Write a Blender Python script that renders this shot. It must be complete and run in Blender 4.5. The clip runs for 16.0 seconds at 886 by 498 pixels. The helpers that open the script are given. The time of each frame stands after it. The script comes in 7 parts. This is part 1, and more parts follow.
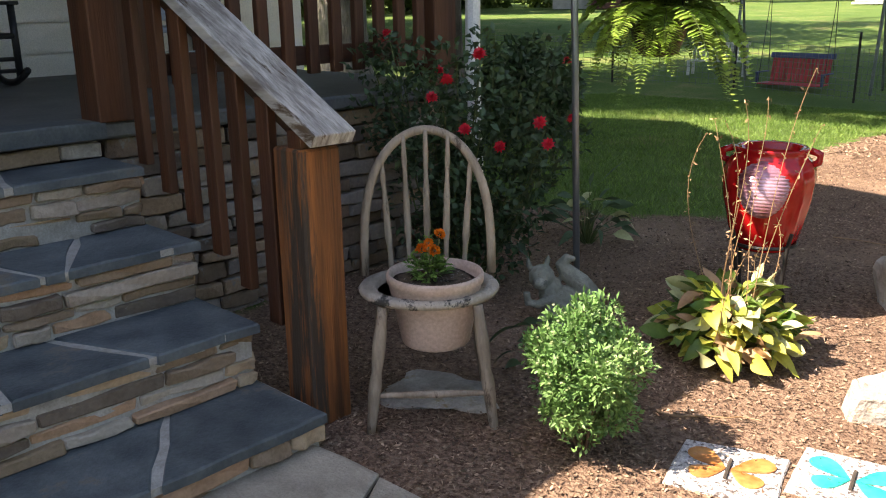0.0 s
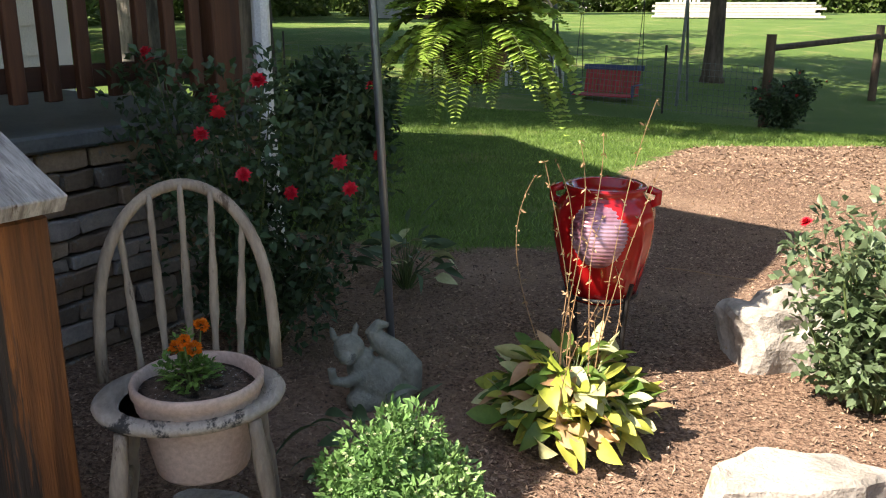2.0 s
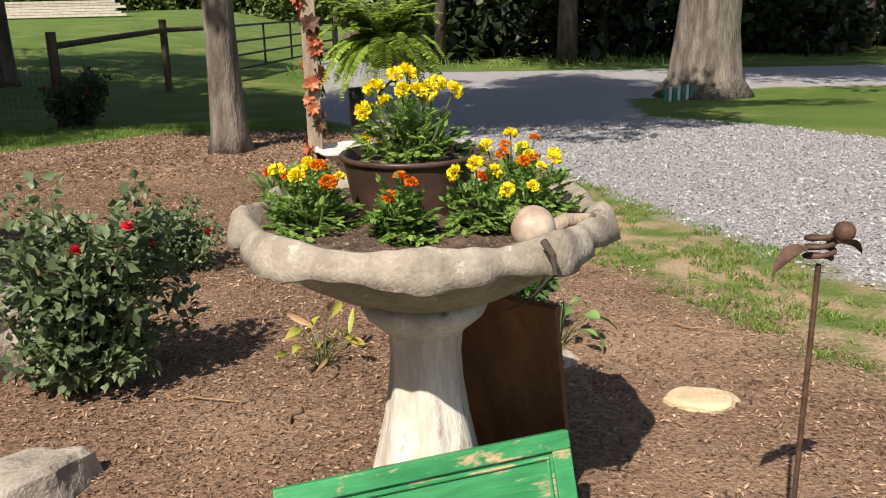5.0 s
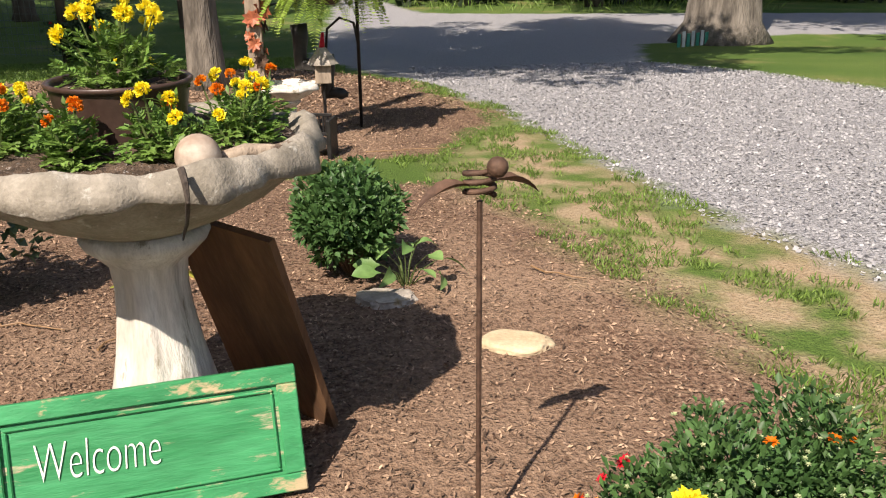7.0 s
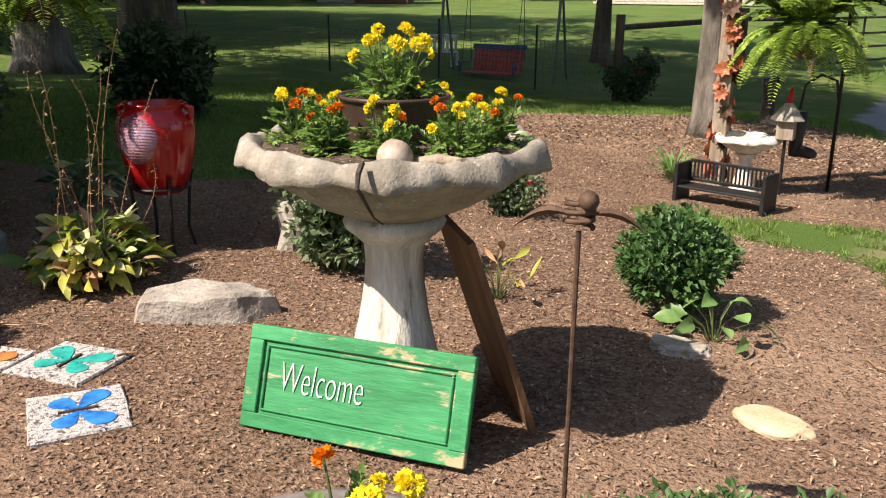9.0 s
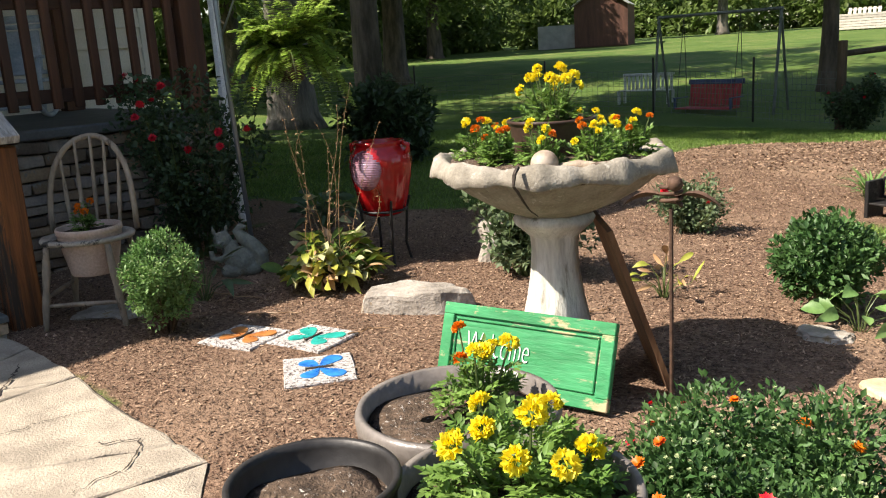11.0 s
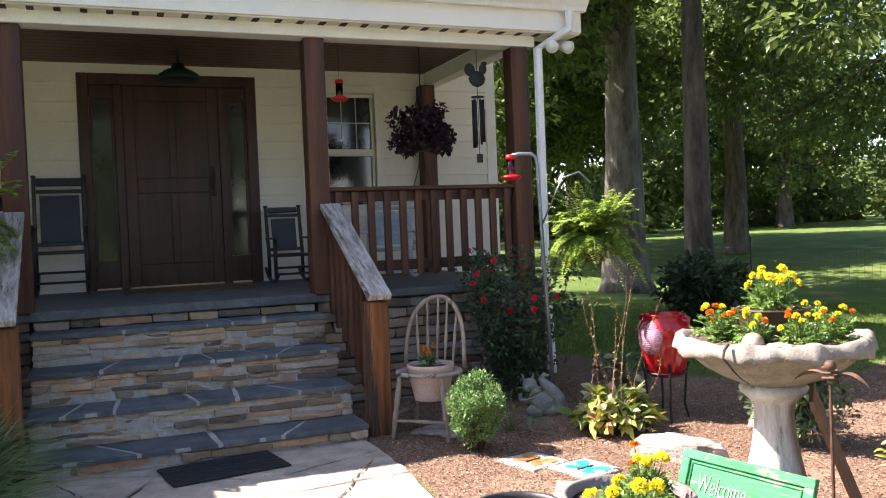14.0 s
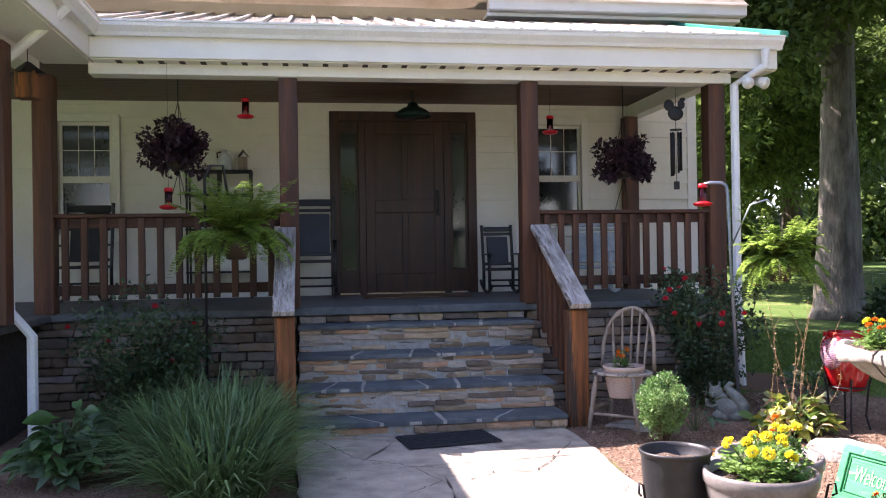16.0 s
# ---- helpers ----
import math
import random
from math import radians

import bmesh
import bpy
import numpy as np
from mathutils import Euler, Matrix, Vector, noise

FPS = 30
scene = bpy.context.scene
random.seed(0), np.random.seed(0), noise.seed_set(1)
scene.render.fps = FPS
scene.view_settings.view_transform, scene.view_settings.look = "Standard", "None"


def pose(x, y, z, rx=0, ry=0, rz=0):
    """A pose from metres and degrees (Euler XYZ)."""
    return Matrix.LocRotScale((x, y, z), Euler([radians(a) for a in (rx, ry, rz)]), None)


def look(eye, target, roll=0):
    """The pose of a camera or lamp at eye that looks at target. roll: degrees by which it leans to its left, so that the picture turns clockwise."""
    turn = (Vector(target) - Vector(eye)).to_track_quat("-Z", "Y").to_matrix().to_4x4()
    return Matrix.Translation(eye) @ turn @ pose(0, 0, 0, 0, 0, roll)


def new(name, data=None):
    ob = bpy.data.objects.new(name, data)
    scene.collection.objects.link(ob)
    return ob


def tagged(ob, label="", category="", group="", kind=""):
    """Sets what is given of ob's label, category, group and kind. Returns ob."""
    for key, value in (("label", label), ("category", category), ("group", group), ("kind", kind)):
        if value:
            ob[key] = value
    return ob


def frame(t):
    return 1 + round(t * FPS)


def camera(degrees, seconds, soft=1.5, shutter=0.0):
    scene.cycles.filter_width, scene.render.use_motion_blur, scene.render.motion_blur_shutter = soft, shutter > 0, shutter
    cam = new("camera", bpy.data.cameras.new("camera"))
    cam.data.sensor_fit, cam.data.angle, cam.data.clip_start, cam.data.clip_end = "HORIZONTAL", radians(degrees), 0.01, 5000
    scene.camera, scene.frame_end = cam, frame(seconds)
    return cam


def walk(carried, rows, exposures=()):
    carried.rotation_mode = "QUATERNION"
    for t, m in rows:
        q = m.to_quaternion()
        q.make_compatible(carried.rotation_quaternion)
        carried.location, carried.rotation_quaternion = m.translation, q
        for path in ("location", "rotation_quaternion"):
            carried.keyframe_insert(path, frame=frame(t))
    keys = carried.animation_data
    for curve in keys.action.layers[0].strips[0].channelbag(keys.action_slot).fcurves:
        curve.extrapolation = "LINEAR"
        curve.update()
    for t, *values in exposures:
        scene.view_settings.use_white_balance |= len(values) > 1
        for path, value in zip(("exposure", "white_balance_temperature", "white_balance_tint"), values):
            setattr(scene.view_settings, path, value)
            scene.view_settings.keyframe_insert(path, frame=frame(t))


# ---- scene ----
cam = camera(54.4, 16.0, 1.1)
PATH = [
    (0, (0.448, 0.592, 1.398), (-0.887, 1.975, 0.845), -0.8),
    (0.5, (0.355, 0.793, 1.416), (-0.927, 2.249, 0.931), -0.7),
    (1, (0.282, 0.975, 1.433), (-0.922, 2.505, 0.977), -0.7),
    (1.5, (0.178, 1.113, 1.434), (-0.934, 2.707, 0.961), -0.6),
    (2, (0.1, 1.202, 1.417), (-0.929, 2.83, 0.879), 0.1),
    (2.5, (0.083, 1.227, 1.411), (-0.825, 2.912, 0.832), 0.6),
    (3, (0.118, 1.275, 1.398), (-0.533, 3.078, 0.826), 0.3),
    (3.5, (0.212, 1.359, 1.386), (-0.049, 3.261, 0.823), 0.2),
    (4, (0.369, 1.404, 1.381), (0.381, 3.333, 0.851), 0.2),
    (4.5, (0.536, 1.389, 1.379), (0.689, 3.313, 0.857), 0.0),
    (5, (0.689, 1.363, 1.363), (1.005, 3.258, 0.81), -1.2),
    (5.2, (0.746, 1.364, 1.363), (1.136, 3.24, 0.791), -1.9),
    (7.3, (1.604, 1.263, 1.313), (1.714, 3.143, 0.639), -0.0),
    (7.5, (1.698, 1.295, 1.313), (1.7, 3.182, 0.651), 0.4),
    (8, (1.939, 1.37, 1.333), (1.575, 3.234, 0.707), 0.2),
    (8.5, (2.195, 1.344, 1.288), (1.445, 3.101, 0.696), 0.9),
    (8.7, (2.268, 1.312, 1.299), (1.409, 3.022, 0.719), 0.8),
    (10.8, (2.88, 0.853, 1.301), (1.546, 2.266, 0.83), -3.0),
    (11, (2.957, 0.808, 1.299), (1.559, 2.165, 0.847), -3.7),
    (11.5, (3.191, 0.721, 1.345), (1.715, 2.017, 0.971), -3.7),
    (12, (3.427, 0.705, 1.376), (1.872, 1.935, 1.114), -2.6),
    (12.5, (3.608, 0.669, 1.416), (1.951, 1.772, 1.227), -2.6),
    (13, (3.719, 0.507, 1.457), (1.99, 1.503, 1.321), -3.1),
    (13.5, (3.855, 0.425, 1.474), (2.071, 1.325, 1.388), -2.9),
    (14, (4.095, 0.42, 1.456), (2.245, 1.176, 1.408), -2.3),
    (14.5, (4.343, 0.361, 1.473), (2.455, 1.019, 1.447), -2.5),
    (15, (4.59, 0.237, 1.458), (2.683, 0.84, 1.431), -2.4),
    (15.5, (4.849, 0.188, 1.423), (2.905, 0.658, 1.425), -1.1),
    (16, (5.102, 0.118, 1.43), (3.125, 0.421, 1.442), -0.9),
]
walk(cam, [(t, look(eye, target, roll)) for t, eye, target, roll in PATH],
     [(0, 1.95, 7500, 17), (1.5, 1.82, 7000, 15), (2.5, 1.48, 7200, 15), (3.5, 1.25, 7200, 14), (5, 0.55, 7200, 15), (8.5, 0.82, 7200, 18), (11.5, 1.1, 7000, 13), (12.5, 1.4, 6900, 21), (13.0, 1.8, 6950, 20), (14.0, 2.05, 6800, 24), (15.0, 1.75, 6700, 28), (15.5, 2.15, 6500, 32), (16, 2.25, 6400, 32)])

# ---- light ----
SUN = Vector((0.48, 0.76, -1.0)).normalized()
world = bpy.data.worlds.new("sky")
scene.world = world
world.use_nodes = True
wn = world.node_tree.nodes
sky = wn.new("ShaderNodeTexSky")
sky.sky_type, sky.sun_disc = "NISHITA", False
sky.sun_elevation = math.asin(-SUN.z)
sky.sun_rotation = math.atan2(-SUN.x, -SUN.y)
sky.altitude, sky.air_density, sky.dust_density, sky.ozone_density = 100, 1.0, 1.0, 1.0
world.node_tree.links.new(sky.outputs[0], wn["Background"].inputs[0])
wn["Background"].inputs[1].default_value = 0.105
sun = new("sun", bpy.data.lights.new("sun", "SUN"))
sun.data.energy, sun.data.angle, sun.data.color = 5.0, radians(0.53), (1.0, 0.95, 0.86)
sun.matrix_world = look((-5, -8, 12), Vector((-5, -8, 12)) + SUN)


# ---- materials ----
def mat(name, c1, c2, scale=8.0, rough=0.75, bump=0.2, fine=90.0, metal=0.0, stretch=(1, 1, 1), vary=0.0, island=0.0,
        spots=None, spot_scale=5.0, spot_at=0.62, trans=0.0, spec=0.4, dist=0.01, pick=None):
    m = bpy.data.materials.new(name)
    m.use_nodes = True
    nt, N = m.node_tree, m.node_tree.nodes
    link, b = nt.links.new, m.node_tree.nodes["Principled BSDF"]
    tc, mp = N.new("ShaderNodeTexCoord"), N.new("ShaderNodeMapping")
    mp.inputs["Scale"].default_value = stretch
    link(tc.outputs["Object"], mp.inputs[0])

    def noise_node(s, detail=5.0, roughness=0.6):
        n = N.new("ShaderNodeTexNoise")
        n.inputs["Scale"].default_value, n.inputs["Detail"].default_value = s, detail
        n.inputs["Roughness"].default_value = roughness
        link(mp.outputs[0], n.inputs["Vector"])
        return n

    def mix(fac, a, c, kind="MIX"):
        x = N.new("ShaderNodeMix")
        x.data_type, x.blend_type = "RGBA", kind
        for sock, val in ((x.inputs["Factor"], fac), (x.inputs["A"], a), (x.inputs["B"], c)):
            if hasattr(val, "is_output"):
                link(val, sock)
            elif isinstance(val, (int, float)):
                sock.default_value = val
            else:
                sock.default_value = (*val, 1)
        return x.outputs["Result"]

    def ramp(sock, lo, hi):
        r = N.new("ShaderNodeMapRange")
        r.inputs["From Min"].default_value, r.inputs["From Max"].default_value = lo, hi
        link(sock, r.inputs["Value"])
        return r.outputs["Result"]

    big, small = noise_node(scale), noise_node(fine, 3.0)
    col = mix(ramp(big.outputs["Fac"], 0.36, 0.64), c1, c2)
    if pick:
        info, cr = N.new("ShaderNodeObjectInfo"), N.new("ShaderNodeValToRGB")
        cr.color_ramp.interpolation = "CONSTANT"
        for k, tone in enumerate(pick):
            el = cr.color_ramp.elements[k] if k < 2 else cr.color_ramp.elements.new(k / len(pick))
            el.position, el.color = k / len(pick), (*tone, 1)
        link(info.outputs["Random"], cr.inputs[0])
        col = mix(0.7, col, cr.outputs[0])
    v = N.new("ShaderNodeHueSaturation")
    link(col, v.inputs["Color"])
    val = N.new("ShaderNodeMath")
    val.operation = "MULTIPLY_ADD"
    link(small.outputs["Fac"], val.inputs[0])
    val.inputs[1].default_value, val.inputs[2].default_value = 0.7, 0.65
    out = val.outputs[0]
    for amount, node, sock in ((vary, "ShaderNodeObjectInfo", "Random"), (island, "ShaderNodeNewGeometry", "Random Per Island")):
        if amount:
            src = N.new(node)
            a = N.new("ShaderNodeMath")
            a.operation = "MULTIPLY_ADD"
            link(src.outputs[sock], a.inputs[0])
            a.inputs[1].default_value, a.inputs[2].default_value = amount, 1 - amount / 2
            p = N.new("ShaderNodeMath")
            p.operation = "MULTIPLY"
            link(out, p.inputs[0])
            link(a.outputs[0], p.inputs[1])
            out = p.outputs[0]
    link(out, v.inputs["Value"])
    col = v.outputs["Color"]
    if spots:
        sp = noise_node(spot_scale, 8.0, 0.7)
        col = mix(ramp(sp.outputs["Fac"], spot_at - 0.03, spot_at + 0.03), col, spots)
    link(col, b.inputs["Base Color"])
    b.inputs["Metallic"].default_value = metal
    b.inputs["Specular IOR Level"].default_value = spec
    rr = N.new("ShaderNodeMapRange")
    rr.inputs["To Min"].default_value, rr.inputs["To Max"].default_value = max(rough - 0.12, 0.03), min(rough + 0.12, 1)
    link(big.outputs["Fac"], rr.inputs["Value"])
    link(rr.outputs["Result"], b.inputs["Roughness"])
    if bump:
        bp = N.new("ShaderNodeBump")
        bp.inputs["Strength"].default_value, bp.inputs["Distance"].default_value = bump, dist
        link(small.outputs["Fac"], bp.inputs["Height"])
        link(bp.outputs[0], b.inputs["Normal"])
    if trans:
        t, add = N.new("ShaderNodeBsdfTranslucent"), N.new("ShaderNodeMixShader")
        link(col, t.inputs["Color"])
        add.inputs[0].default_value = trans
        link(b.outputs[0], add.inputs[1])
        link(t.outputs[0], add.inputs[2])
        link(add.outputs[0], N["Material Output"].inputs["Surface"])
    return m


def leafmat(name, c1, c2, trans=0.3, rough=0.5, island=0.7, spec=0.4):
    return mat(name, c1, c2, 3.0, rough, 0.0, 40, trans=trans, island=island, spec=spec)


def glass(name, tint=(0.9, 0.95, 0.95)):
    m = bpy.data.materials.new(name)
    m.use_nodes = True
    b = m.node_tree.nodes["Principled BSDF"]
    b.inputs["Base Color"].default_value = (*tint, 1)
    b.inputs["Transmission Weight"].default_value, b.inputs["Roughness"].default_value = 1.0, 0.03
    b.inputs["IOR"].default_value = 1.45
    return m


M = {}
STONE_TONES = ((0.42, 0.28, 0.16), (0.17, 0.13, 0.10), (0.54, 0.47, 0.38), (0.28, 0.19, 0.12), (0.48, 0.34, 0.21), (0.32, 0.27, 0.22), (0.36, 0.20, 0.11))
DARK_TONES = ((0.24, 0.17, 0.11), (0.12, 0.10, 0.085), (0.30, 0.26, 0.22), (0.17, 0.12, 0.085), (0.27, 0.19, 0.12), (0.19, 0.175, 0.16))
M["wood_z"] = mat("stained_wood_upright", (0.045, 0.016, 0.009), (0.12, 0.045, 0.02), 9, 0.55, 0.35, 60, stretch=(1, 1, 0.07), vary=0.5)
M["wood_y"] = mat("stained_wood_long", (0.04, 0.015, 0.008), (0.10, 0.038, 0.017), 9, 0.6, 0.35, 60, stretch=(1, 0.07, 1), vary=0.4)
M["wood_x"] = mat("stained_wood_cross", (0.05, 0.022, 0.012), (0.10, 0.045, 0.022), 9, 0.5, 0.3, 60, stretch=(0.07, 1, 1), vary=0.4)
M["wood_post"] = mat("weathered_stained_post", (0.03, 0.016, 0.010), (0.36, 0.125, 0.035), 9, 0.7, 0.7, 70, stretch=(1, 1, 0.07), spots=(0.05, 0.035, 0.025), spot_scale=6, spot_at=0.55)
M["rail_grey"] = mat("weathered_grey_wood", (0.20, 0.17, 0.145), (0.52, 0.48, 0.44), 30, 0.75, 0.9, 120, stretch=(0.07, 1, 0.3), spots=(0.10, 0.065, 0.04), spot_scale=22, spot_at=0.60)
M["door_wood"] = mat("dark_door_wood", (0.028, 0.010, 0.006), (0.065, 0.024, 0.013), 8, 0.4, 0.2, 60, stretch=(1, 1, 0.08))
M["siding"] = mat("cream_vinyl_siding", (0.74, 0.70, 0.60), (0.80, 0.76, 0.67), 2, 0.5, 0.1, 120)
M["trim"] = mat("cream_painted_trim", (0.76, 0.73, 0.66), (0.82, 0.79, 0.72), 3, 0.45, 0.08, 120, spots=(0.62, 0.57, 0.48), spot_scale=2.5, spot_at=0.68)
M["white"] = mat("white_gutter", (0.72, 0.71, 0.68), (0.80, 0.79, 0.76), 3, 0.4, 0.06, 100, spots=(0.55, 0.52, 0.46), spot_scale=4, spot_at=0.67)
M["soffit"] = mat("porch_ceiling_boards", (0.075, 0.04, 0.025), (0.13, 0.07, 0.045), 6, 0.5, 0.2, 60, stretch=(0.08, 1, 1))
M["roof"] = mat("tan_metal_roof", (0.40, 0.35, 0.28), (0.50, 0.45, 0.38), 1.5, 0.45, 0.06, 60, spots=(0.30, 0.24, 0.17), spot_scale=3, spot_at=0.64)
M["green_trim"] = mat("green_metal_trim", (0.02, 0.17, 0.12), (0.03, 0.24, 0.17), 3, 0.4, 0.05, 60)
M["stone"] = mat("stacked_fieldstone", (0.17, 0.125, 0.09), (0.36, 0.29, 0.22), 7, 0.85, 0.7, 55, vary=0.7, spots=(0.46, 0.43, 0.38), spot_scale=6, spot_at=0.66, pick=STONE_TONES)
M["stone_dark"] = mat("stacked_brown_stone", (0.12, 0.085, 0.06), (0.27, 0.20, 0.14), 7, 0.85, 0.7, 55, vary=0.7, spots=(0.20, 0.20, 0.19), spot_scale=5, spot_at=0.62, pick=DARK_TONES)
M["mortar"] = mat("grey_mortar", (0.34, 0.32, 0.28), (0.46, 0.44, 0.40), 20, 0.9, 0.6, 120)
M["joint"] = mat("dark_joint", (0.035, 0.028, 0.022), (0.07, 0.055, 0.045), 20, 0.95, 0.6, 90)
M["bluestone"] = mat("grey_blue_flagstone", (0.06, 0.075, 0.085), (0.125, 0.145, 0.15), 6, 0.6, 0.45, 70, vary=0.35, spots=(0.17, 0.15, 0.12), spot_scale=3, spot_at=0.63)
M["slab"] = mat("porch_floor_slab", (0.085, 0.09, 0.09), (0.14, 0.145, 0.14), 4, 0.65, 0.3, 60)
M["concrete"] = mat("old_path_concrete", (0.29, 0.25, 0.20), (0.46, 0.40, 0.32), 5, 0.9, 0.7, 110, vary=0.15, spots=(0.24, 0.20, 0.16), spot_scale=6, spot_at=0.64)
M["cast"] = mat("cast_concrete", (0.19, 0.17, 0.135), (0.33, 0.30, 0.25), 9, 0.92, 0.8, 110, spots=(0.40, 0.38, 0.33), spot_scale=22, spot_at=0.62, dist=0.004)
M["cast_white"] = mat("whitewashed_cast_concrete", (0.46, 0.43, 0.37), (0.68, 0.66, 0.61), 9, 0.88, 0.4, 90, stretch=(1, 1, 0.18), spots=(0.27, 0.24, 0.18), spot_scale=11, spot_at=0.615)
M["rock"] = mat("pale_limestone_rock", (0.23, 0.205, 0.175), (0.44, 0.40, 0.35), 6, 0.9, 0.8, 60, spots=(0.30, 0.22, 0.12), spot_scale=5, spot_at=0.62)
M["soil"] = mat("dark_potting_soil", (0.04, 0.026, 0.017), (0.14, 0.095, 0.065), 45, 0.95, 1.0, 160, spots=(0.50, 0.47, 0.43), spot_scale=95, spot_at=0.625)
M["bark"] = mat("grey_brown_bark", (0.075, 0.065, 0.053), (0.21, 0.185, 0.155), 5, 0.9, 1.0, 22, stretch=(1, 1, 0.25), dist=0.04)
M["bark_dark"] = mat("dark_bark", (0.05, 0.04, 0.03), (0.15, 0.12, 0.095), 5, 0.9, 1.0, 22, stretch=(1, 1, 0.25), dist=0.04)
M["iron"] = mat("black_iron", (0.012, 0.012, 0.013), (0.03, 0.028, 0.027), 10, 0.5, 0.2, 90, metal=0.3)
M["rust"] = mat("brown_rusted_iron", (0.06, 0.035, 0.025), (0.13, 0.075, 0.05), 20, 0.7, 0.3, 120, metal=0.3)
M["steel"] = mat("grey_steel_pole", (0.20, 0.22, 0.25), (0.28, 0.30, 0.34), 6, 0.35, 0.05, 60, metal=0.7, stretch=(1, 1, 0.2))
M["black_paint"] = mat("black_painted_wood", (0.012, 0.012, 0.013), (0.022, 0.022, 0.022), 5, 0.4, 0.1, 60)
M["red_glaze"] = mat("red_glazed_ceramic", (0.30, 0.006, 0.008), (0.42, 0.012, 0.012), 4, 0.10, 0.03, 20, spec=0.6)
# second colour is the pale sky reflection, painted into the red glaze
M["shell"] = mat("red_glaze_painted_reflection", (0.26, 0.04, 0.06), (0.52, 0.34, 0.42), 6, 0.16, 0.03, 30, spec=0.7, metal=0.4)
M["terracotta"] = mat("beige_plastic_pot", (0.46, 0.33, 0.26), (0.55, 0.42, 0.35), 5, 0.55, 0.1, 80)
M["pot_black"] = mat("black_plastic_pot", (0.018, 0.017, 0.017), (0.035, 0.033, 0.032), 6, 0.45, 0.1, 60)
M["pot_grey"] = mat("grey_glazed_pot", (0.13, 0.115, 0.105), (0.24, 0.215, 0.195), 5, 0.35, 0.15, 60)
M["pot_brown"] = mat("brown_plastic_pot", (0.045, 0.026, 0.02), (0.08, 0.05, 0.04), 5, 0.4, 0.1, 60)
M["old_wood"] = mat("bare_weathered_wood", (0.20, 0.155, 0.115), (0.36, 0.29, 0.22), 16, 0.8, 0.5, 80, stretch=(1, 1, 0.25), spots=(0.10, 0.07, 0.05), spot_scale=12, spot_at=0.62)
M["seat_wood"] = mat("peeling_seat_wood", (0.28, 0.23, 0.18), (0.46, 0.40, 0.33), 12, 0.8, 0.5, 80, stretch=(1, 0.35, 1), spots=(0.05, 0.045, 0.04), spot_scale=12, spot_at=0.57)
M["green_paint"] = mat("worn_green_paint", (0.012, 0.17, 0.055), (0.04, 0.30, 0.12), 9, 0.6, 0.3, 60, stretch=(0.16, 1, 1), spots=(0.42, 0.36, 0.24), spot_scale=13, spot_at=0.60)
M["green_worn"] = mat("rubbed_green_paint", (0.012, 0.18, 0.06), (0.04, 0.30, 0.12), 9, 0.6, 0.4, 60, stretch=(0.25, 1, 0.6), spots=(0.42, 0.34, 0.20), spot_scale=16, spot_at=0.585)
M["chalk"] = mat("white_lettering", (0.80, 0.80, 0.78), (0.86, 0.86, 0.84), 30, 0.7, 0.1, 90)
M["prop_wood"] = mat("rough_brown_board", (0.10, 0.05, 0.025), (0.20, 0.105, 0.05), 8, 0.8, 0.4, 60, stretch=(1, 1, 0.12))
M["statue"] = mat("painted_grey_green_statue", (0.16, 0.165, 0.13), (0.26, 0.265, 0.215), 9, 0.75, 0.7, 70, spots=(0.10, 0.10, 0.08), spot_scale=9, spot_at=0.62)
M["flat_stone"] = mat("tan_stepping_stone", (0.44, 0.35, 0.22), (0.56, 0.46, 0.31), 6, 0.85, 0.3, 70)
M["ball"] = mat("mottled_stone_ball", (0.26, 0.18, 0.13), (0.46, 0.39, 0.32), 9, 0.55, 0.15, 60)
M["fence_wood"] = mat("fence_wood", (0.055, 0.038, 0.026), (0.12, 0.085, 0.06), 8, 0.85, 0.4, 60, stretch=(1, 1, 0.2))
M["wire"] = mat("galvanised_wire", (0.11, 0.13, 0.12), (0.17, 0.19, 0.18), 8, 0.5, 0, 60, metal=0.5)
M["red_wood"] = mat("red_painted_wood", (0.30, 0.022, 0.03), (0.42, 0.04, 0.05), 6, 0.55, 0.1, 60, vary=0.2)
M["blue_wood"] = mat("blue_painted_wood", (0.03, 0.05, 0.12), (0.05, 0.075, 0.17), 6, 0.55, 0.1, 60)
M["white_wood"] = mat("white_weathered_wood", (0.42, 0.45, 0.44), (0.58, 0.60, 0.58), 6, 0.7, 0.2, 60)
M["feeder_red"] = mat("red_plastic", (0.62, 0.012, 0.02), (0.72, 0.02, 0.03), 5, 0.3, 0, 60, trans=0.15)
M["clear"] = glass("clear_plastic")
M["tile_white"] = mat("pebbled_white_tile", (0.36, 0.34, 0.33), (0.60, 0.57, 0.55), 60, 0.8, 0.9, 120, spots=(0.10, 0.08, 0.075), spot_scale=46, spot_at=0.555)
M["wing_orange"] = mat("orange_brown_glass_wing", (0.32, 0.10, 0.025), (0.50, 0.22, 0.07), 14, 0.3, 0.1, 60)
M["wing_teal"] = mat("teal_glass_wing", (0.0, 0.26, 0.22), (0.02, 0.42, 0.36), 14, 0.3, 0.1, 60)
M["wing_blue"] = mat("blue_glass_wing", (0.01, 0.10, 0.40), (0.03, 0.24, 0.62), 14, 0.3, 0.1, 60)
M["rubber"] = mat("black_rubber_mat", (0.012, 0.012, 0.014), (0.022, 0.022, 0.025), 12, 0.6, 0.3, 60)
M["stem"] = leafmat("green_stem", (0.07, 0.11, 0.03), (0.11, 0.14, 0.05), 0.0)
M["dry"] = leafmat("dry_stalk", (0.28, 0.16, 0.08), (0.42, 0.27, 0.14), 0.1)
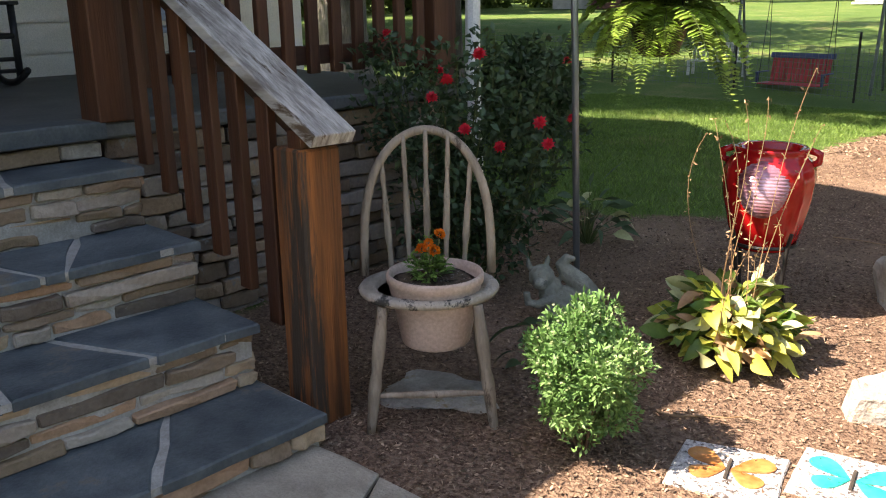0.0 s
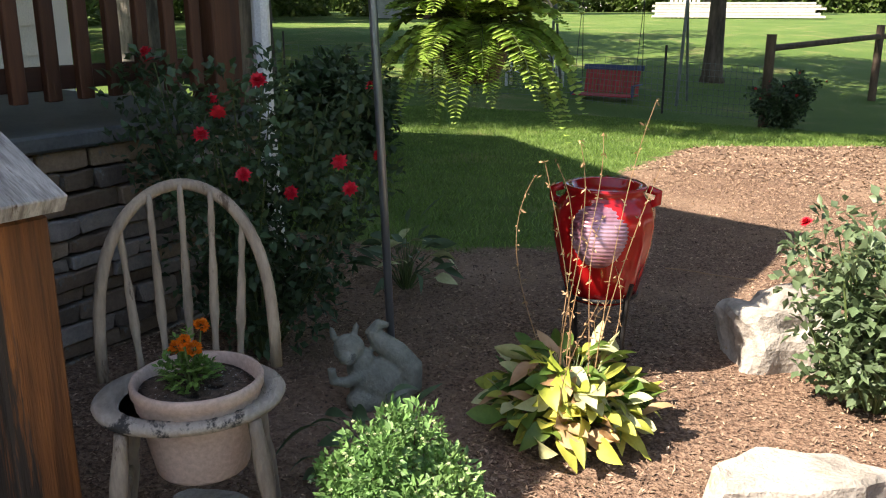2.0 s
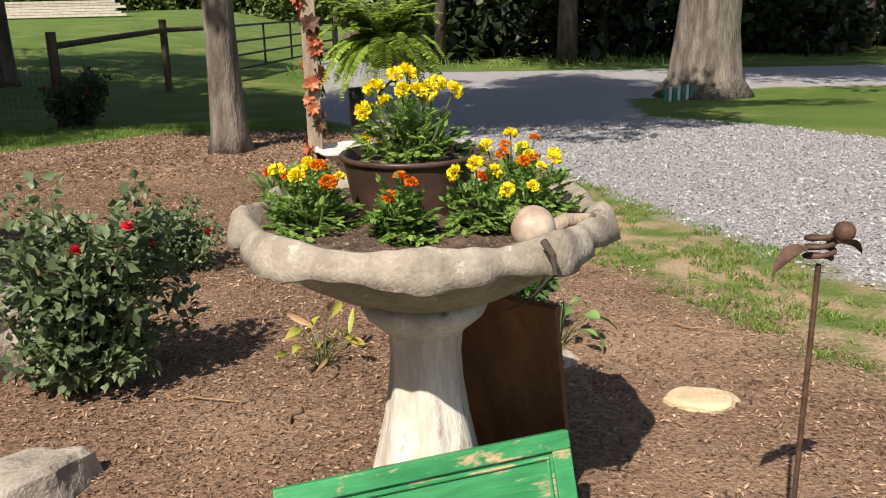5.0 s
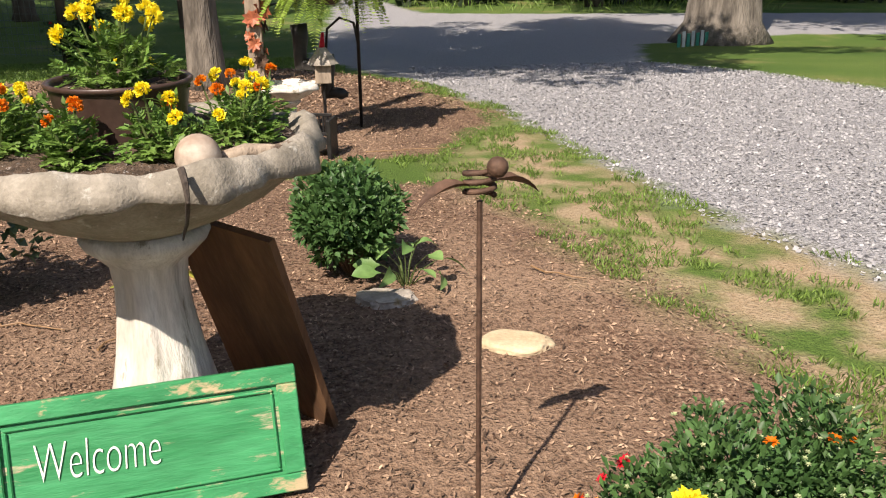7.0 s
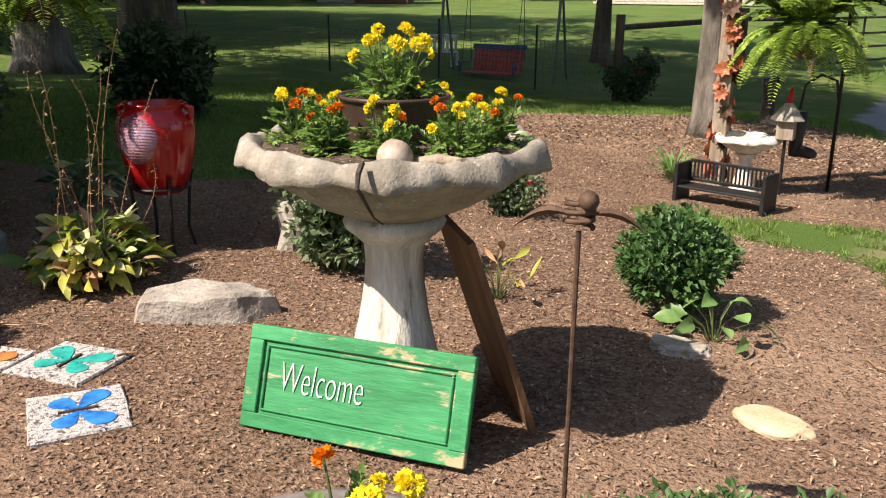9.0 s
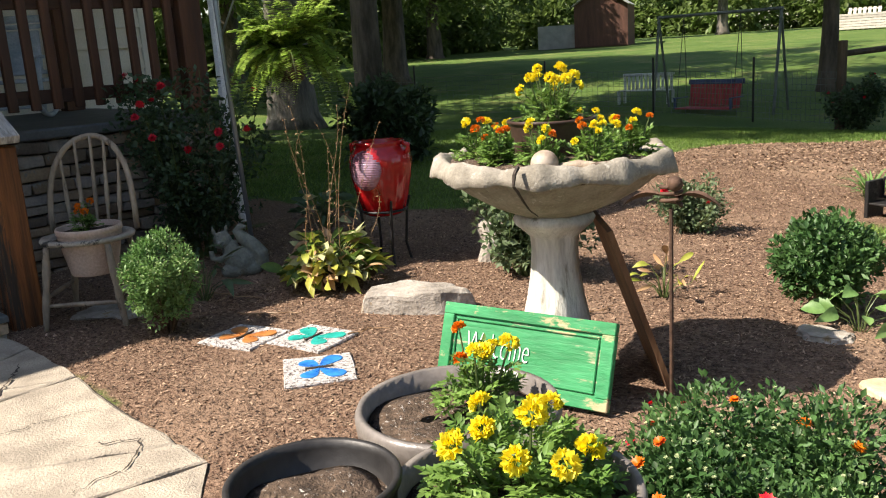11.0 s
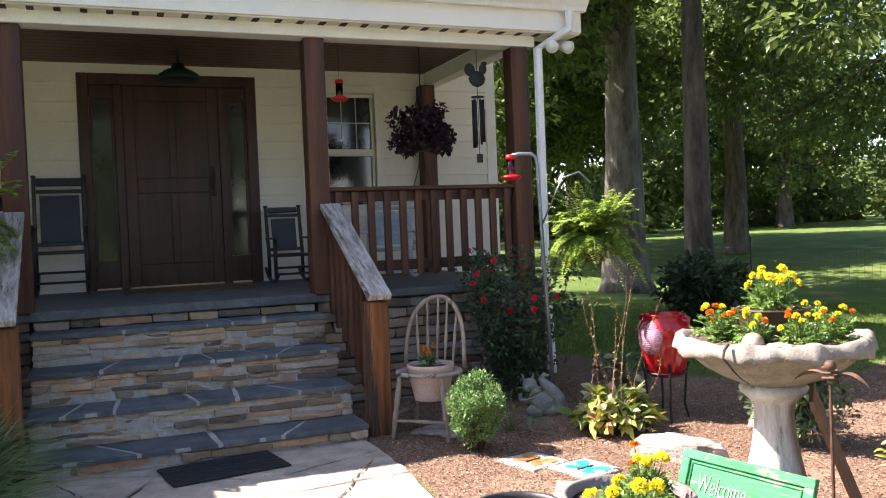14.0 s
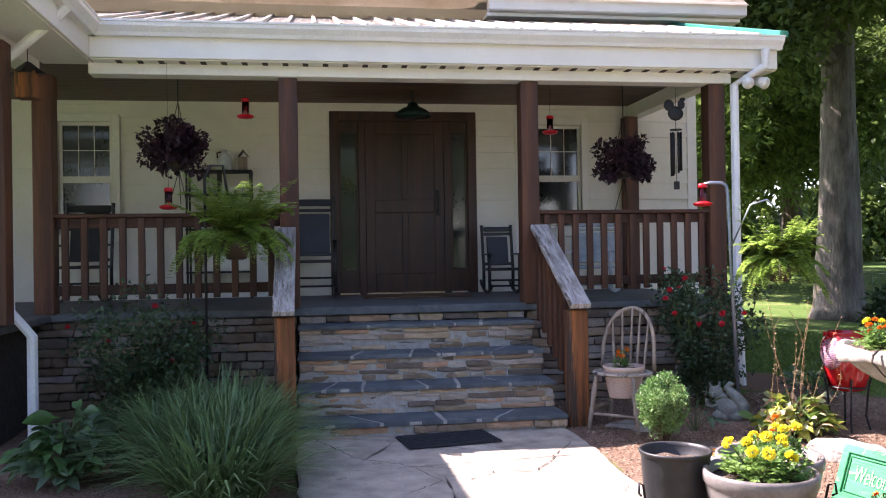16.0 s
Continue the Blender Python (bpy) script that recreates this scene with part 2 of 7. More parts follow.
M["twig"] = leafmat("brown_twig", (0.08, 0.05, 0.03), (0.14, 0.09, 0.055), 0.0)
M["leaf_mum"] = leafmat("mum_leaf", (0.12, 0.24, 0.07), (0.22, 0.36, 0.12))
M["leaf_mum2"] = leafmat("dark_mum_leaf", (0.05, 0.12, 0.035), (0.10, 0.20, 0.06))
M["bud"] = leafmat("pale_flower_bud", (0.42, 0.50, 0.26), (0.58, 0.62, 0.36))
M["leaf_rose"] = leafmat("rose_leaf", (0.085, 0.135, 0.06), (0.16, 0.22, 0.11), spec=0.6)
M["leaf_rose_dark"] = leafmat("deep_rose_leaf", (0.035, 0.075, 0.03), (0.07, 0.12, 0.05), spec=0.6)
M["leaf_fern"] = leafmat("fern_green", (0.26, 0.40, 0.07), (0.44, 0.58, 0.14), 0.45)
M["leaf_hosta"] = leafmat("hosta_leaf", (0.22, 0.29, 0.04), (0.50, 0.46, 0.09), 0.3)
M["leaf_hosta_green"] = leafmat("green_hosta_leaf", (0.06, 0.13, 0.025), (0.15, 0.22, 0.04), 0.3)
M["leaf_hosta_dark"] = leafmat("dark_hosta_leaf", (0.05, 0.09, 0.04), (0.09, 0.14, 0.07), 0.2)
M["leaf_edge"] = leafmat("pale_leaf_margin", (0.36, 0.38, 0.18), (0.50, 0.50, 0.26), 0.2)
M["leaf_mari"] = leafmat("marigold_leaf", (0.09, 0.19, 0.035), (0.19, 0.31, 0.07))
M["yellow"] = leafmat("yellow_petal", (0.86, 0.70, 0.02), (0.92, 0.80, 0.06), 0.25, island=0.1)
M["orange"] = leafmat("orange_petal", (0.70, 0.14, 0.006), (0.76, 0.26, 0.01), 0.25, island=0.25)
M["red_petal"] = leafmat("red_petal", (0.62, 0.012, 0.03), (0.72, 0.03, 0.06), 0.25, island=0.25)
M["plum"] = leafmat("plum_purple_leaf", (0.035, 0.012, 0.022), (0.075, 0.03, 0.045), 0.2)
M["leaf_tree"] = leafmat("tree_leaf", (0.075, 0.125, 0.03), (0.17, 0.24, 0.065), 0.45)
M["leaf_tree_light"] = leafmat("light_tree_leaf", (0.08, 0.14, 0.035), (0.15, 0.22, 0.06), 0.35)
# near-black leaf: the deep shade inside the woods is put into the colour
M["leaf_wood_shaded"] = leafmat("shaded_woodland_leaf", (0.012, 0.024, 0.008), (0.028, 0.044, 0.015), 0.15)
M["blade"] = leafmat("grass_blade", (0.11, 0.20, 0.035), (0.20, 0.30, 0.07), 0.35)
M["blade_dark"] = leafmat("liriope_blade", (0.085, 0.15, 0.055), (0.16, 0.25, 0.09), 0.25)
M["chip"] = mat("bark_mulch_chip", (0.10, 0.058, 0.038), (0.36, 0.25, 0.17), 14, 0.9, 0.2, 90, island=1.3)
M["pebble"] = mat("grey_gravel", (0.26, 0.26, 0.27), (0.40, 0.40, 0.41), 12, 0.9, 0.2, 90, island=0.5)
M["dark_glass"] = mat("dark_window_glass", (0.02, 0.025, 0.025), (0.035, 0.04, 0.04), 2, 0.06, 0, 40, spec=0.9)
M["barn"] = mat("red_brown_barn_board", (0.085, 0.04, 0.028), (0.14, 0.065, 0.045), 4, 0.85, 0.2, 40, stretch=(1, 1, 0.1))
M["tin"] = mat("grey_tin", (0.34, 0.33, 0.31), (0.46, 0.45, 0.43), 2, 0.5, 0.1, 40)
M["lumber"] = mat("stacked_lumber", (0.42, 0.38, 0.33), (0.58, 0.54, 0.48), 5, 0.85, 0.2, 60, vary=0.3)
M["flower_rust"] = leafmat("rust_metal_flower", (0.30, 0.08, 0.04), (0.42, 0.14, 0.07), 0.0, island=0.5)
M["dark_green"] = mat("dark_green_enamel", (0.006, 0.022, 0.018), (0.012, 0.035, 0.028), 5, 0.35, 0.02, 60)
M["cushion"] = mat("blue_white_cushion", (0.30, 0.36, 0.42), (0.55, 0.58, 0.60), 8, 0.85, 0.2, 90)


# ---- building helpers ----
def rise(x, y):
    """The height of the ground."""
    z = -0.036 * min(max(y - 4.8, 0.0), 12.7) - 0.03 * min(max(y - 11.5, 0.0), 6.0)
    r = math.hypot(x, y)
    k = min(max((2.0 - x) / 8.0, 0.0), 1.0)
    return z + k * (min(max(r - 20, 0.0), 16.0) * 0.066 + min(max(r - 36, 0.0), 40.0) * 0.016)


def part(name, bm, material, parent=None, label="", smooth=False, kind=""):
    me = bpy.data.meshes.new(name)
    bmesh.ops.recalc_face_normals(bm, faces=bm.faces)
    bm.to_mesh(me)
    bm.free()
    return link_mesh(name, me, material, parent, label, smooth, kind)


def link_mesh(name, me, material, parent=None, label="", smooth=False, kind=""):
    if material:
        me.materials.append(M[material])
    if smooth:
        me.polygons.foreach_set("use_smooth", [True] * len(me.polygons))
    ob = new(name, me)
    ob.parent = parent
    return tagged(ob, label=label, kind=kind)


def raw(name, V, F, material, parent=None, label="", smooth=False, kind=""):
    me = bpy.data.meshes.new(name)
    V, F = np.asarray(V, dtype=np.float32), np.asarray(F, dtype=np.int32)
    n, k = F.shape
    me.vertices.add(len(V))
    me.vertices.foreach_set("co", V.ravel())
    me.loops.add(n * k)
    me.loops.foreach_set("vertex_index", F.ravel())
    me.polygons.add(n)
    me.polygons.foreach_set("loop_start", np.arange(n, dtype=np.int32) * k)
    me.polygons.foreach_set("loop_total", np.full(n, k, dtype=np.int32))
    me.update(calc_edges=True)
    return link_mesh(name, me, material, parent, label, smooth, kind)


def thing(name, label, category, x=0, y=0, z=0, rz=0, group=""):
    ob = new(name)
    ob.empty_display_size = 0.1
    ob.matrix_basis = pose(x, y, z, 0, 0, rz)
    return tagged(ob, label=label, category=category, group=group)


def structure(name, bm, material, label, smooth=False):
    return part(name, bm, material, None, label, smooth, "structure")


def box(bm, x0, x1, y0, y1, z0, z1, bevel=0.0, m=None):
    b2 = bmesh.new()
    bmesh.ops.create_cube(b2, size=1, matrix=Matrix.LocRotScale(((x0 + x1) / 2, (y0 + y1) / 2, (z0 + z1) / 2), None, (x1 - x0, y1 - y0, z1 - z0)))
    if bevel:
        bmesh.ops.bevel(b2, geom=b2.edges[:], offset=bevel, segments=1, affect="EDGES")
    join(bm, b2, m)
    return bm


def join(bm, b2, m=None):
    made = {}
    for v in b2.verts:
        made[v] = bm.verts.new(m @ v.co if m else v.co)
    for f in b2.faces:
        bm.faces.new([made[v] for v in f.verts])
    b2.free()


def boxbm(*a, **k):
    return box(bmesh.new(), *a, **k)


def tube(bm, pts, radius, n=8, cap=True):
    """A round bar along pts; radius is a number or one for each point."""
    pts = [Vector(p) for p in pts]
    rad = radius if isinstance(radius, (list, tuple)) else [radius] * len(pts)
    rings, side = [], None
    for i, p in enumerate(pts):
        d = (pts[min(i + 1, len(pts) - 1)] - pts[max(i - 1, 0)]).normalized()
        if side is None:
            side = d.orthogonal().normalized()
        side = (side - d * side.dot(d)).normalized()
        up = d.cross(side)
        rings.append([bm.verts.new(p + (side * math.cos(6.28318 * k / n) + up * math.sin(6.28318 * k / n)) * rad[i]) for k in range(n)])
    for a, b in zip(rings, rings[1:]):
        for k in range(n):
            bm.faces.new((a[k], a[(k + 1) % n], b[(k + 1) % n], b[k]))
    if cap:
        bm.faces.new(rings[0][::-1])
        bm.faces.new(rings[-1])
    return bm


def tubebm(*a, **k):
    return tube(bmesh.new(), *a, **k)


def lathe(bm, prof, n=32, wob=None):
    """A turned form from (radius, height) pairs. wob(angle, i) gives a change of radius and height."""
    rings = []
    for i, (r, z) in enumerate(prof):
        ring = []
        for k in range(n):
            a = 6.283185 * k / n
            dr, dz = wob(a, i) if wob else (0, 0)
            ring.append(bm.verts.new(((r + dr) * math.cos(a), (r + dr) * math.sin(a), z + dz)))
        rings.append(ring)
    for a, b in zip(rings, rings[1:]):
        for k in range(n):
            bm.faces.new((a[k], a[(k + 1) % n], b[(k + 1) % n], b[k]))
    if prof[0][0] > 1e-4:
        bm.faces.new(rings[0][::-1])
    if prof[-1][0] > 1e-4:
        bm.faces.new(rings[-1])
    return bm


def lathebm(*a, **k):
    return lathe(bmesh.new(), *a, **k)


def bent_bar(bm, p0, p1, w, h):
    """A straight bar of section w x h between two points."""
    p0, p1 = Vector(p0), Vector(p1)
    d = p1 - p0
    q = d.to_track_quat("X", "Z").to_matrix().to_4x4()
    box(bm, 0, d.length, -w / 2, w / 2, -h / 2, h / 2, min(w, h) * 0.08, Matrix.Translation(p0) @ q)
    return bm


def rock(seed, size, rough=0.25, detail=3, square=0.7, flat=0.82):
    bm = bmesh.new()
    bmesh.ops.create_icosphere(bm, subdivisions=detail, radius=1)
    for v in bm.verts:
        c = v.co.copy()
        k = 1 + rough * noise.noise(c * 1.1 + Vector((seed, 0, 0))) + rough * 0.5 * noise.noise(c * 2.7 + Vector((0, seed, 0))) + 0.06 * noise.noise(c * 7 + Vector((0, 0, seed)))
        c = Vector([math.copysign(abs(q) ** square, q) for q in c]) * k
        c.z = min(c.z, flat + 0.05 * noise.noise(c * 3))
        v.co = Vector((c.x * size[0], c.y * size[1], c.z * size[2]))
    return bm


rng = np.random.default_rng(7)


def leaves(P, D, U, L, W, fold=0.25, droop=0.0):
    """Leaf blades: bases P, directions D, upward sides U, lengths L, widths W. Returns vertices and quads, a leaf of two folded halves each."""
    n = len(P)
    D = D / np.maximum(np.linalg.norm(D, axis=1, keepdims=True), 1e-6)
    S = np.cross(D, U)
    S /= np.maximum(np.linalg.norm(S, axis=1, keepdims=True), 1e-6)
    N = np.cross(S, D)
    L, W = np.broadcast_to(np.asarray(L, float), (n,))[:, None], np.broadcast_to(np.asarray(W, float), (n,))[:, None]
    mid = P + D * L * 0.5
    tip = P + D * L - np.array([0, 0, 1.0]) * L * droop
    V = np.stack([P, mid + S * W * 0.5 + N * W * fold, tip, mid - S * W * 0.5 + N * W * fold], axis=1).reshape(-1, 3)
    base = np.arange(n)[:, None] * 4
    return V, np.concatenate([base + [0, 1, 2], base + [0, 2, 3]])


def sphere_dirs(n, low=-1.0):
    z = rng.uniform(low, 1, n)
    a = rng.uniform(0, 2 * np.pi, n)
    s = np.sqrt(1 - z * z)
    return np.stack([s * np.cos(a), s * np.sin(a), z], axis=1)


def leaf_cloud(centres, radii, count, L, W, flat=0.8, hang=0.0):
    """Leaves spread through and over a set of blobs."""
    centres, radii = np.asarray(centres, float), np.asarray(radii, float)
    pick = rng.choice(len(centres), count, p=radii ** 2 / np.sum(radii ** 2))
    d = sphere_dirs(count)
    P = centres[pick] + d * (radii[pick] * rng.uniform(0.55, 1.05, count))[:, None] * np.array([1, 1, flat])
    D = d + rng.normal(0, 0.7, (count, 3)) - np.array([0, 0, hang])
    U = np.array([0, 0, 1.0]) + rng.normal(0, 0.5, (count, 3))
    return leaves(P, D, U, L * rng.uniform(0.7, 1.3, count), W * rng.uniform(0.7, 1.3, count))


def flower_heads(points, ups, r, petals=14, layers=3):
    """Ruffled heads at points: layers of short petals round each."""
    Vs, Fs, k = [], [], 0
    for p, u, rr in zip(points, ups, r):
        p, u = np.asarray(p, float), np.asarray(u, float) / np.linalg.norm(u)
        a1 = np.cross(u, [0.3, 0.5, 0.8])
        a1 /= np.linalg.norm(a1)
        a2 = np.cross(u, a1)
        for layer in range(layers):
            n = max(petals - 2 * layer, 5)
            a = np.linspace(0, 2 * np.pi, n, endpoint=False) + rng.uniform(0, 1)
            out = np.cos(a)[:, None] * a1 + np.sin(a)[:, None] * a2
            lift = 0.02 + 0.42 * layer
            D = out + u * lift
            P = np.repeat(p[None] + u[None] * rr * 0.12 * layer, n, 0)
            V, F = leaves(P, D, np.repeat(u[None], n, 0), rr * (1 - 0.1 * layer) * rng.uniform(0.85, 1.1, n), rr * 0.55, 0.2)
            Vs.append(V)
            Fs.append(F + k)
            k += len(V)
    return np.concatenate(Vs), np.concatenate(Fs)


def pompom(p, u, r, n=90):
    """A double flower head: short rounded petals packed over a dome."""
    d = sphere_dirs(n, -0.25)
    u = np.asarray(u, float) / np.linalg.norm(u)
    a1 = np.cross(u, [0.31, 0.52, 0.79])
    a1 /= np.linalg.norm(a1)
    d = d[:, :1] * a1 + d[:, 1:2] * np.cross(u, a1) + d[:, 2:] * u * 0.8
    P = np.asarray(p, float) + d * r * 0.42
    return leaves(P, d + rng.normal(0, 0.22, (n, 3)), np.cross(d, rng.normal(0, 1, (n, 3))), r * rng.uniform(0.45, 0.65, n), r * 0.5, 0.12)


def stems(lines, r, n=5):
    bm = bmesh.new()
    for pts in lines:
        tube(bm, pts, [r * (1 - 0.6 * i / max(len(pts) - 1, 1)) for i in range(len(pts))], n, cap=False)
    return bm


# ---- ground ----
def inside(poly, X, Y):
    """Signed distance to a closed outline, positive within."""
    best, wind = np.full(X.shape, 1e9), np.zeros(X.shape, bool)
    for (x0, y0), (x1, y1) in zip(poly, poly[1:] + poly[:1]):
        ex, ey = x1 - x0, y1 - y0
        t = np.clip(((X - x0) * ex + (Y - y0) * ey) / (ex * ex + ey * ey), 0, 1)
        best = np.minimum(best, np.hypot(X - x0 - t * ex, Y - y0 - t * ey))
        wind ^= ((y0 > Y) != (y1 > Y)) & (X < ex * (Y - y0) / (ey + 1e-12) + x0)
    return np.where(wind, best, -best)


BED = [(-3.0, 2.0), (0.4, 2.0), (1.4, 0.9), (3.2, 0.4), (4.0, 1.2), (3.0, 3.0), (2.85, 3.9), (2.6, 5.0), (2.2, 6.2), (0.9, 6.5), (0.6, 6.9), (2.2, 7.2), (2.9, 9.0), (2.4, 11.5),
       (0.8, 14.2), (-1.2, 14.6), (-3.0, 12.4), (-3.0, 9.4), (-2.2, 7.4), (-2.0, 6.2), (-2.6, 5.5), (-4.4, 5.4), (-4.4, 4.5), (-3.0, 4.5)]
BED_LEFT = [(-3.0, 0.0), (0.6, 0.0), (0.9, -1.2), (0.6, -4.0), (-3.0, -4.0)]
DRIVE = [(2.9, 9.4), (3.15, 6.9), (3.35, 5.2), (4.0, 3.4), (4.9, 2.0), (7.0, -3.0), (11.0, -12.0), (19.0, -12.0), (12.0, 2.0), (7.2, 9.4), (6.0, 14.0), (7.4, 18.2), (11, 19.5), (22, 17.0), (26, 19.0), (20, 23.5), (8.0, 26.0), (3.8, 27.0), (2.8, 34.0), (1.4, 34.0), (1.2, 24.0), (0.9, 17.0)]
EARTH = [(2.2, 6.0), (2.85, 3.6), (3.2, 1.2), (4.6, 0.5), (4.9, 2.0), (4.0, 3.4), (3.35, 5.2), (3.15, 6.9), (2.9, 9.4), (2.4, 11.6), (1.8, 12.5), (2.9, 8.6), (2.2, 7.1)]


def axis_steps(lo, hi, fine_lo, fine_hi, step):
    mid = np.arange(fine_lo, fine_hi, step)
    out = fine_hi + np.cumsum(step * 1.12 ** np.arange(1, 80))
    up = out[out < hi]
    out = fine_lo - np.cumsum(step * 1.12 ** np.arange(1, 80))
    return np.concatenate([out[out > lo][::-1], mid, up])


gx, gy = axis_steps(-400, 400, -7, 5, 0.1), axis_steps(-400, 400, -4, 15, 0.1)
GX, GY = np.meshgrid(gx, gy)
GZ = np.array([rise(x, y) for x, y in zip(GX.ravel(), GY.ravel())]).reshape(GX.shape)
rough_ground = np.array([0.018 * noise.noise(Vector((x * 1.3, y * 1.3, 0))) + 0.008 * noise.noise(Vector((x * 5, y * 5, 3))) for x, y in zip(GX.ravel(), GY.ravel())]).reshape(GX.shape)
bed = np.maximum(inside(BED, GX, GY), inside(BED_LEFT, GX, GY))
drive, earth = inside(DRIVE, GX, GY), inside(EARTH, GX, GY)
GZ = GZ + rough_ground * np.clip(bed * 4 + 0.4, 0.3, 1) + 0.02 * np.clip(bed * 5, 0, 1) - 0.012
nx, ny = len(gx), len(gy)
idx = np.arange(nx * ny).reshape(ny, nx)
quads = np.stack([idx[:-1, :-1], idx[:-1, 1:], idx[1:, 1:], idx[1:, :-1]], axis=-1).reshape(-1, 4)
ground = raw("ground", np.stack([GX, GY, GZ], -1).reshape(-1, 3), quads, None, None, "garden ground of bark mulch, mown lawn, bare earth and a gravel drive", True, "structure")
for key, field in (("bed", bed), ("drive", drive), ("earth", earth)):
    at = ground.data.attributes.new(key, "FLOAT", "POINT")
    at.data.foreach_set("value", np.clip(field, -2, 2).ravel().astype(np.float32))


def ground_material():
    m = bpy.data.materials.new("ground_cover")
    m.use_nodes = True
    nt, N = m.node_tree, m.node_tree.nodes
    link, b = nt.links.new, N["Principled BSDF"]
    tc = N.new("ShaderNodeTexCoord")

    def nz(scale, detail=4.0):
        n = N.new("ShaderNodeTexNoise")
        n.inputs["Scale"].default_value, n.inputs["Detail"].default_value = scale, detail
        link(tc.outputs["Object"], n.inputs["Vector"])
        return n.outputs["Fac"]

    def math_node(op, a, c=0.0, d=0.0):
        x = N.new("ShaderNodeMath")
        x.operation = op
        for sock, val in zip(x.inputs, (a, c, d)):
            if isinstance(val, (int, float)):
                sock.default_value = val
            else:
                link(val, sock)
        return x.outputs[0]

    def mixc(f, a, c):
        x = N.new("ShaderNodeMix")
        x.data_type = "RGBA"
        for sock, val in ((x.inputs["Factor"], f), (x.inputs["A"], a), (x.inputs["B"], c)):
            if isinstance(val, tuple):
                sock.default_value = (*val, 1)
            else:
                link(val, sock)
        return x.outputs["Result"]

    def rg(v, lo, hi):
        r = N.new("ShaderNodeMapRange")
        r.inputs["From Min"].default_value, r.inputs["From Max"].default_value = lo, hi
        link(v, r.inputs["Value"])
        return r.outputs["Result"]

    edge, chip, patch, grain = nz(2.2, 5.0), nz(55, 4.0), nz(0.45, 5.0), nz(140, 3.0)
    wob = math_node("MULTIPLY_ADD", edge, 0.9, -0.45)

    def mask(key, soft=0.05, k=1.0):
        a = N.new("ShaderNodeAttribute")
        a.attribute_name = key
        return rg(math_node("MULTIPLY_ADD", wob, k, a.outputs["Fac"]), -soft, soft)

    grass = mixc(rg(patch, 0.35, 0.65), (0.085, 0.155, 0.03), (0.165, 0.23, 0.055))
    grass = mixc(rg(nz(0.9, 6.0), 0.56, 0.72), grass, (0.30, 0.27, 0.11))
    grass = mixc(rg(grain, 0.3, 0.7), grass, (0.05, 0.095, 0.02))
    mulch = mixc(rg(chip, 0.32, 0.68), (0.075, 0.04, 0.026), (0.27, 0.175, 0.12))
    mulch = mixc(rg(nz(0.7, 5.0), 0.5, 0.75), mulch, (0.33, 0.225, 0.155))
    mulch = mixc(rg(grain, 0.55, 0.75), mulch, (0.34, 0.24, 0.17))
    dirt = mixc(rg(chip, 0.3, 0.7), (0.28, 0.20, 0.12), (0.42, 0.33, 0.22))
    dirt = mixc(rg(nz(3.0, 8.0), 0.42, 0.62), dirt, grass)
    stone = mixc(rg(nz(70, 3.0), 0.35, 0.65), (0.18, 0.18, 0.19), (0.42, 0.42, 0.43))
    col = mixc(mask("bed", 0.06), grass, mulch)
    col = mixc(mask("earth", 0.25), col, dirt)
    col = mixc(mask("drive", 0.12, 0.7), col, stone)
    link(col, b.inputs["Base Color"])
    b.inputs["Roughness"].default_value, b.inputs["Specular IOR Level"].default_value = 0.95, 0.2
    bp = N.new("ShaderNodeBump")
    bp.inputs["Strength"].default_value, bp.inputs["Distance"].default_value = 0.9, 0.02
    link(math_node("ADD", chip, math_node("MULTIPLY", grain, 0.5)), bp.inputs["Height"])
    link(bp.outputs[0], b.inputs["Normal"])
    return m


ground.data.materials.append(ground_material())

# ---- house ----
WALL, FRONT, EAVE, FLOOR, HEAD = -5.53, -3.0, -2.68, 0.95, 3.16
END, HOUSE_END, WING = 4.24, 5.08, -1.75


def clad(bm, y0, y1, z0, z1, x, pitch=0.2):
    """Lap boards on a wall that looks along +x."""
    z = z0
    while z < z1 - 0.01:
        top = min(z + pitch, z1)
        vs = [bm.verts.new(p) for p in ((x + 0.028, y0, z), (x + 0.028, y1, z), (x + 0.002, y1, top), (x + 0.002, y0, top), (x, y0, z), (x, y1, z))]
        bm.faces.new(vs[:4])
        bm.faces.new((vs[4], vs[5], vs[1], vs[0]))
        z = top


DOOR = (0.36, 2.18, FLOOR, 3.2)
WIN = (2.96, 3.55, 1.72, 3.05)
WIN_L = (-2.78, -2.18, 1.72, 3.05)
bm = bmesh.new()
for y0, y1, z0, z1 in ((-2.6 - 6, WIN_L[0], 0, 4.5), (WIN_L[0], WIN_L[1], 0, WIN_L[2]), (WIN_L[0], WIN_L[1], WIN_L[3], 4.5), (WIN_L[1], DOOR[0], 0, 4.5), (DOOR[0], DOOR[1], DOOR[3], 4.5), (DOOR[0], DOOR[1], 0, FLOOR),
                       (DOOR[1], WIN[0], 0, 4.5), (WIN[0], WIN[1], 0, WIN[2]), (WIN[0], WIN[1], WIN[3], 4.5), (WIN[1], HOUSE_END, 0, 4.5)):
    box(bm, WALL - 0.15, WALL - 0.002, y0, y1, z0, z1)
wall_front = structure("wall_front", bm, "siding", "cream house wall behind the porch")
bm = bmesh.new()
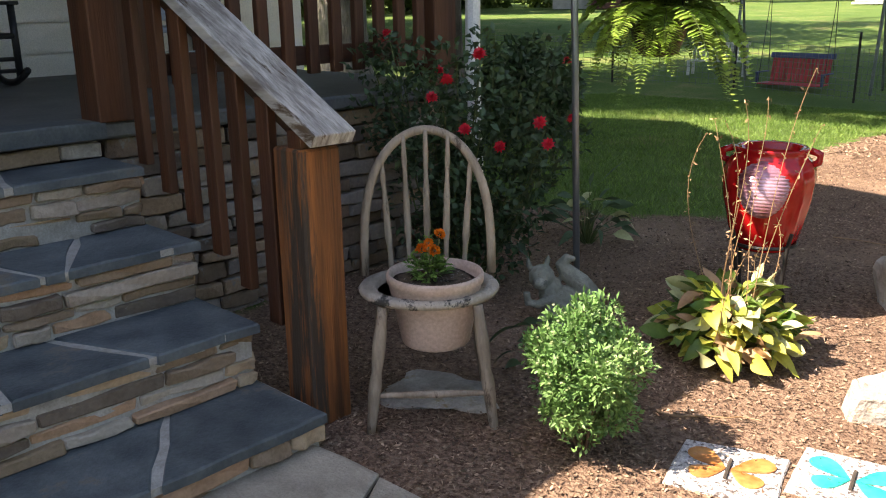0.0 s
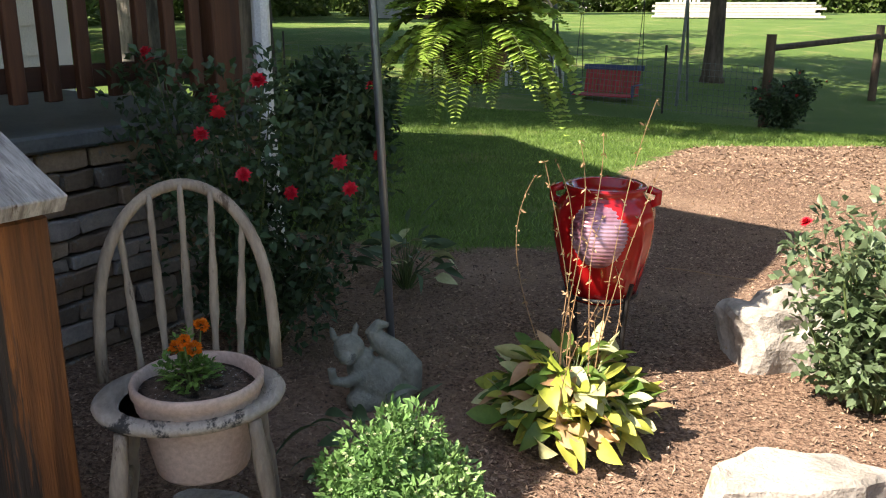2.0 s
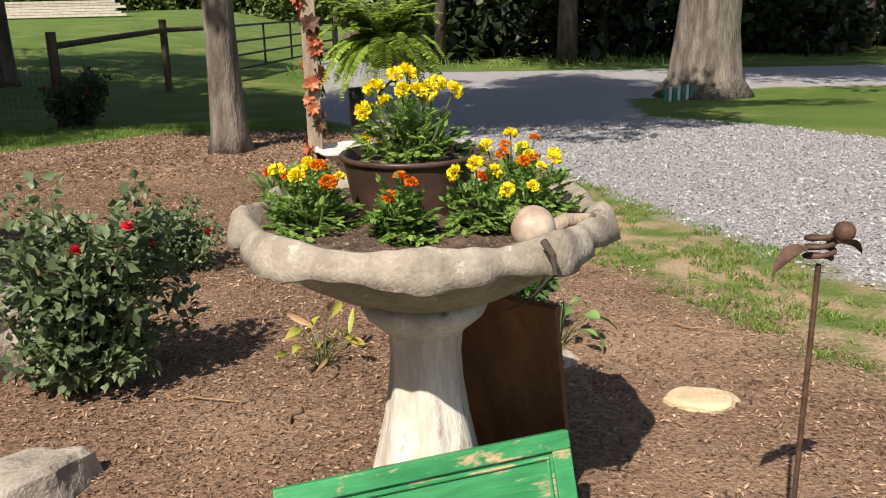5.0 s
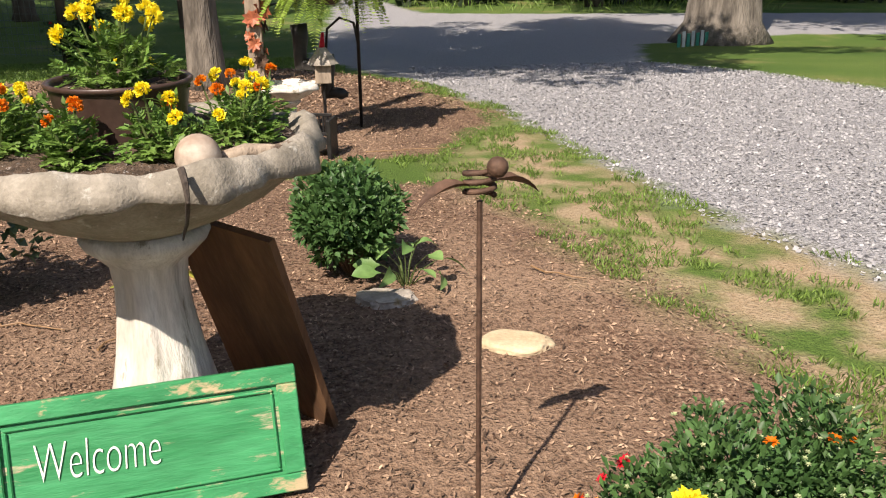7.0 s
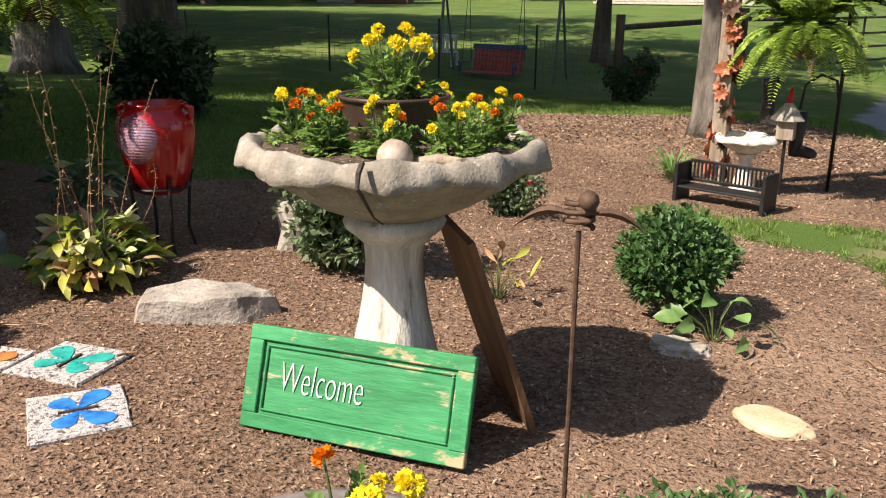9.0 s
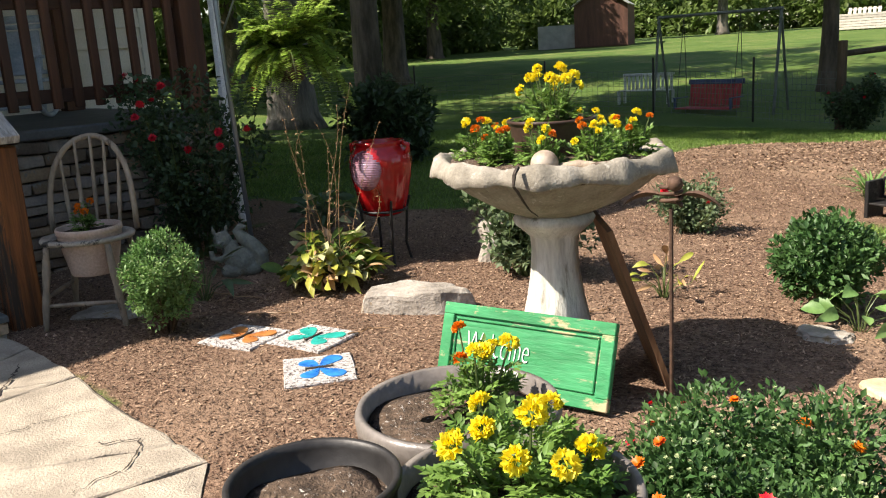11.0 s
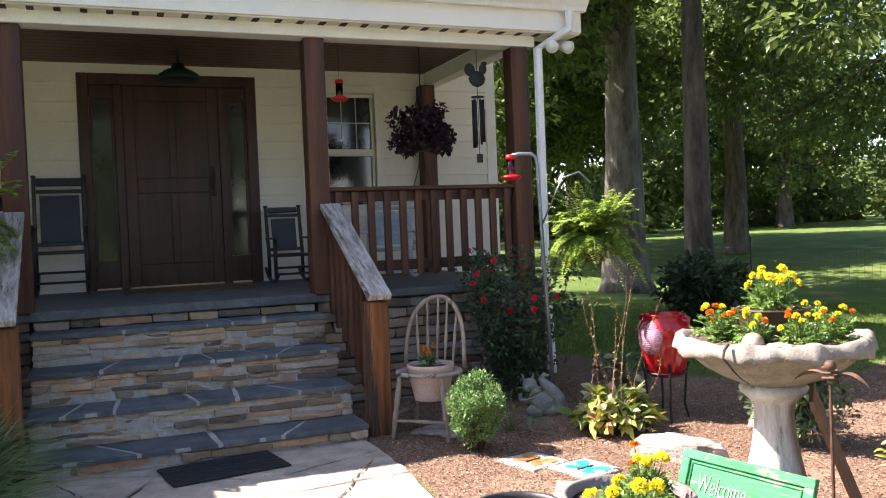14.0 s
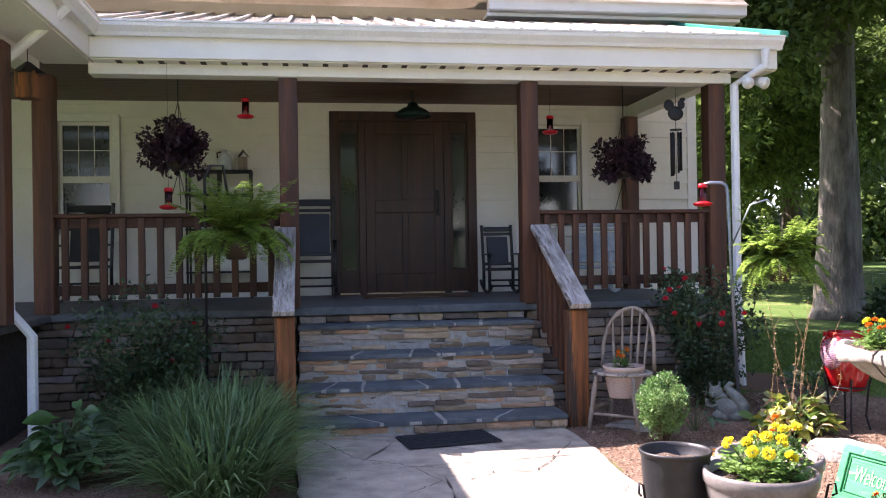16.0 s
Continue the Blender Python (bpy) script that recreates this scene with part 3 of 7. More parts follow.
for y0, y1, z0, z1 in ((-8.6, WIN_L[0] - 0.1, 0.1, 4.4), (WIN_L[0] - 0.1, WIN_L[1] + 0.1, 0.1, WIN_L[2]), (WIN_L[0] - 0.1, WIN_L[1] + 0.1, WIN_L[3], 4.4), (WIN_L[1] + 0.1, DOOR[0], 0.1, 4.4), (DOOR[0], DOOR[1], DOOR[3], 4.4),
                       (DOOR[1], WIN[0] - 0.1, 0.1, 4.4), (WIN[0] - 0.1, WIN[1] + 0.1, 0.1, WIN[2]), (WIN[0] - 0.1, WIN[1] + 0.1, WIN[3], 4.4), (WIN[1] + 0.1, HOUSE_END - 0.08, 0.1, 4.4)):
    clad(bm, y0, y1, z0, z1, WALL)
structure("siding", bm, "siding", "cream horizontal lap siding on the house wall")
bm = bmesh.new()
box(bm, -13, WALL - 0.15, HOUSE_END - 0.15, HOUSE_END, 0, 4.5)
box(bm, -13, -12.85, -8.6, HOUSE_END - 0.15, 0, 4.5)
box(bm, -13, WALL - 0.15, -8.6, -8.45, 0, 4.5)
vs = [bm.verts.new(p) for p in ((-13, HOUSE_END, 4.5), (-5.5, HOUSE_END, 4.5), (-9.2, HOUSE_END, 7.4), (-13, HOUSE_END - 0.15, 4.5), (-5.5, HOUSE_END - 0.15, 4.5), (-9.2, HOUSE_END - 0.15, 7.4))]
bm.faces.new(vs[:3]); bm.faces.new(vs[3:][::-1])
structure("wall_side", bm, "siding", "cream side and rear walls of the house")
structure("trim", boxbm(WALL - 0.16, WALL + 0.03, HOUSE_END - 0.1, HOUSE_END + 0.03, 0.1, 4.4, 0.006), "trim", "cream corner board of the house")
bm = bmesh.new()
for p, q in (((-4.85, 4.45), (-9.2, 7.6)), ((-13.6, 4.3), (-9.2, 7.6))):
    vs = [bm.verts.new((x, y, z)) for (x, z) in (p, q) for y in (-9.0, HOUSE_END + 0.45)]
    bm.faces.new((vs[0], vs[1], vs[3], vs[2]))
bmesh.ops.solidify(bm, geom=bm.faces[:], thickness=0.12)
structure("roof", bm, "roof", "pitched main roof of the house")
bm = bmesh.new()
box(bm, -5.05, -4.9, 2.25, HOUSE_END + 0.45, 4.33, 4.5, 0.015)
box(bm, WALL, -5.0, 2.25, HOUSE_END + 0.4, 4.28, 4.32)
structure("upper_gutter", bm, "white", "white upper gutter and eave of the house")

# porch roof
SL = 0.30
bm = bmesh.new()


def roof_z(x):
    return 3.5 + (EAVE - x) * SL


vs = [bm.verts.new((x, y, roof_z(x))) for x in (EAVE + 0.06, WALL) for y in (-9.0, END + 0.42)]
bm.faces.new((vs[0], vs[1], vs[3], vs[2]))
bmesh.ops.solidify(bm, geom=bm.faces[:], thickness=0.04)
porch_roof = structure("porch_roof", bm, "roof", "tan ribbed metal porch roof")
y = WING + 0.05
while y < END + 0.4:
    part("rib", bent_bar(bmesh.new(), (EAVE + 0.07, y, roof_z(EAVE + 0.07) + 0.012), (WALL, y, roof_z(WALL) + 0.012), 0.035, 0.035), "roof", porch_roof)
    y += 0.235
part("ridge_trim", bent_bar(bmesh.new(), (EAVE + 0.08, END + 0.42, roof_z(EAVE) + 0.0), (WALL, END + 0.42, roof_z(WALL) + 0.03), 0.09, 0.06), "green_trim", porch_roof, "green metal edge trim")


def gutter(bm, p0, p1, out):
    """A gutter along p0-p1 with a rolled front; out is the way it faces."""
    p0, p1, out = Vector(p0), Vector(p1), Vector(out)
    prof = [(0.0, 0.0), (0.06, 0.0), (0.075, 0.03), (0.115, 0.075), (0.12, 0.105), (0.13, 0.11), (0.13, 0.125), (0.108, 0.125), (0.1, 0.085), (0.055, 0.018), (0.0, 0.018)]
    rows = [[bm.verts.new(p + out * a + Vector((0, 0, b))) for a, b in prof] for p in (p0, p1)]
    for i in range(len(prof)):
        j = (i + 1) % len(prof)
        bm.faces.new((rows[0][i], rows[0][j], rows[1][j], rows[1][i]))
    bm.faces.new(rows[0]); bm.faces.new(rows[1][::-1])


bm = bmesh.new()
gutter(bm, (EAVE - 0.02, WING + 0.02, 3.36), (EAVE - 0.02, END + 0.42, 3.36), (1, 0, 0))
structure("gutter", bm, "white", "white porch gutter")
bm = bmesh.new()
gutter(bm, (EAVE - 0.02, WING, 3.36), (0.4, WING, 3.36), (0, 1, 0))
structure("wing_gutter", bm, "white", "white gutter of the porch wing")
bm = bmesh.new()
box(bm, EAVE - 0.05, EAVE - 0.02, WING, END + 0.4, 3.18, 3.48, 0.004)
box(bm, EAVE - 0.06, 0.4, WING - 0.03, WING - 0.001, 3.18, 3.48, 0.004)
structure("fascia", bm, "trim", "cream fascia boards of the porch")
bm = bmesh.new()
box(bm, FRONT - 0.06, EAVE - 0.05, WING, END + 0.4, 3.17, 3.19)
box(bm, FRONT + 0.05, 0.35, WING - 0.45, WING - 0.03, 3.17, 3.19)
structure("soffit", bm, "trim", "cream vented soffit")
for i in range(34):
    yy = WING + 0.2 + i * 0.18
    bm = boxbm(EAVE - 0.2, EAVE - 0.08, yy, yy + 0.05, 3.164, 3.17)
    part("vent_slot", bm, "joint", bpy.data.objects["soffit"])
bm = bmesh.new()
box(bm, FRONT - 0.06, FRONT + 0.14, WING - 0.05, END + 0.0, HEAD - 0.09, 3.17, 0.006)
box(bm, WALL + 0.02, FRONT - 0.06, END - 0.06, END + 0.1, HEAD - 0.02, 3.3, 0.006)
structure("porch_beam", bm, "trim", "cream porch beam above the posts")
bm = bmesh.new()
for i in range(17):
    x0 = WALL + 0.02 + i * 0.148
    box(bm, x0, x0 + 0.142, -6.0, END - 0.06, 3.3, 3.32, 0.003)
structure("ceiling", bm, "soffit", "dark stained board ceiling of the porch")
# porch wing
bm = bmesh.new()
vs = [bm.verts.new(p) for p in ((EAVE, WING + 0.06, 3.5), (0.45, WING + 0.06, 3.5), (0.45, -5.0, 4.5), (EAVE - 2.9, -5.0, 4.5))]
bm.faces.new(vs)
vs = [bm.verts.new(p) for p in ((EAVE - 2.9, -5.0, 4.5), (0.45, -5.0, 4.5), (0.45, -8.3, 3.5), (EAVE - 2.9, -8.3, 3.5))]
bm.faces.new(vs)
bmesh.ops.solidify(bm, geom=bm.faces[:], thickness=0.04)
structure("wing_roof", bm, "roof", "tan metal roof of the porch wing")
structure("wing_ceiling", boxbm(FRONT + 0.05, 0.3, -8.0, WING - 0.45, 3.22, 3.24), "soffit", "dark board ceiling of the porch wing")
structure("wing_beam", boxbm(FRONT + 0.14, 0.2, WING - 0.62, WING - 0.45, HEAD - 0.09, 3.22, 0.006), "trim", "cream beam of the porch wing")

# porch floor and foundation
bm = bmesh.new()
box(bm, WALL, FRONT + 0.08, -8.0, END + 0.12, FLOOR - 0.07, FLOOR, 0.012)
box(bm, FRONT + 0.08, -1.6, -8.0, WING - 0.4, FLOOR - 0.07, FLOOR, 0.012)
porch_floor = structure("porch_floor", bm, "slab", "grey stone porch floor slab")
bm = bmesh.new()
box(bm, WALL, FRONT - 0.02, -8.0, END + 0.02, -0.6, FLOOR - 0.07)
box(bm, FRONT - 0.02, -1.7, -8.0, WING - 0.52, -0.3, FLOOR - 0.07)
foundation = structure("foundation", bm, "joint", "stacked stone foundation below the porch")

# steps
NOSE = [-1.55, -1.9, -2.25, -2.6]
TREAD = [0.136, 0.355, 0.58, 0.81]
STEP_Y = (-0.02, 2.15)
bm = bmesh.new()
for i, x in enumerate(NOSE):
    box(bm, FRONT - 0.02 if i == 3 else NOSE[i + 1] - 0.06, x - 0.05, STEP_Y[0] + 0.03, STEP_Y[1] - 0.03, -0.1, TREAD[i] - 0.03)
steps = structure("porch_steps", bm, "mortar", "stone porch steps with flagstone treads")


def stone_mesh(seed, w, d, h):
    """A rough squared stone, w along y, d along x, h high, centred on its middle."""
    bm = bmesh.new()
    bmesh.ops.create_cube(bm, size=1)
    bmesh.ops.subdivide_edges(bm, edges=[e for e in bm.edges if abs((e.verts[0].co - e.verts[1].co).y) > 0.5], cuts=2)
    rnd = random.Random(seed)
    for v in bm.verts:
        k = 0.5 + abs(v.co.y)
        v.co = Vector((v.co.x * d + rnd.uniform(-0.012, 0.012), v.co.y * w + rnd.uniform(-0.008, 0.008), v.co.z * h * (1.06 - 0.16 * k) + rnd.uniform(-0.007, 0.007)))
    bmesh.ops.bevel(bm, geom=bm.edges[:], offset=min(0.006, h * 0.15), segments=1, affect="EDGES")
    bmesh.ops.recalc_face_normals(bm, faces=bm.faces)
    me = bpy.data.meshes.new("stone")
    bm.to_mesh(me)
    bm.free()
    me.polygons.foreach_set("use_smooth", [False] * len(me.polygons))
    return me


STONES = {}


def lay(parent, material, x, y0, y1, z0, z1, courses, seed, depth=0.10, turn=False, wide=(0.12, 0.42)):
    """Courses of stacked stone on a face that looks along +x (or along +y with turn)."""
    rnd = random.Random(seed)
    hs = [rnd.uniform(0.7, 1.3) for _ in range(courses)]
    tot, z = sum(hs), z0
    for h in hs:
        h = h / tot * (z1 - z0)
        y = y0
        while y < y1 - 0.02:
            w = min(rnd.uniform(*wide), y1 - y)
            if y1 - y - w < 0.07:
                w = y1 - y
            key = (material, round(w / 0.06), round(h / 0.012), rnd.randrange(3))
            if key not in STONES:
                STONES[key] = stone_mesh(len(STONES) + 11, key[1] * 0.06, depth, key[2] * 0.012)
                STONES[key].materials.append(M[material])
            ob = new("stone", STONES[key])
            ob.parent = parent
            bulge = rnd.uniform(-0.02, 0.018)
            kx, kz = (w - 0.008) / (key[1] * 0.06), (h - 0.006) / (key[2] * 0.012)
            place = (x - depth / 2 + bulge, y + w / 2, z + h / 2) if not turn else (y + w / 2, x - depth / 2 + bulge, z + h / 2)
            ob.matrix_basis = Matrix.LocRotScale(place, Euler((0, 0, radians(90) if turn else 0)), (1, kx, kz))
            y += w
        z += h


def flag_cells(rnd, x0, x1, y0, y1, n):
    """Splits a tread into irregular flagstones."""
    cells = [[Vector((x0, y0)), Vector((x1, y0)), Vector((x1, y1)), Vector((x0, y1))]]
    while len(cells) < n:
        cells.sort(key=lambda c: -abs(sum(a.x * b.y - b.x * a.y for a, b in zip(c, c[1:] + c[:1]))))
        c = cells.pop(0)
        lo, hi = min(p.y for p in c), max(p.y for p in c)
        wide_y = hi - lo > 1.3 * (max(p.x for p in c) - min(p.x for p in c))
        mid = sum(c, Vector((0, 0))) / len(c)
        ang = rnd.uniform(-0.6, 0.6) + (0 if wide_y else 1.57)
        nrm, off = Vector((math.sin(ang), math.cos(ang))), rnd.uniform(-0.08, 0.08)
        sides = [(p - mid).dot(nrm) - off for p in c]
        a, b = [], []
        for i, p in enumerate(c):
            q, s0, s1 = c[(i + 1) % len(c)], sides[i], sides[(i + 1) % len(c)]
            (a if s0 >= 0 else b).append(p)
            if s0 * s1 < 0:
                m = p.lerp(q, s0 / (s0 - s1))
                a.append(m); b.append(m)
        cells += [a, b]
    return cells


def slab_piece(c, gap, z0, z1, rnd, jitter=0.008, edge=None):
    """A flat stone with the outline c, drawn in by gap."""
    mid = sum(c, Vector((0, 0))) / len(c)
    pts = []
    for i, p in enumerate(c):
        q = c[(i + 1) % len(c)]
        n = max(1, int((q - p).length / 0.12))
        for k in range(n):
            w = p.lerp(q, k / n)
            w = w + (mid - w).normalized() * gap + Vector((rnd.uniform(-jitter, jitter), rnd.uniform(-jitter, jitter)))
            pts.append(w)
    bm = bmesh.new()
    lo = [bm.verts.new((p.x, p.y, z0)) for p in pts]
    hi = [bm.verts.new((p.x, p.y, z1 - 0.006)) for p in pts]
    top = [bm.verts.new((p.x + (mid.x - p.x) * 0.03, p.y + (mid.y - p.y) * 0.03, z1 + rnd.uniform(-0.002, 0.002))) for p in pts]
    for i in range(len(pts)):
        j = (i + 1) % len(pts)
        bm.faces.new((lo[i], lo[j], hi[j], hi[i])); bm.faces.new((hi[i], hi[j], top[j], top[i]))
    bm.faces.new(top); bm.faces.new(lo[::-1])
    return bm


# ---- path ----
PATH_EDGE = [(-1.62, -0.02), (-1.62, 2.12), (-1.1, 2.14), (-0.2, 2.08), (0.5, 2.06), (1.25, 1.5), (2.0, 0.4), (3.4, -1.2), (2.2, -3.0), (0.9, -1.6), (0.1, 0.02)]
bm = bmesh.new()
vs = [bm.verts.new((x, y, 0.004)) for x, y in PATH_EDGE]
lo = [bm.verts.new((x, y, -0.12)) for x, y in PATH_EDGE]
bm.faces.new(vs); bm.faces.new(lo[::-1])
for i in range(len(vs)):
    j = (i + 1) % len(vs)
    bm.faces.new((vs[i], vs[j], lo[j], lo[i]))
path = structure("path", bm, "joint", "cracked concrete garden path")


# ---- porch posts, rails ----
def post(name, label, x, y, z0, z1, w=0.17, material="wood_z", group=""):
    t = thing(name, label, "post", x, y, z0, 0, group)
    part("shaft", boxbm(-w / 2, w / 2, -w / 2, w / 2, 0, z1 - z0, 0.006), material, t)
    return t


for y in (-2.2, -0.07, 2.2, 4.1):
    post("porch_post", "dark stained square wooden porch post on the porch floor", FRONT + 0.02, y, FLOOR, HEAD - 0.092, group="porch posts")
post("porch_post", "dark stained square porch post against the house wall", WALL + 0.12, 4.16, FLOOR, HEAD - 0.02, group="porch posts")
post("porch_post", "dark stained square post of the porch wing", -1.75, WING - 0.44, FLOOR, HEAD - 0.092, group="porch posts")


def railing(y0, y1, n):
    t = thing("porch_railing", "brown stained wooden porch railing with square balusters", "railing", FRONT + 0.02, y0, FLOOR, 0, "porch railings")
    L = y1 - y0
    part("top_rail", boxbm(-0.07, 0.07, 0, L, 0.85, 0.885, 0.005), "wood_y", t)
    part("upper_rail", boxbm(-0.02, 0.02, 0, L, 0.76, 0.849, 0.004), "wood_y", t)
    part("bottom_rail", boxbm(-0.02, 0.02, 0, L, 0.16, 0.25, 0.004), "wood_y", t)
    first = None
    for i in range(n):
        y = L * (i + 0.5) / n
        if first is None:
            first = part("baluster", boxbm(0.021, 0.058, -0.03, 0.03, 0.12, 0.848, 0.004), "wood_z", t)
            me = first.data
        else:
            first = new("baluster", me)
            first.parent = t
        first.location = (0, y, 0)


railing(2.29, 4.01, 12)
railing(-2.11, -0.16, 12)


def stair_rail(y, group):
    t = thing("stair_railing", "brown stair railing with a weathered grey handrail and newel post", "railing", -1.82, y, 0, 0, group)
    part("newel_post", boxbm(-0.045, 0.105, -0.075, 0.085, -0.05, 0.955, 0.008), "wood_post", t, "weathered orange-brown square newel post")
    bm = bmesh.new()
    lo, hi = Vector((0.18, 0, 0.99)), Vector((FRONT + 0.02 + 1.82 + 0.09, 0, 1.68))
    bent_bar(bm, lo, hi, 0.17, 0.045)
    part("handrail", bm, "rail_grey", t, "weathered grey handrail board")
    part("under_rail", bent_bar(bmesh.new(), lo + Vector((-0.1, 0, -0.01)), hi + Vector((0, 0, -0.075)), 0.04, 0.09), "wood_x", t)
    for i in range(7):
        k = (i + 0.8) / 7.4
        p = lo.lerp(hi, k)
        part("baluster", boxbm(p.x - 0.035, p.x + 0.035, -0.055, -0.019, p.z - 0.88 + 0.04, p.z - 0.05, 0.004), "wood_z", t)


stair_rail(2.275, "stair railings")
stair_rail(-0.10, "stair railings")

# ---- door, windows ----
y0, y1, z0, z1 = DOOR
door = thing("door_1", "dark stained wooden double-panel front door with glass sidelights", "door", WALL, (y0 + y1) / 2, FLOOR)
tagged(door, kind="structure")
w, h = (y1 - y0) / 2, z1 - FLOOR
for a, b, c, d in ((-w, -w + 0.11, 0, h), (w - 0.11, w, 0, h), (-w + 0.11, w - 0.11, h - 0.12, h), (-0.56, -0.48, 0, h - 0.12), (0.5, 0.58, 0, h - 0.12)):
    part("door_frame", boxbm(-0.08, 0.04, a, b, c, d, 0.005), "door_wood", door)
slab_d = part("door_leaf", boxbm(-0.05, 0.0, -0.478, 0.498, 0.02, h - 0.122, 0.003), "door_wood", door)
for a, b, c, d in ((-0.478, -0.36, 0.02, h - 0.122), (0.38, 0.498, 0.02, h - 0.122), (-0.36, 0.38, 0.02, 0.25), (-0.36, 0.38, 1.0, 1.16), (-0.36, 0.38, h - 0.28, h - 0.122), (-0.03, 0.05, 1.16, h - 0.28), (-0.03, 0.05, 0.25, 1.0)):
    part("rail", boxbm(0.002, 0.022, a, b, c, d, 0.006), "door_wood", slab_d)
part("handle", tubebm([(0.05, 0.42, 1.0), (0.05, 0.42, 1.25)], 0.012), "iron", slab_d)
part("handle_plate", boxbm(0.023, 0.05, 0.40, 0.44, 0.96, 1.28, 0.004), "iron", slab_d)
for a, b in ((-w + 0.11, -0.56), (0.58, w - 0.11)):
    for c, d in ((0.02, 0.3), (h - 0.26, h - 0.122)):
        part("sidelight_panel", boxbm(-0.04, 0.01, a + 0.001, b - 0.001, c, d, 0.004), "door_wood", door)
    part("sidelight_glass", boxbm(-0.03, -0.015, a + 0.03, b - 0.03, 0.301, h - 0.261), "dark_glass", door)
    for a2, b2 in ((a + 0.001, a + 0.03), (b - 0.03, b - 0.001)):
        part("sidelight_stile", boxbm(-0.035, 0.0, a2, b2, 0.301, h - 0.261, 0.003), "door_wood", door)


def window(name, y0, y1, z0, z1, label):
    t = tagged(thing(name, label, "window", WALL, (y0 + y1) / 2, z0), kind="structure")
    w, h = (y1 - y0) / 2, z1 - z0
    for a, b, c, d in ((-w - 0.09, -w, -0.09, h + 0.09), (w, w + 0.09, -0.09, h + 0.09), (-w, w, h, h + 0.09), (-w, w, -0.09, 0)):
        part("window_frame", boxbm(-0.1, 0.045, a, b, c, d, 0.005), "trim", t)
    part("pane", boxbm(-0.06, -0.05, -w, w, 0, h), "dark_glass", t)
    for a, b, c, d in ((-w, w, h * 0.46, h * 0.52), (-w, w, h - 0.04, h - 0.001), (-w, w, 0.001, 0.05), (-w, -w + 0.035, 0.05, h * 0.46), (w - 0.035, w, 0.05, h * 0.46), (-w, -w + 0.035, h * 0.52, h - 0.04), (w - 0.035, w, h * 0.52, h - 0.04)):
        part("sash", boxbm(-0.049, -0.015, a, b, c, d, 0.003), "trim", t)
    for i in (1, 2):
        part("glazing_bar", boxbm(-0.048, -0.04, -w + 0.035 + (2 * w - 0.07) * i / 3 - 0.004, -w + 0.035 + (2 * w - 0.07) * i / 3 + 0.004, h * 0.521, h - 0.041), "trim", t)
    part("glazing_bar", boxbm(-0.0475, -0.041, -w + 0.036, w - 0.036, h * 0.75 - 0.004, h * 0.75 + 0.004), "trim", t)


window("window_1", *WIN, "white sash window with small panes behind the porch")
window("window_2", *WIN_L, "white sash window in the shaded porch wall")
structure("door_trim", boxbm(WALL + 0.003, WALL + 0.035, 2.68, 2.8, FLOOR, 3.3, 0.004), "trim", "cream upright trim board on the wall")


def downspout(name, label, pts):
    bm = bmesh.new()
    tube(bm, pts, 0.042, 8)
    tagged(part(name, bm, "white", None, label), category="downspout")


downspout("downspout", "white metal downspout at the porch corner", [(EAVE + 0.05, END + 0.24, 3.36), (EAVE + 0.04, END + 0.24, 3.2), (FRONT + 0.16, END + 0.02, 3.05), (FRONT + 0.16, END + 0.02, 1.0), (FRONT + 0.18, END + 0.04, 0.1)])
downspout("downspout", "white metal downspout with a bend on the porch wing", [(-1.8, WING + 0.06, 3.36), (-1.8, WING - 0.1, 3.2), (-1.9, -2.18, 2.95), (-1.9, -2.16, 1.05), (-1.9, -2.0, 0.85), (-1.9, -2.0, 0.02)])


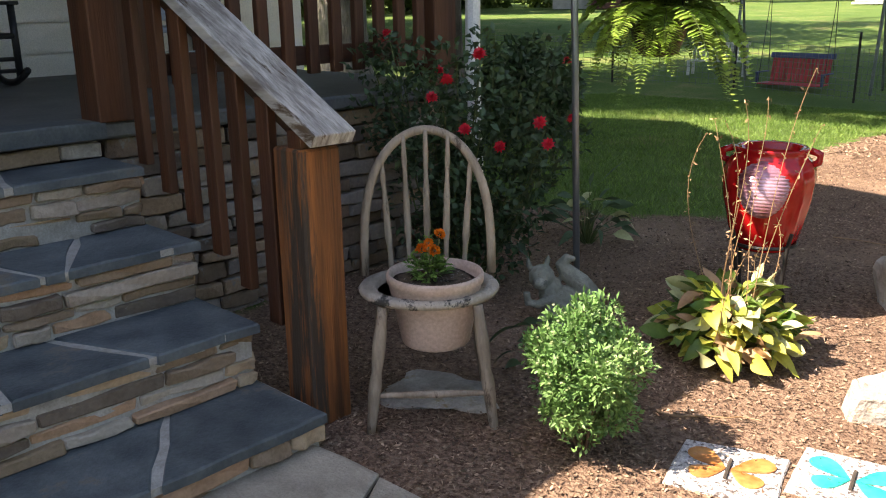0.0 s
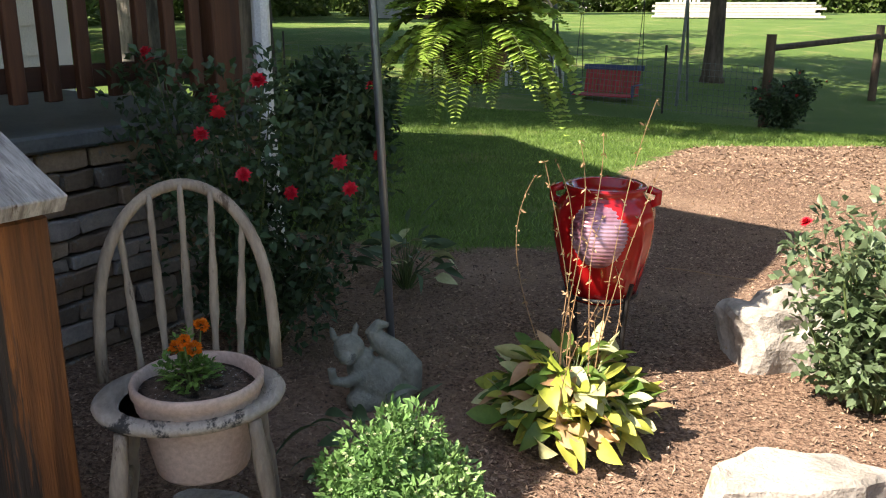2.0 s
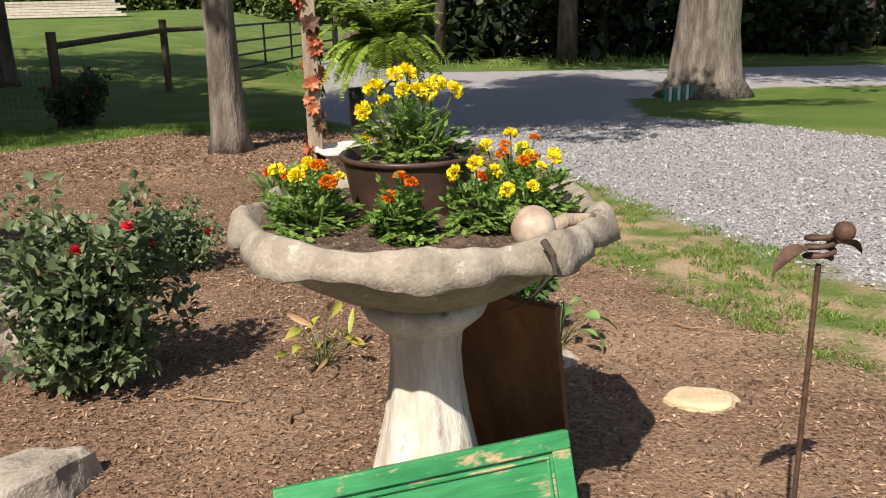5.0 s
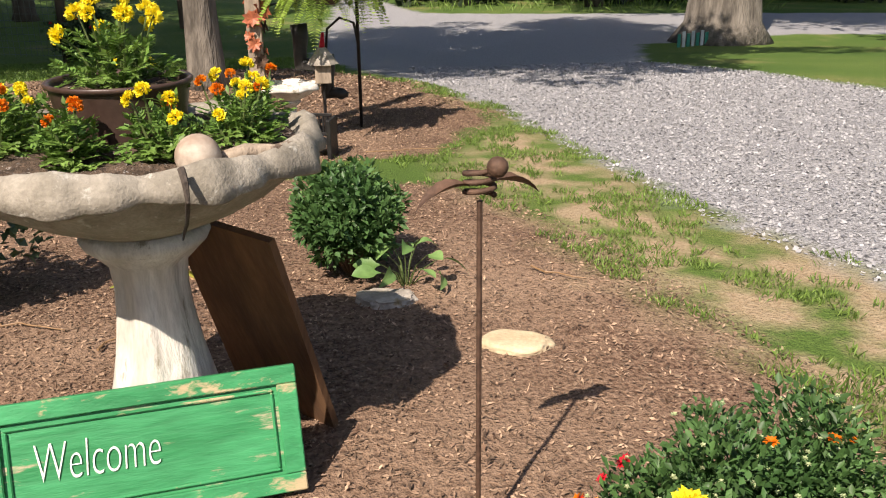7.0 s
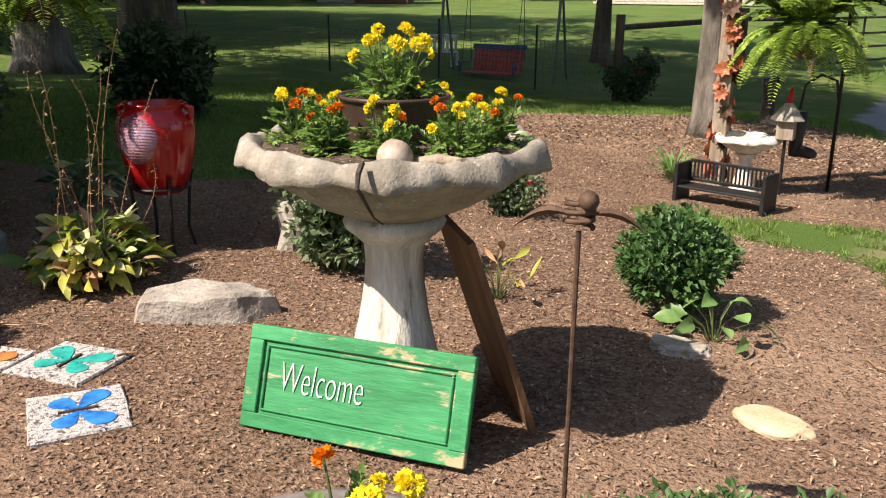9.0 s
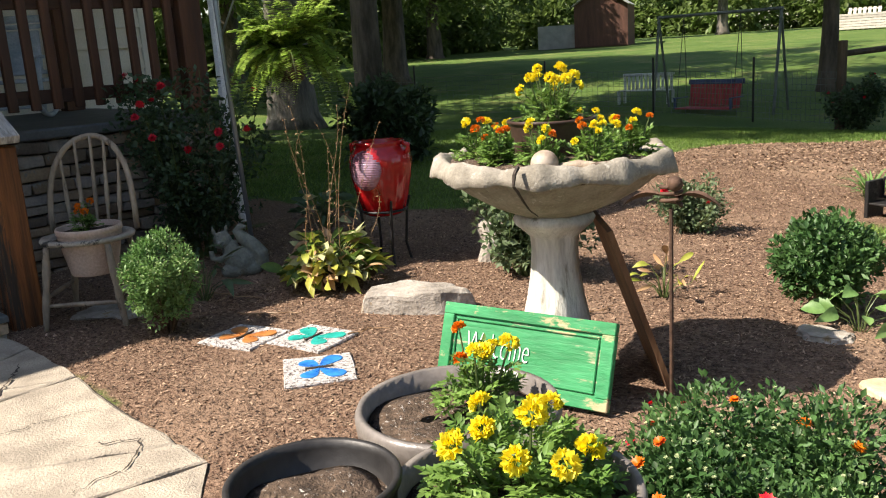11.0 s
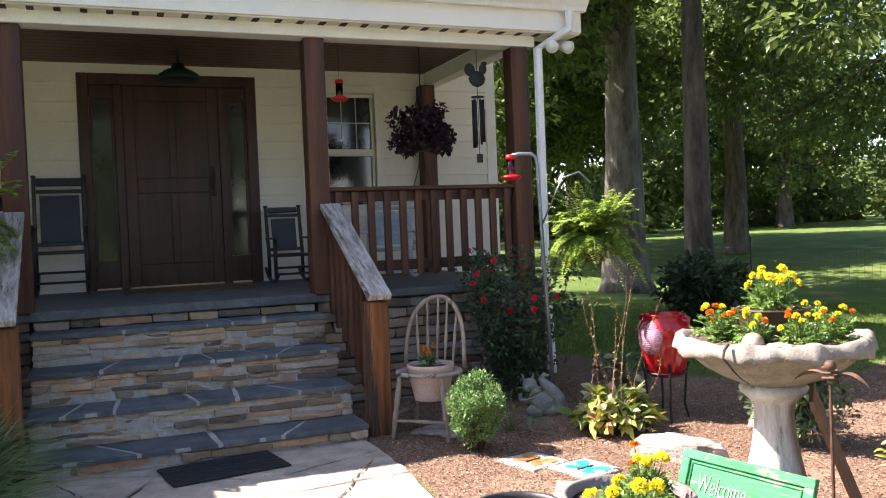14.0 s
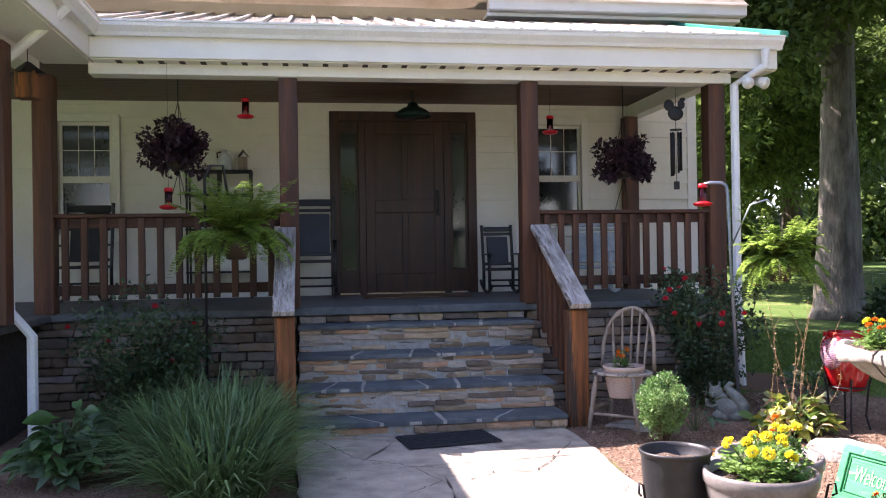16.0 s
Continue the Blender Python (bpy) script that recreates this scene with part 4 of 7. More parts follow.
# ---- birdbath planter ----
def birdbath(name, label, x, y, z, R, H, material, petals=9, rough=True):
    t = thing(name, label, "birdbath", x, y, z)
    s = R / 0.465
    b = H - 0.245 * s
    rows = [(0.10, -0.005, 0, 0), (0.15, 0.0, 0, 0), (0.25, 0.042, 0.004, 0), (0.34, 0.095, 0.008, 0), (0.405, 0.15, 0.012, 0.002), (0.432, 0.188, 0.014, 0.008), (0.462, 0.166, 0.02, 0.014), (0.472, 0.172, 0.02, 0.014), (0.468, 0.198, 0.018, 0.012),
            (0.455, 0.226, 0.016, 0.014), (0.436, 0.240, 0.014, 0.014), (0.416, 0.234, 0.013, 0.012), (0.402, 0.214, 0.01, 0.008), (0.37, 0.185, 0, 0), (0.2, 0.16, 0, 0), (0, 0.15, 0, 0)]

    def wave(a, i):
        u = a * petals / 2 + 0.35 * math.sin(a * 2 + 1)
        k = 1.5 * (0.6 * abs(math.sin(u)) + 0.4 * math.sin(u) ** 2) - 0.75
        if rough:
            k += 0.30 * math.sin(a * 23) * math.sin(a * 5) + 0.10 * math.sin(a * 61 + i) * math.sin(a * 3)
        return s * rows[i][2] * k, s * -0.7 * rows[i][3] * k if i < 9 else s * rows[i][3] * k

    part("bowl", lathebm([(r * s, b + z * s) for r, z, _, _ in rows], 216, wave), material, t, "scalloped grey concrete bowl", True)
    prof = [(0.212, 0), (0.215, 0.03), (0.20, 0.055), (0.178, 0.12), (0.157, 0.19), (0.136, 0.27), (0.113, 0.37), (0.097, 0.47), (0.091, 0.55), (0.096, 0.61)]
    top = H - 0.345 * s
    shaft = [(r * s, q / 0.61 * top) for r, q in prof] + [(0.125 * s, top + 0.03 * s), (0.155 * s, top + 0.055 * s), (0.165 * s, top + 0.075 * s), (0.15 * s, top + 0.098 * s)]
    part("pedestal", lathebm(shaft, 72, lambda a, i: (0.011 * s * (abs(math.sin(a * 3.5 + 0.18 * i)) - 0.6), 0) if 2 < i < 11 else (0, 0)), "cast_white", t, "whitewashed fluted concrete pedestal", True)
    return t


BB = (0.968, 3.33)
birdbath("birdbath_planter", "scalloped concrete birdbath used as a planter on the mulch", *BB, 0, 0.437, 0.91, "cast")
bb_crack = part("crack", tubebm([(0.150, -0.412, 0.945), (0.160, -0.442, 0.925), (0.163, -0.452, 0.89), (0.156, -0.425, 0.868), (0.143, -0.38, 0.825), (0.125, -0.33, 0.787), (0.11, -0.27, 0.755)], [0.008, 0.007, 0.005, 0.005, 0.004, 0.003, 0.002], 6), "joint", bpy.data.objects["birdbath_planter"], "dark crack down the bowl")
bb_crack.location = (0.03, 0.005, -0.035)
chip_face = part("broken_edge", rock(8.3, (0.026, 0.014, 0.022), 0.3, 2), "cast_white", bpy.data.objects["birdbath_planter"], "pale broken edge of the rim")
chip_face.matrix_basis = pose(0.205, -0.372, 0.872, 12, 0, 28)
bm = lathebm([(0.388, 0.872)] + [(0.394 - 0.019 * k, 0.916 + 0.0009 * k) for k in range(1, 20)] + [(0, 0.932)], 96, lambda a, i: (0, 0.016 * noise.noise(Vector((math.cos(a) * i * 0.35, math.sin(a) * i * 0.35, 2.0))) + 0.008 * noise.noise(Vector((math.cos(a) * (30 - i), math.sin(a) * (30 - i), i * 0.9)))))
tagged(part("planter_soil", bm, "soil", None, "dark speckled potting soil filling the birdbath bowl", True), category="soil")
bpy.data.objects["planter_soil"].location = (*BB, -0.035)

# urn fountain
urn = thing("urn_fountain", "glossy red glazed ceramic urn fountain on an iron stand", "urn", -1.10, 4.257, 0.0, 20)
UZ = 0.318


def ripple(a, i):
    return (0.004 * math.cos(a * 14 + i), 0) if 1 <= i <= 5 else (0, 0)


part("body", lathebm([(0.105, UZ), (0.128, UZ + 0.015), (0.158, UZ + 0.12), (0.184, UZ + 0.24), (0.192, UZ + 0.31), (0.188, UZ + 0.365), (0.17, UZ + 0.405), (0.152, UZ + 0.42), (0.15, UZ + 0.44), (0.158, UZ + 0.45), (0.15, UZ + 0.458), (0.125, UZ + 0.452), (0.118, UZ + 0.43), (0, UZ + 0.425)], 64, ripple), "red_glaze", urn, "", True)
bm = bmesh.new()
bmesh.ops.create_uvsphere(bm, u_segments=32, v_segments=96, radius=1)
for v in bm.verts:
    k = 1 + 0.025 * math.sin(v.co.z * 55)
    v.co = Vector((v.co.x * 0.112 * k * (0.95 + 0.12 * v.co.z), v.co.y * 0.06 * k, v.co.z * 0.125))
part("shell_spout", bm, "shell", urn, "ridged red shell face of the urn with a pale reflection painted in", True).matrix_basis = pose(-0.01, -0.155, UZ + 0.295, -8)
for a in (90, 180, 0):
    c, s = math.cos(radians(a)), math.sin(radians(a))
    part("ear_handle", tubebm([(0.17 * c, 0.17 * s, UZ + 0.385), (0.196 * c, 0.196 * s, UZ + 0.395), (0.2 * c, 0.2 * s, UZ + 0.43), (0.158 * c, 0.158 * s, UZ + 0.445)], 0.016, 8), "red_glaze", urn, "", True)
part("stand_ring", tubebm([(0.14 * math.cos(a), 0.14 * math.sin(a), UZ + 0.03) for a in np.linspace(0, 6.283, 25)], 0.008, 6, False), "iron", urn)
for a in (45, 135, 225, 315):
    c, s = math.cos(radians(a)), math.sin(radians(a))
    part("stand_leg", tubebm([(0.17 * c, 0.17 * s, UZ + 0.10), (0.15 * c, 0.15 * s, UZ + 0.03), (0.13 * c, 0.13 * s, 0.12), (0.16 * c, 0.16 * s, 0.0)], 0.009, 6), "iron", urn)

# rocks
for nm, lab, x, y, z, rz, size, sd in (("boulder", "large pale grey boulder half in shade on the mulch", -0.50, 4.80, 0.05, 30, (0.225, 0.18, 0.245), 3.1),
                                       ("stepping_stone", "tan smooth flat oval stepping stone on the mulch", 2.01, 3.91, 0.012, -20, (0.13, 0.082, 0.03), 5.2),
                                       ("stepping_stone", "grey flat stone on the mulch in shade", 1.60, 4.34, 0.015, 10, (0.11, 0.075, 0.04), 6.6),
                                       ("stepping_stone", "flat grey stone slab under the wooden chair", -1.58, 2.67, 0.012, 30, (0.20, 0.15, 0.025), 9.2)):
    ob = part(nm, rock(sd, size, 0.14 if "oval" in lab else 0.34, 4, 0.92 if "oval" in lab else 0.72, 0.6 if "flat" in lab else 1.2), "flat_stone" if "tan smooth" in lab else "rock", None, lab, "oval" in lab)
    ob.matrix_basis = pose(x, y, z, 0, 0, rz)
    tagged(ob, category="rock")

def block(outline, h, seed):
    """A blocky split rock with a nearly flat top."""
    bm = bmesh.new()
    c = sum((Vector(p) for p in outline), Vector((0, 0))) / len(outline)
    lo = [bm.verts.new((*(c + (Vector(p) - c) * 1.12), -0.05)) for p in outline]
    hi = [bm.verts.new((p[0], p[1], h * (1 - 0.18 * (i % 2)))) for i, p in enumerate(outline)]
    bm.faces.new(hi)
    bm.faces.new(lo[::-1])
    for i in range(len(outline)):
        j = (i + 1) % len(outline)
        bm.faces.new((lo[i], lo[j], hi[j], hi[i]))
    bmesh.ops.bevel(bm, geom=bm.edges[:], offset=0.018, segments=1, affect="EDGES")
    bmesh.ops.triangulate(bm, faces=bm.faces[:])
    for _ in range(3):
        bmesh.ops.subdivide_edges(bm, edges=bm.edges[:], cuts=1, use_grid_fill=True)
    for v in bm.verts:
        k = v.co.copy()
        v.co += Vector((noise.noise(k * 9 + Vector((seed, 0, 0))), noise.noise(k * 9 + Vector((0, seed, 0))), noise.noise(k * 7 + Vector((0, 0, seed))))) * 0.014
        v.co += Vector((noise.noise(k * 30), noise.noise(k * 31 + Vector((5, 0, 0))), noise.noise(k * 29 + Vector((0, 7, 0))))) * 0.005
    return bm


tagged(part("rock", block([(-0.45, 3.57), (-0.40, 3.47), (-0.05, 3.66), (0.03, 3.85), (-0.15, 3.85), (-0.37, 3.76)], 0.125, 4), "rock", None, "broad flat-topped pale rock with tan stains on the mulch"), category="rock")

# welcome sign and its prop
sign = thing("welcome_sign", "worn green painted panel sign lettered Welcome leaning on the birdbath", "sign", 0.965, 3.075, 0.0, 9.5)
lean = pose(0, 0, 0.022, -20, -0.6, 0)
W2, H2 = 0.368, 0.315
for nm, a, b, c, d, y0, y1 in (("board", -W2 + 0.02, W2 - 0.02, 0.02, H2 - 0.02, 0.0, 0.016), ("frame_rail", -W2, W2, 0, 0.045, -0.012, 0.018), ("frame_rail", -W2, W2, H2 - 0.045, H2, -0.012, 0.018), ("frame_rail", -W2, -W2 + 0.05, 0.0455, H2 - 0.0455, -0.012, 0.018),
                               ("frame_rail", W2 - 0.05, W2, 0.0455, H2 - 0.0455, -0.012, 0.018), ("bead", -W2 + 0.06, W2 - 0.06, 0.055, 0.063, -0.008, -0.001), ("bead", -W2 + 0.06, W2 - 0.06, H2 - 0.063, H2 - 0.055, -0.008, -0.001),
                               ("bead", -W2 + 0.06, -W2 + 0.068, 0.0635, H2 - 0.0635, -0.008, -0.001), ("bead", W2 - 0.068, W2 - 0.06, 0.0635, H2 - 0.0635, -0.008, -0.001)):
    part(nm, boxbm(a, b, y0, y1, c, d, 0.003), "green_worn" if nm != "board" else "green_paint", sign).matrix_basis = lean 
cu = bpy.data.curves.new("lettering", "FONT")
cu.offset = -0.0018
cu.body, cu.size, cu.extrude, cu.shear = "Welcome", 0.088, 0.001, 0.12
tmp = new("lettering", cu)
bpy.context.view_layer.update()
me = bpy.data.meshes.new_from_object(tmp.evaluated_get(bpy.context.evaluated_depsgraph_get()))
bpy.data.objects.remove(tmp)
link_mesh("lettering", me, "chalk", sign, "white hand-painted word Welcome").matrix_basis = lean @ pose(-0.255, -0.0035, 0.122, 90, 0, 0) @ Matrix.Diagonal((0.82, 1.55, 1, 1))
bm = bmesh.new()
foot, wide, tall = Vector((1.395, 3.45, -0.01)), Vector((-0.70, 0.72, 0)) * 0.42, Vector((-0.125, -0.21, 0.655))
thick = wide.cross(tall).normalized() * 0.02
vs = [bm.verts.new(p + q) for q in (Vector(), thick) for p in (foot, foot + wide, foot + wide + tall, foot + tall)]
for f in ((0, 1, 2, 3), (7, 6, 5, 4), (0, 4, 5, 1), (1, 5, 6, 2), (2, 6, 7, 3), (3, 7, 4, 0)):
    bm.faces.new([vs[i] for i in f])
prop = part("prop_board", bm, "prop_wood", None, "rough brown board propped against the birdbath bowl")
tagged(prop, category="board")


# ---- wooden chair with its pot ----
chair = thing("wooden_chair", "weathered bare wooden bow-back chair holding a flower pot in its seat", "chair", -1.54, 2.58, 0.0, 46)
seat_ring = bmesh.new()
prof = [(0.165, 0.447), (0.175, 0.465), (0.222, 0.468), (0.230, 0.458), (0.224, 0.444), (0.175, 0.44)]
lathe(seat_ring, prof + prof[:1], 40, lambda a, i: (0.012 * math.cos(a * 2), 0))
part("seat", seat_ring, "seat_wood", chair, "peeling pale seat with a round hole", True)
bow = [(0.225 * math.cos(a), 0.16 - 0.05 * abs(math.cos(a)) + 0.075 * math.sin(a), 0.46 + (0.503 * math.sin(a) ** 0.62 if a not in (0, math.pi) else 0)) for a in np.linspace(0.001, math.pi - 0.001, 33)]
part("back_bow", tubebm(bow, 0.016, 8), "old_wood", chair, "", True)
for i in range(5):
    u = (i - 2) * 0.075
    top = 0.46 + 0.503 * max(1 - (u / 0.225) ** 2, 0) ** 0.31
    pts = [Vector((u * 0.85, 0.155 - abs(u) * 0.2, 0.46)).lerp(Vector((u * 1.05, 0.225 - abs(u) * 0.3, top)), k / 12) for k in range(13)]
    part("spindle", tubebm(pts, [0.008 + 0.0045 * math.exp(-((k - 5) / 2.0) ** 2) + 0.002 * (k % 3 == 1) for k in range(13)], 8), "old_wood", chair, "", True)
for sx in (-1, 1):
    for sy in (-1, 1):
        pts = [Vector((0.155 * sx, 0.155 * sy, 0.44)).lerp(Vector((0.208 * sx, 0.20 * sy, 0.0)), k / 10) for k in range(11)]
        part("leg", tubebm(pts, [0.017, 0.018, 0.021, 0.023, 0.021, 0.017, 0.022, 0.021, 0.018, 0.016, 0.014], 8), "old_wood", chair, "", True)
for p, q in (((-0.19, -0.185, 0.14), (0.19, -0.185, 0.14)), ((-0.187, -0.18, 0.18), (-0.187, 0.18, 0.18)), ((0.187, -0.18, 0.18), (0.187, 0.18, 0.18))):
    part("stretcher", tubebm([Vector(p).lerp(Vector(q), k / 4) for k in range(5)], [0.009, 0.012, 0.014, 0.012, 0.009], 8), "old_wood", chair, "", True)


def pot(name, label, x, y, z, r, h, material, rim=0.02, soil=0.03, flute=0, taper=0.72):
    t = thing(name, label, "pot", x, y, z)
    part("pot_body", lathebm([(r * taper * 0.96, 0), (r * taper, 0.008), (r * (taper + 0.5 * (0.95 - taper)), h * 0.45), (r * 0.95, h - rim * 1.6), (r * 0.96, h - rim * 1.2), (r * 1.0, h - rim), (r * 1.01, h - rim * 0.3), (r * 0.985, h), (r * 0.93, h - 0.002), (r * 0.91, h - rim), (r * 0.86, h - soil - 0.03), (r * 0.3, h - soil - 0.035), (0, h - soil - 0.035)], 64 if flute else 48,
         (lambda a, i: (0.004 * math.cos(a * flute), 0) if 1 < i < 4 else (0, 0)) if flute else None), material, t, "", True)
    part("potting_soil", lathebm([(r * 0.90, h - soil - 0.006), (r * 0.6, h - soil + 0.006), (r * 0.3, h - soil - 0.004), (0, h - soil + 0.004)], 32, lambda a, i: (0, 0.006 * math.sin(a * 4 + i))), "soil", t, "dark potting soil with white specks", True)
    return t


pot("flower_pot", "beige fluted plastic flower pot set in the chair seat", -1.51, 2.58, 0.268, 0.165, 0.25, "terracotta", 0.03, 0.03, 30)


def marigold(x, y, z, w, h, heads, colours, label, seed=0, head=0.03, group="marigolds", leaf=1.0):
    """A marigold plant: feathery foliage and ruffled heads."""
    global rng
    rng = np.random.default_rng(seed + 100)
    t = thing("marigold", label, "marigold", x, y, z, 0, group)
    n = int(150 * leaf)
    u = sphere_dirs(n, -0.1)
    k = rng.uniform(0.25, 1.0, n)[:, None]
    c = u * k * np.array([w, w, h * 0.72]) + np.array([0, 0, h * 0.06])
    c[:, 2] = np.maximum(c[:, 2], 0.004)
    axis = u * np.array([1, 1, 0.7]) + rng.normal(0, 0.55, (n, 3)) + np.array([0, 0, 0.02])
    axis /= np.linalg.norm(axis, axis=1, keepdims=True)
    side = np.cross(axis, np.array([0, 0, 1.0]) + rng.normal(0, 0.3, (n, 3)))
    side /= np.maximum(np.linalg.norm(side, axis=1, keepdims=True), 1e-6)
    P, D = [c + axis * 0.034], [axis]
    for j in range(5):
        for sgn in (-1, 1):
            P.append(c + axis * (0.004 + 0.007 * j))
            D.append(axis * 0.7 + side * sgn)
    P, D = np.concatenate(P), np.concatenate(D)
    V, F = leaves(P, D, np.array([0, 0, 1.0]) + rng.normal(0, 0.3, P.shape), 0.02 * rng.uniform(0.7, 1.25, len(P)), 0.0105, 0.15)
    V[:, 2] = np.maximum(V[:, 2], 0.002)
    raw("foliage", V, F, "leaf_mari", t)
    tops, lines = [], []
    for k in range(heads):
        a = 6.283 * (k * 0.618)
        r = w * 0.95 * math.sqrt((k + 0.4) / heads)
        tops.append((r * math.cos(a), r * math.sin(a), h * rng.uniform(0.7, 1.15) - 0.25 * r))
        lines.append([(r * 0.3 * math.cos(a), r * 0.3 * math.sin(a), 0), (r * 0.7 * math.cos(a), r * 0.7 * math.sin(a), h * 0.5), tops[-1]])
    for line in lines:
        part("stem", stems([line], 0.004), "stem", t)
    for k, p in enumerate(tops):
        V, F = pompom(p, (p[0] * 1.2 + rng.normal(0, 0.05), p[1] * 1.2 - 0.03, 0.13), head * rng.uniform(0.75, 1.15))
        raw("flower_head", V, F, colours[k % len(colours)], t)


marigold(-1.52, 2.57, 0.493, 0.055, 0.14, 4, ["orange"], "small orange marigold in the beige pot", 1, 0.024, leaf=0.4)

# ---- squirrel statue ----
bm = bmesh.new()
for c, size, ry in (((-0.095, -0.01, 0.225), (0.054, 0.05, 0.05), 0), ((-0.10, -0.052, 0.205), (0.030, 0.03, 0.024), 0), ((-0.148, -0.005, 0.275), (0.012, 0.010, 0.028), -12), ((-0.072, 0.0, 0.285), (0.012, 0.010, 0.028), 10),
                    ((-0.055, 0, 0.155), (0.052, 0.05, 0.07), 0), ((-0.005, 0, 0.095), (0.095, 0.075, 0.085), 20), ((-0.045, -0.045, 0.045), (0.066, 0.045, 0.046), 0), ((0.045, 0.01, 0.05), (0.075, 0.065, 0.055), 0), ((-0.04, 0.05, 0.04), (0.06, 0.035, 0.042), 0)):
    b2 = bmesh.new()
    bmesh.ops.create_icosphere(b2, subdivisions=3, radius=1)
    join(bm, b2, Matrix.LocRotScale(c, Euler((0, radians(ry), 0)), size))
tube(bm, [(-0.05, -0.035, 0.135), (-0.105, -0.05, 0.115), (-0.15, -0.055, 0.125), (-0.155, -0.055, 0.17)], [0.024, 0.02, 0.017, 0.016], 12)
tube(bm, [(0.06, 0.02, 0.03), (0.12, 0.02, 0.07), (0.117, 0.02, 0.13), (0.065, 0.02, 0.19), (0.01, 0.02, 0.235), (-0.012, 0.02, 0.272), (0.008, 0.02, 0.297), (0.042, 0.02, 0.292)], [0.03, 0.042, 0.046, 0.043, 0.037, 0.029, 0.02, 0.01], 16)
for v in bm.verts:
    v.co += Vector((1, 1, 1)) * 0.002 * noise.noise(v.co * 60)
sq = part("squirrel_statue", bm, "statue", None, "grey-green cast squirrel garden statue sitting on the mulch", True)
blend = sq.modifiers.new("blend", "REMESH")
blend.mode, blend.voxel_size, blend.use_smooth_shade = "VOXEL", 0.006, True
sq.matrix_basis = pose(-1.665, 3.545, -0.004, 0, 0, 38) @ Matrix.Scale(1.06, 4)
tagged(sq, category="statue")


# ---- shrubs ----
def mum(x, y, z, r, h, leafm, count, label, buds=0, bloom=None, seed=0, leaf=(0.026, 0.012), narrow=0.55):
    global rng
    rng = np.random.default_rng(seed + 20)
    t = thing("chrysanthemum", label, "shrub", x, y, z)
    n = 60
    d = sphere_dirs(n, -0.75)
    k = rng.uniform(0.55, 0.86, n)[:, None]
    shape = np.array([r, r, h / 2])
    c = d * shape * k * 0.95 + np.array([0, 0, h * 0.52])
    fl = np.clip(narrow + c[:, 2] / h * (1 - narrow) * 1.4, 0, 1)
    c[:, :2] *= fl[:, None]
    V, F = leaf_cloud(c, np.full(n, r * 0.26) * rng.uniform(0.7, 1.25, n), count, leaf[0], leaf[1], 1.0, -0.4)
    V[:, 2] = np.maximum(V[:, 2], 0.004)
    raw("foliage", V, F, leafm, t)
    lines = []
    for i in range(26):
        q = c[i]
        lines.append([(q[0] * 0.1, q[1] * 0.1, 0), (q[0] * 0.5, q[1] * 0.5, q[2] * 0.45), tuple(q)])
    part("twig_mass", stems(lines, 0.0045), "twig", t, kind="stuff")
    if buds:
        pick = rng.choice(n, buds)
        dd = sphere_dirs(buds, -0.2)
        P = c[pick] + dd * r * 0.27
        P = P[P[:, 2] > h * 0.25]
        Vb, Fb = flower_heads(P, np.repeat([[0, 0, 1.0]], len(P), 0), np.full(len(P), 0.0065), 5, 2)
        raw("bud_mass", Vb, Fb, "bud", t, kind="stuff")
    if bloom:
        colour, m, rr = bloom
        up = np.nonzero(c[:, 2] > h * 0.55)[0]
        for i in range(m):
            q = c[rng.choice(up)]
            dq = q - np.array([0, 0, h * 0.45])
            p = q + dq / np.linalg.norm(dq) * r * 0.3
            Vb, Fb = flower_heads([p], [dq + np.array([0, 0, 0.1])], [rr * rng.uniform(0.7, 1.2)], 11, 2)
            raw("bloom", Vb, Fb, colour[i % len(colour)], t)


mum(-0.95, 2.67, 0, 0.222, 0.52, "leaf_mum", 9000, "bright green rounded chrysanthemum bush in bud on the mulch", 420, None, 1, (0.024, 0.011))
mum(1.465, 4.655, 0, 0.275, 0.46, "leaf_mum2", 8000, "dark green rounded leafy shrub on the mulch", 60, None, 2, (0.036, 0.020))
mum(2.19, 2.46, 0, 0.34, 0.515, "leaf_mum2", 19000, "broad chrysanthemum bush with small orange-red blooms", 500, (["orange", "red_petal", "orange"], 26, 0.018), 3, (0.023, 0.012), 0.8)


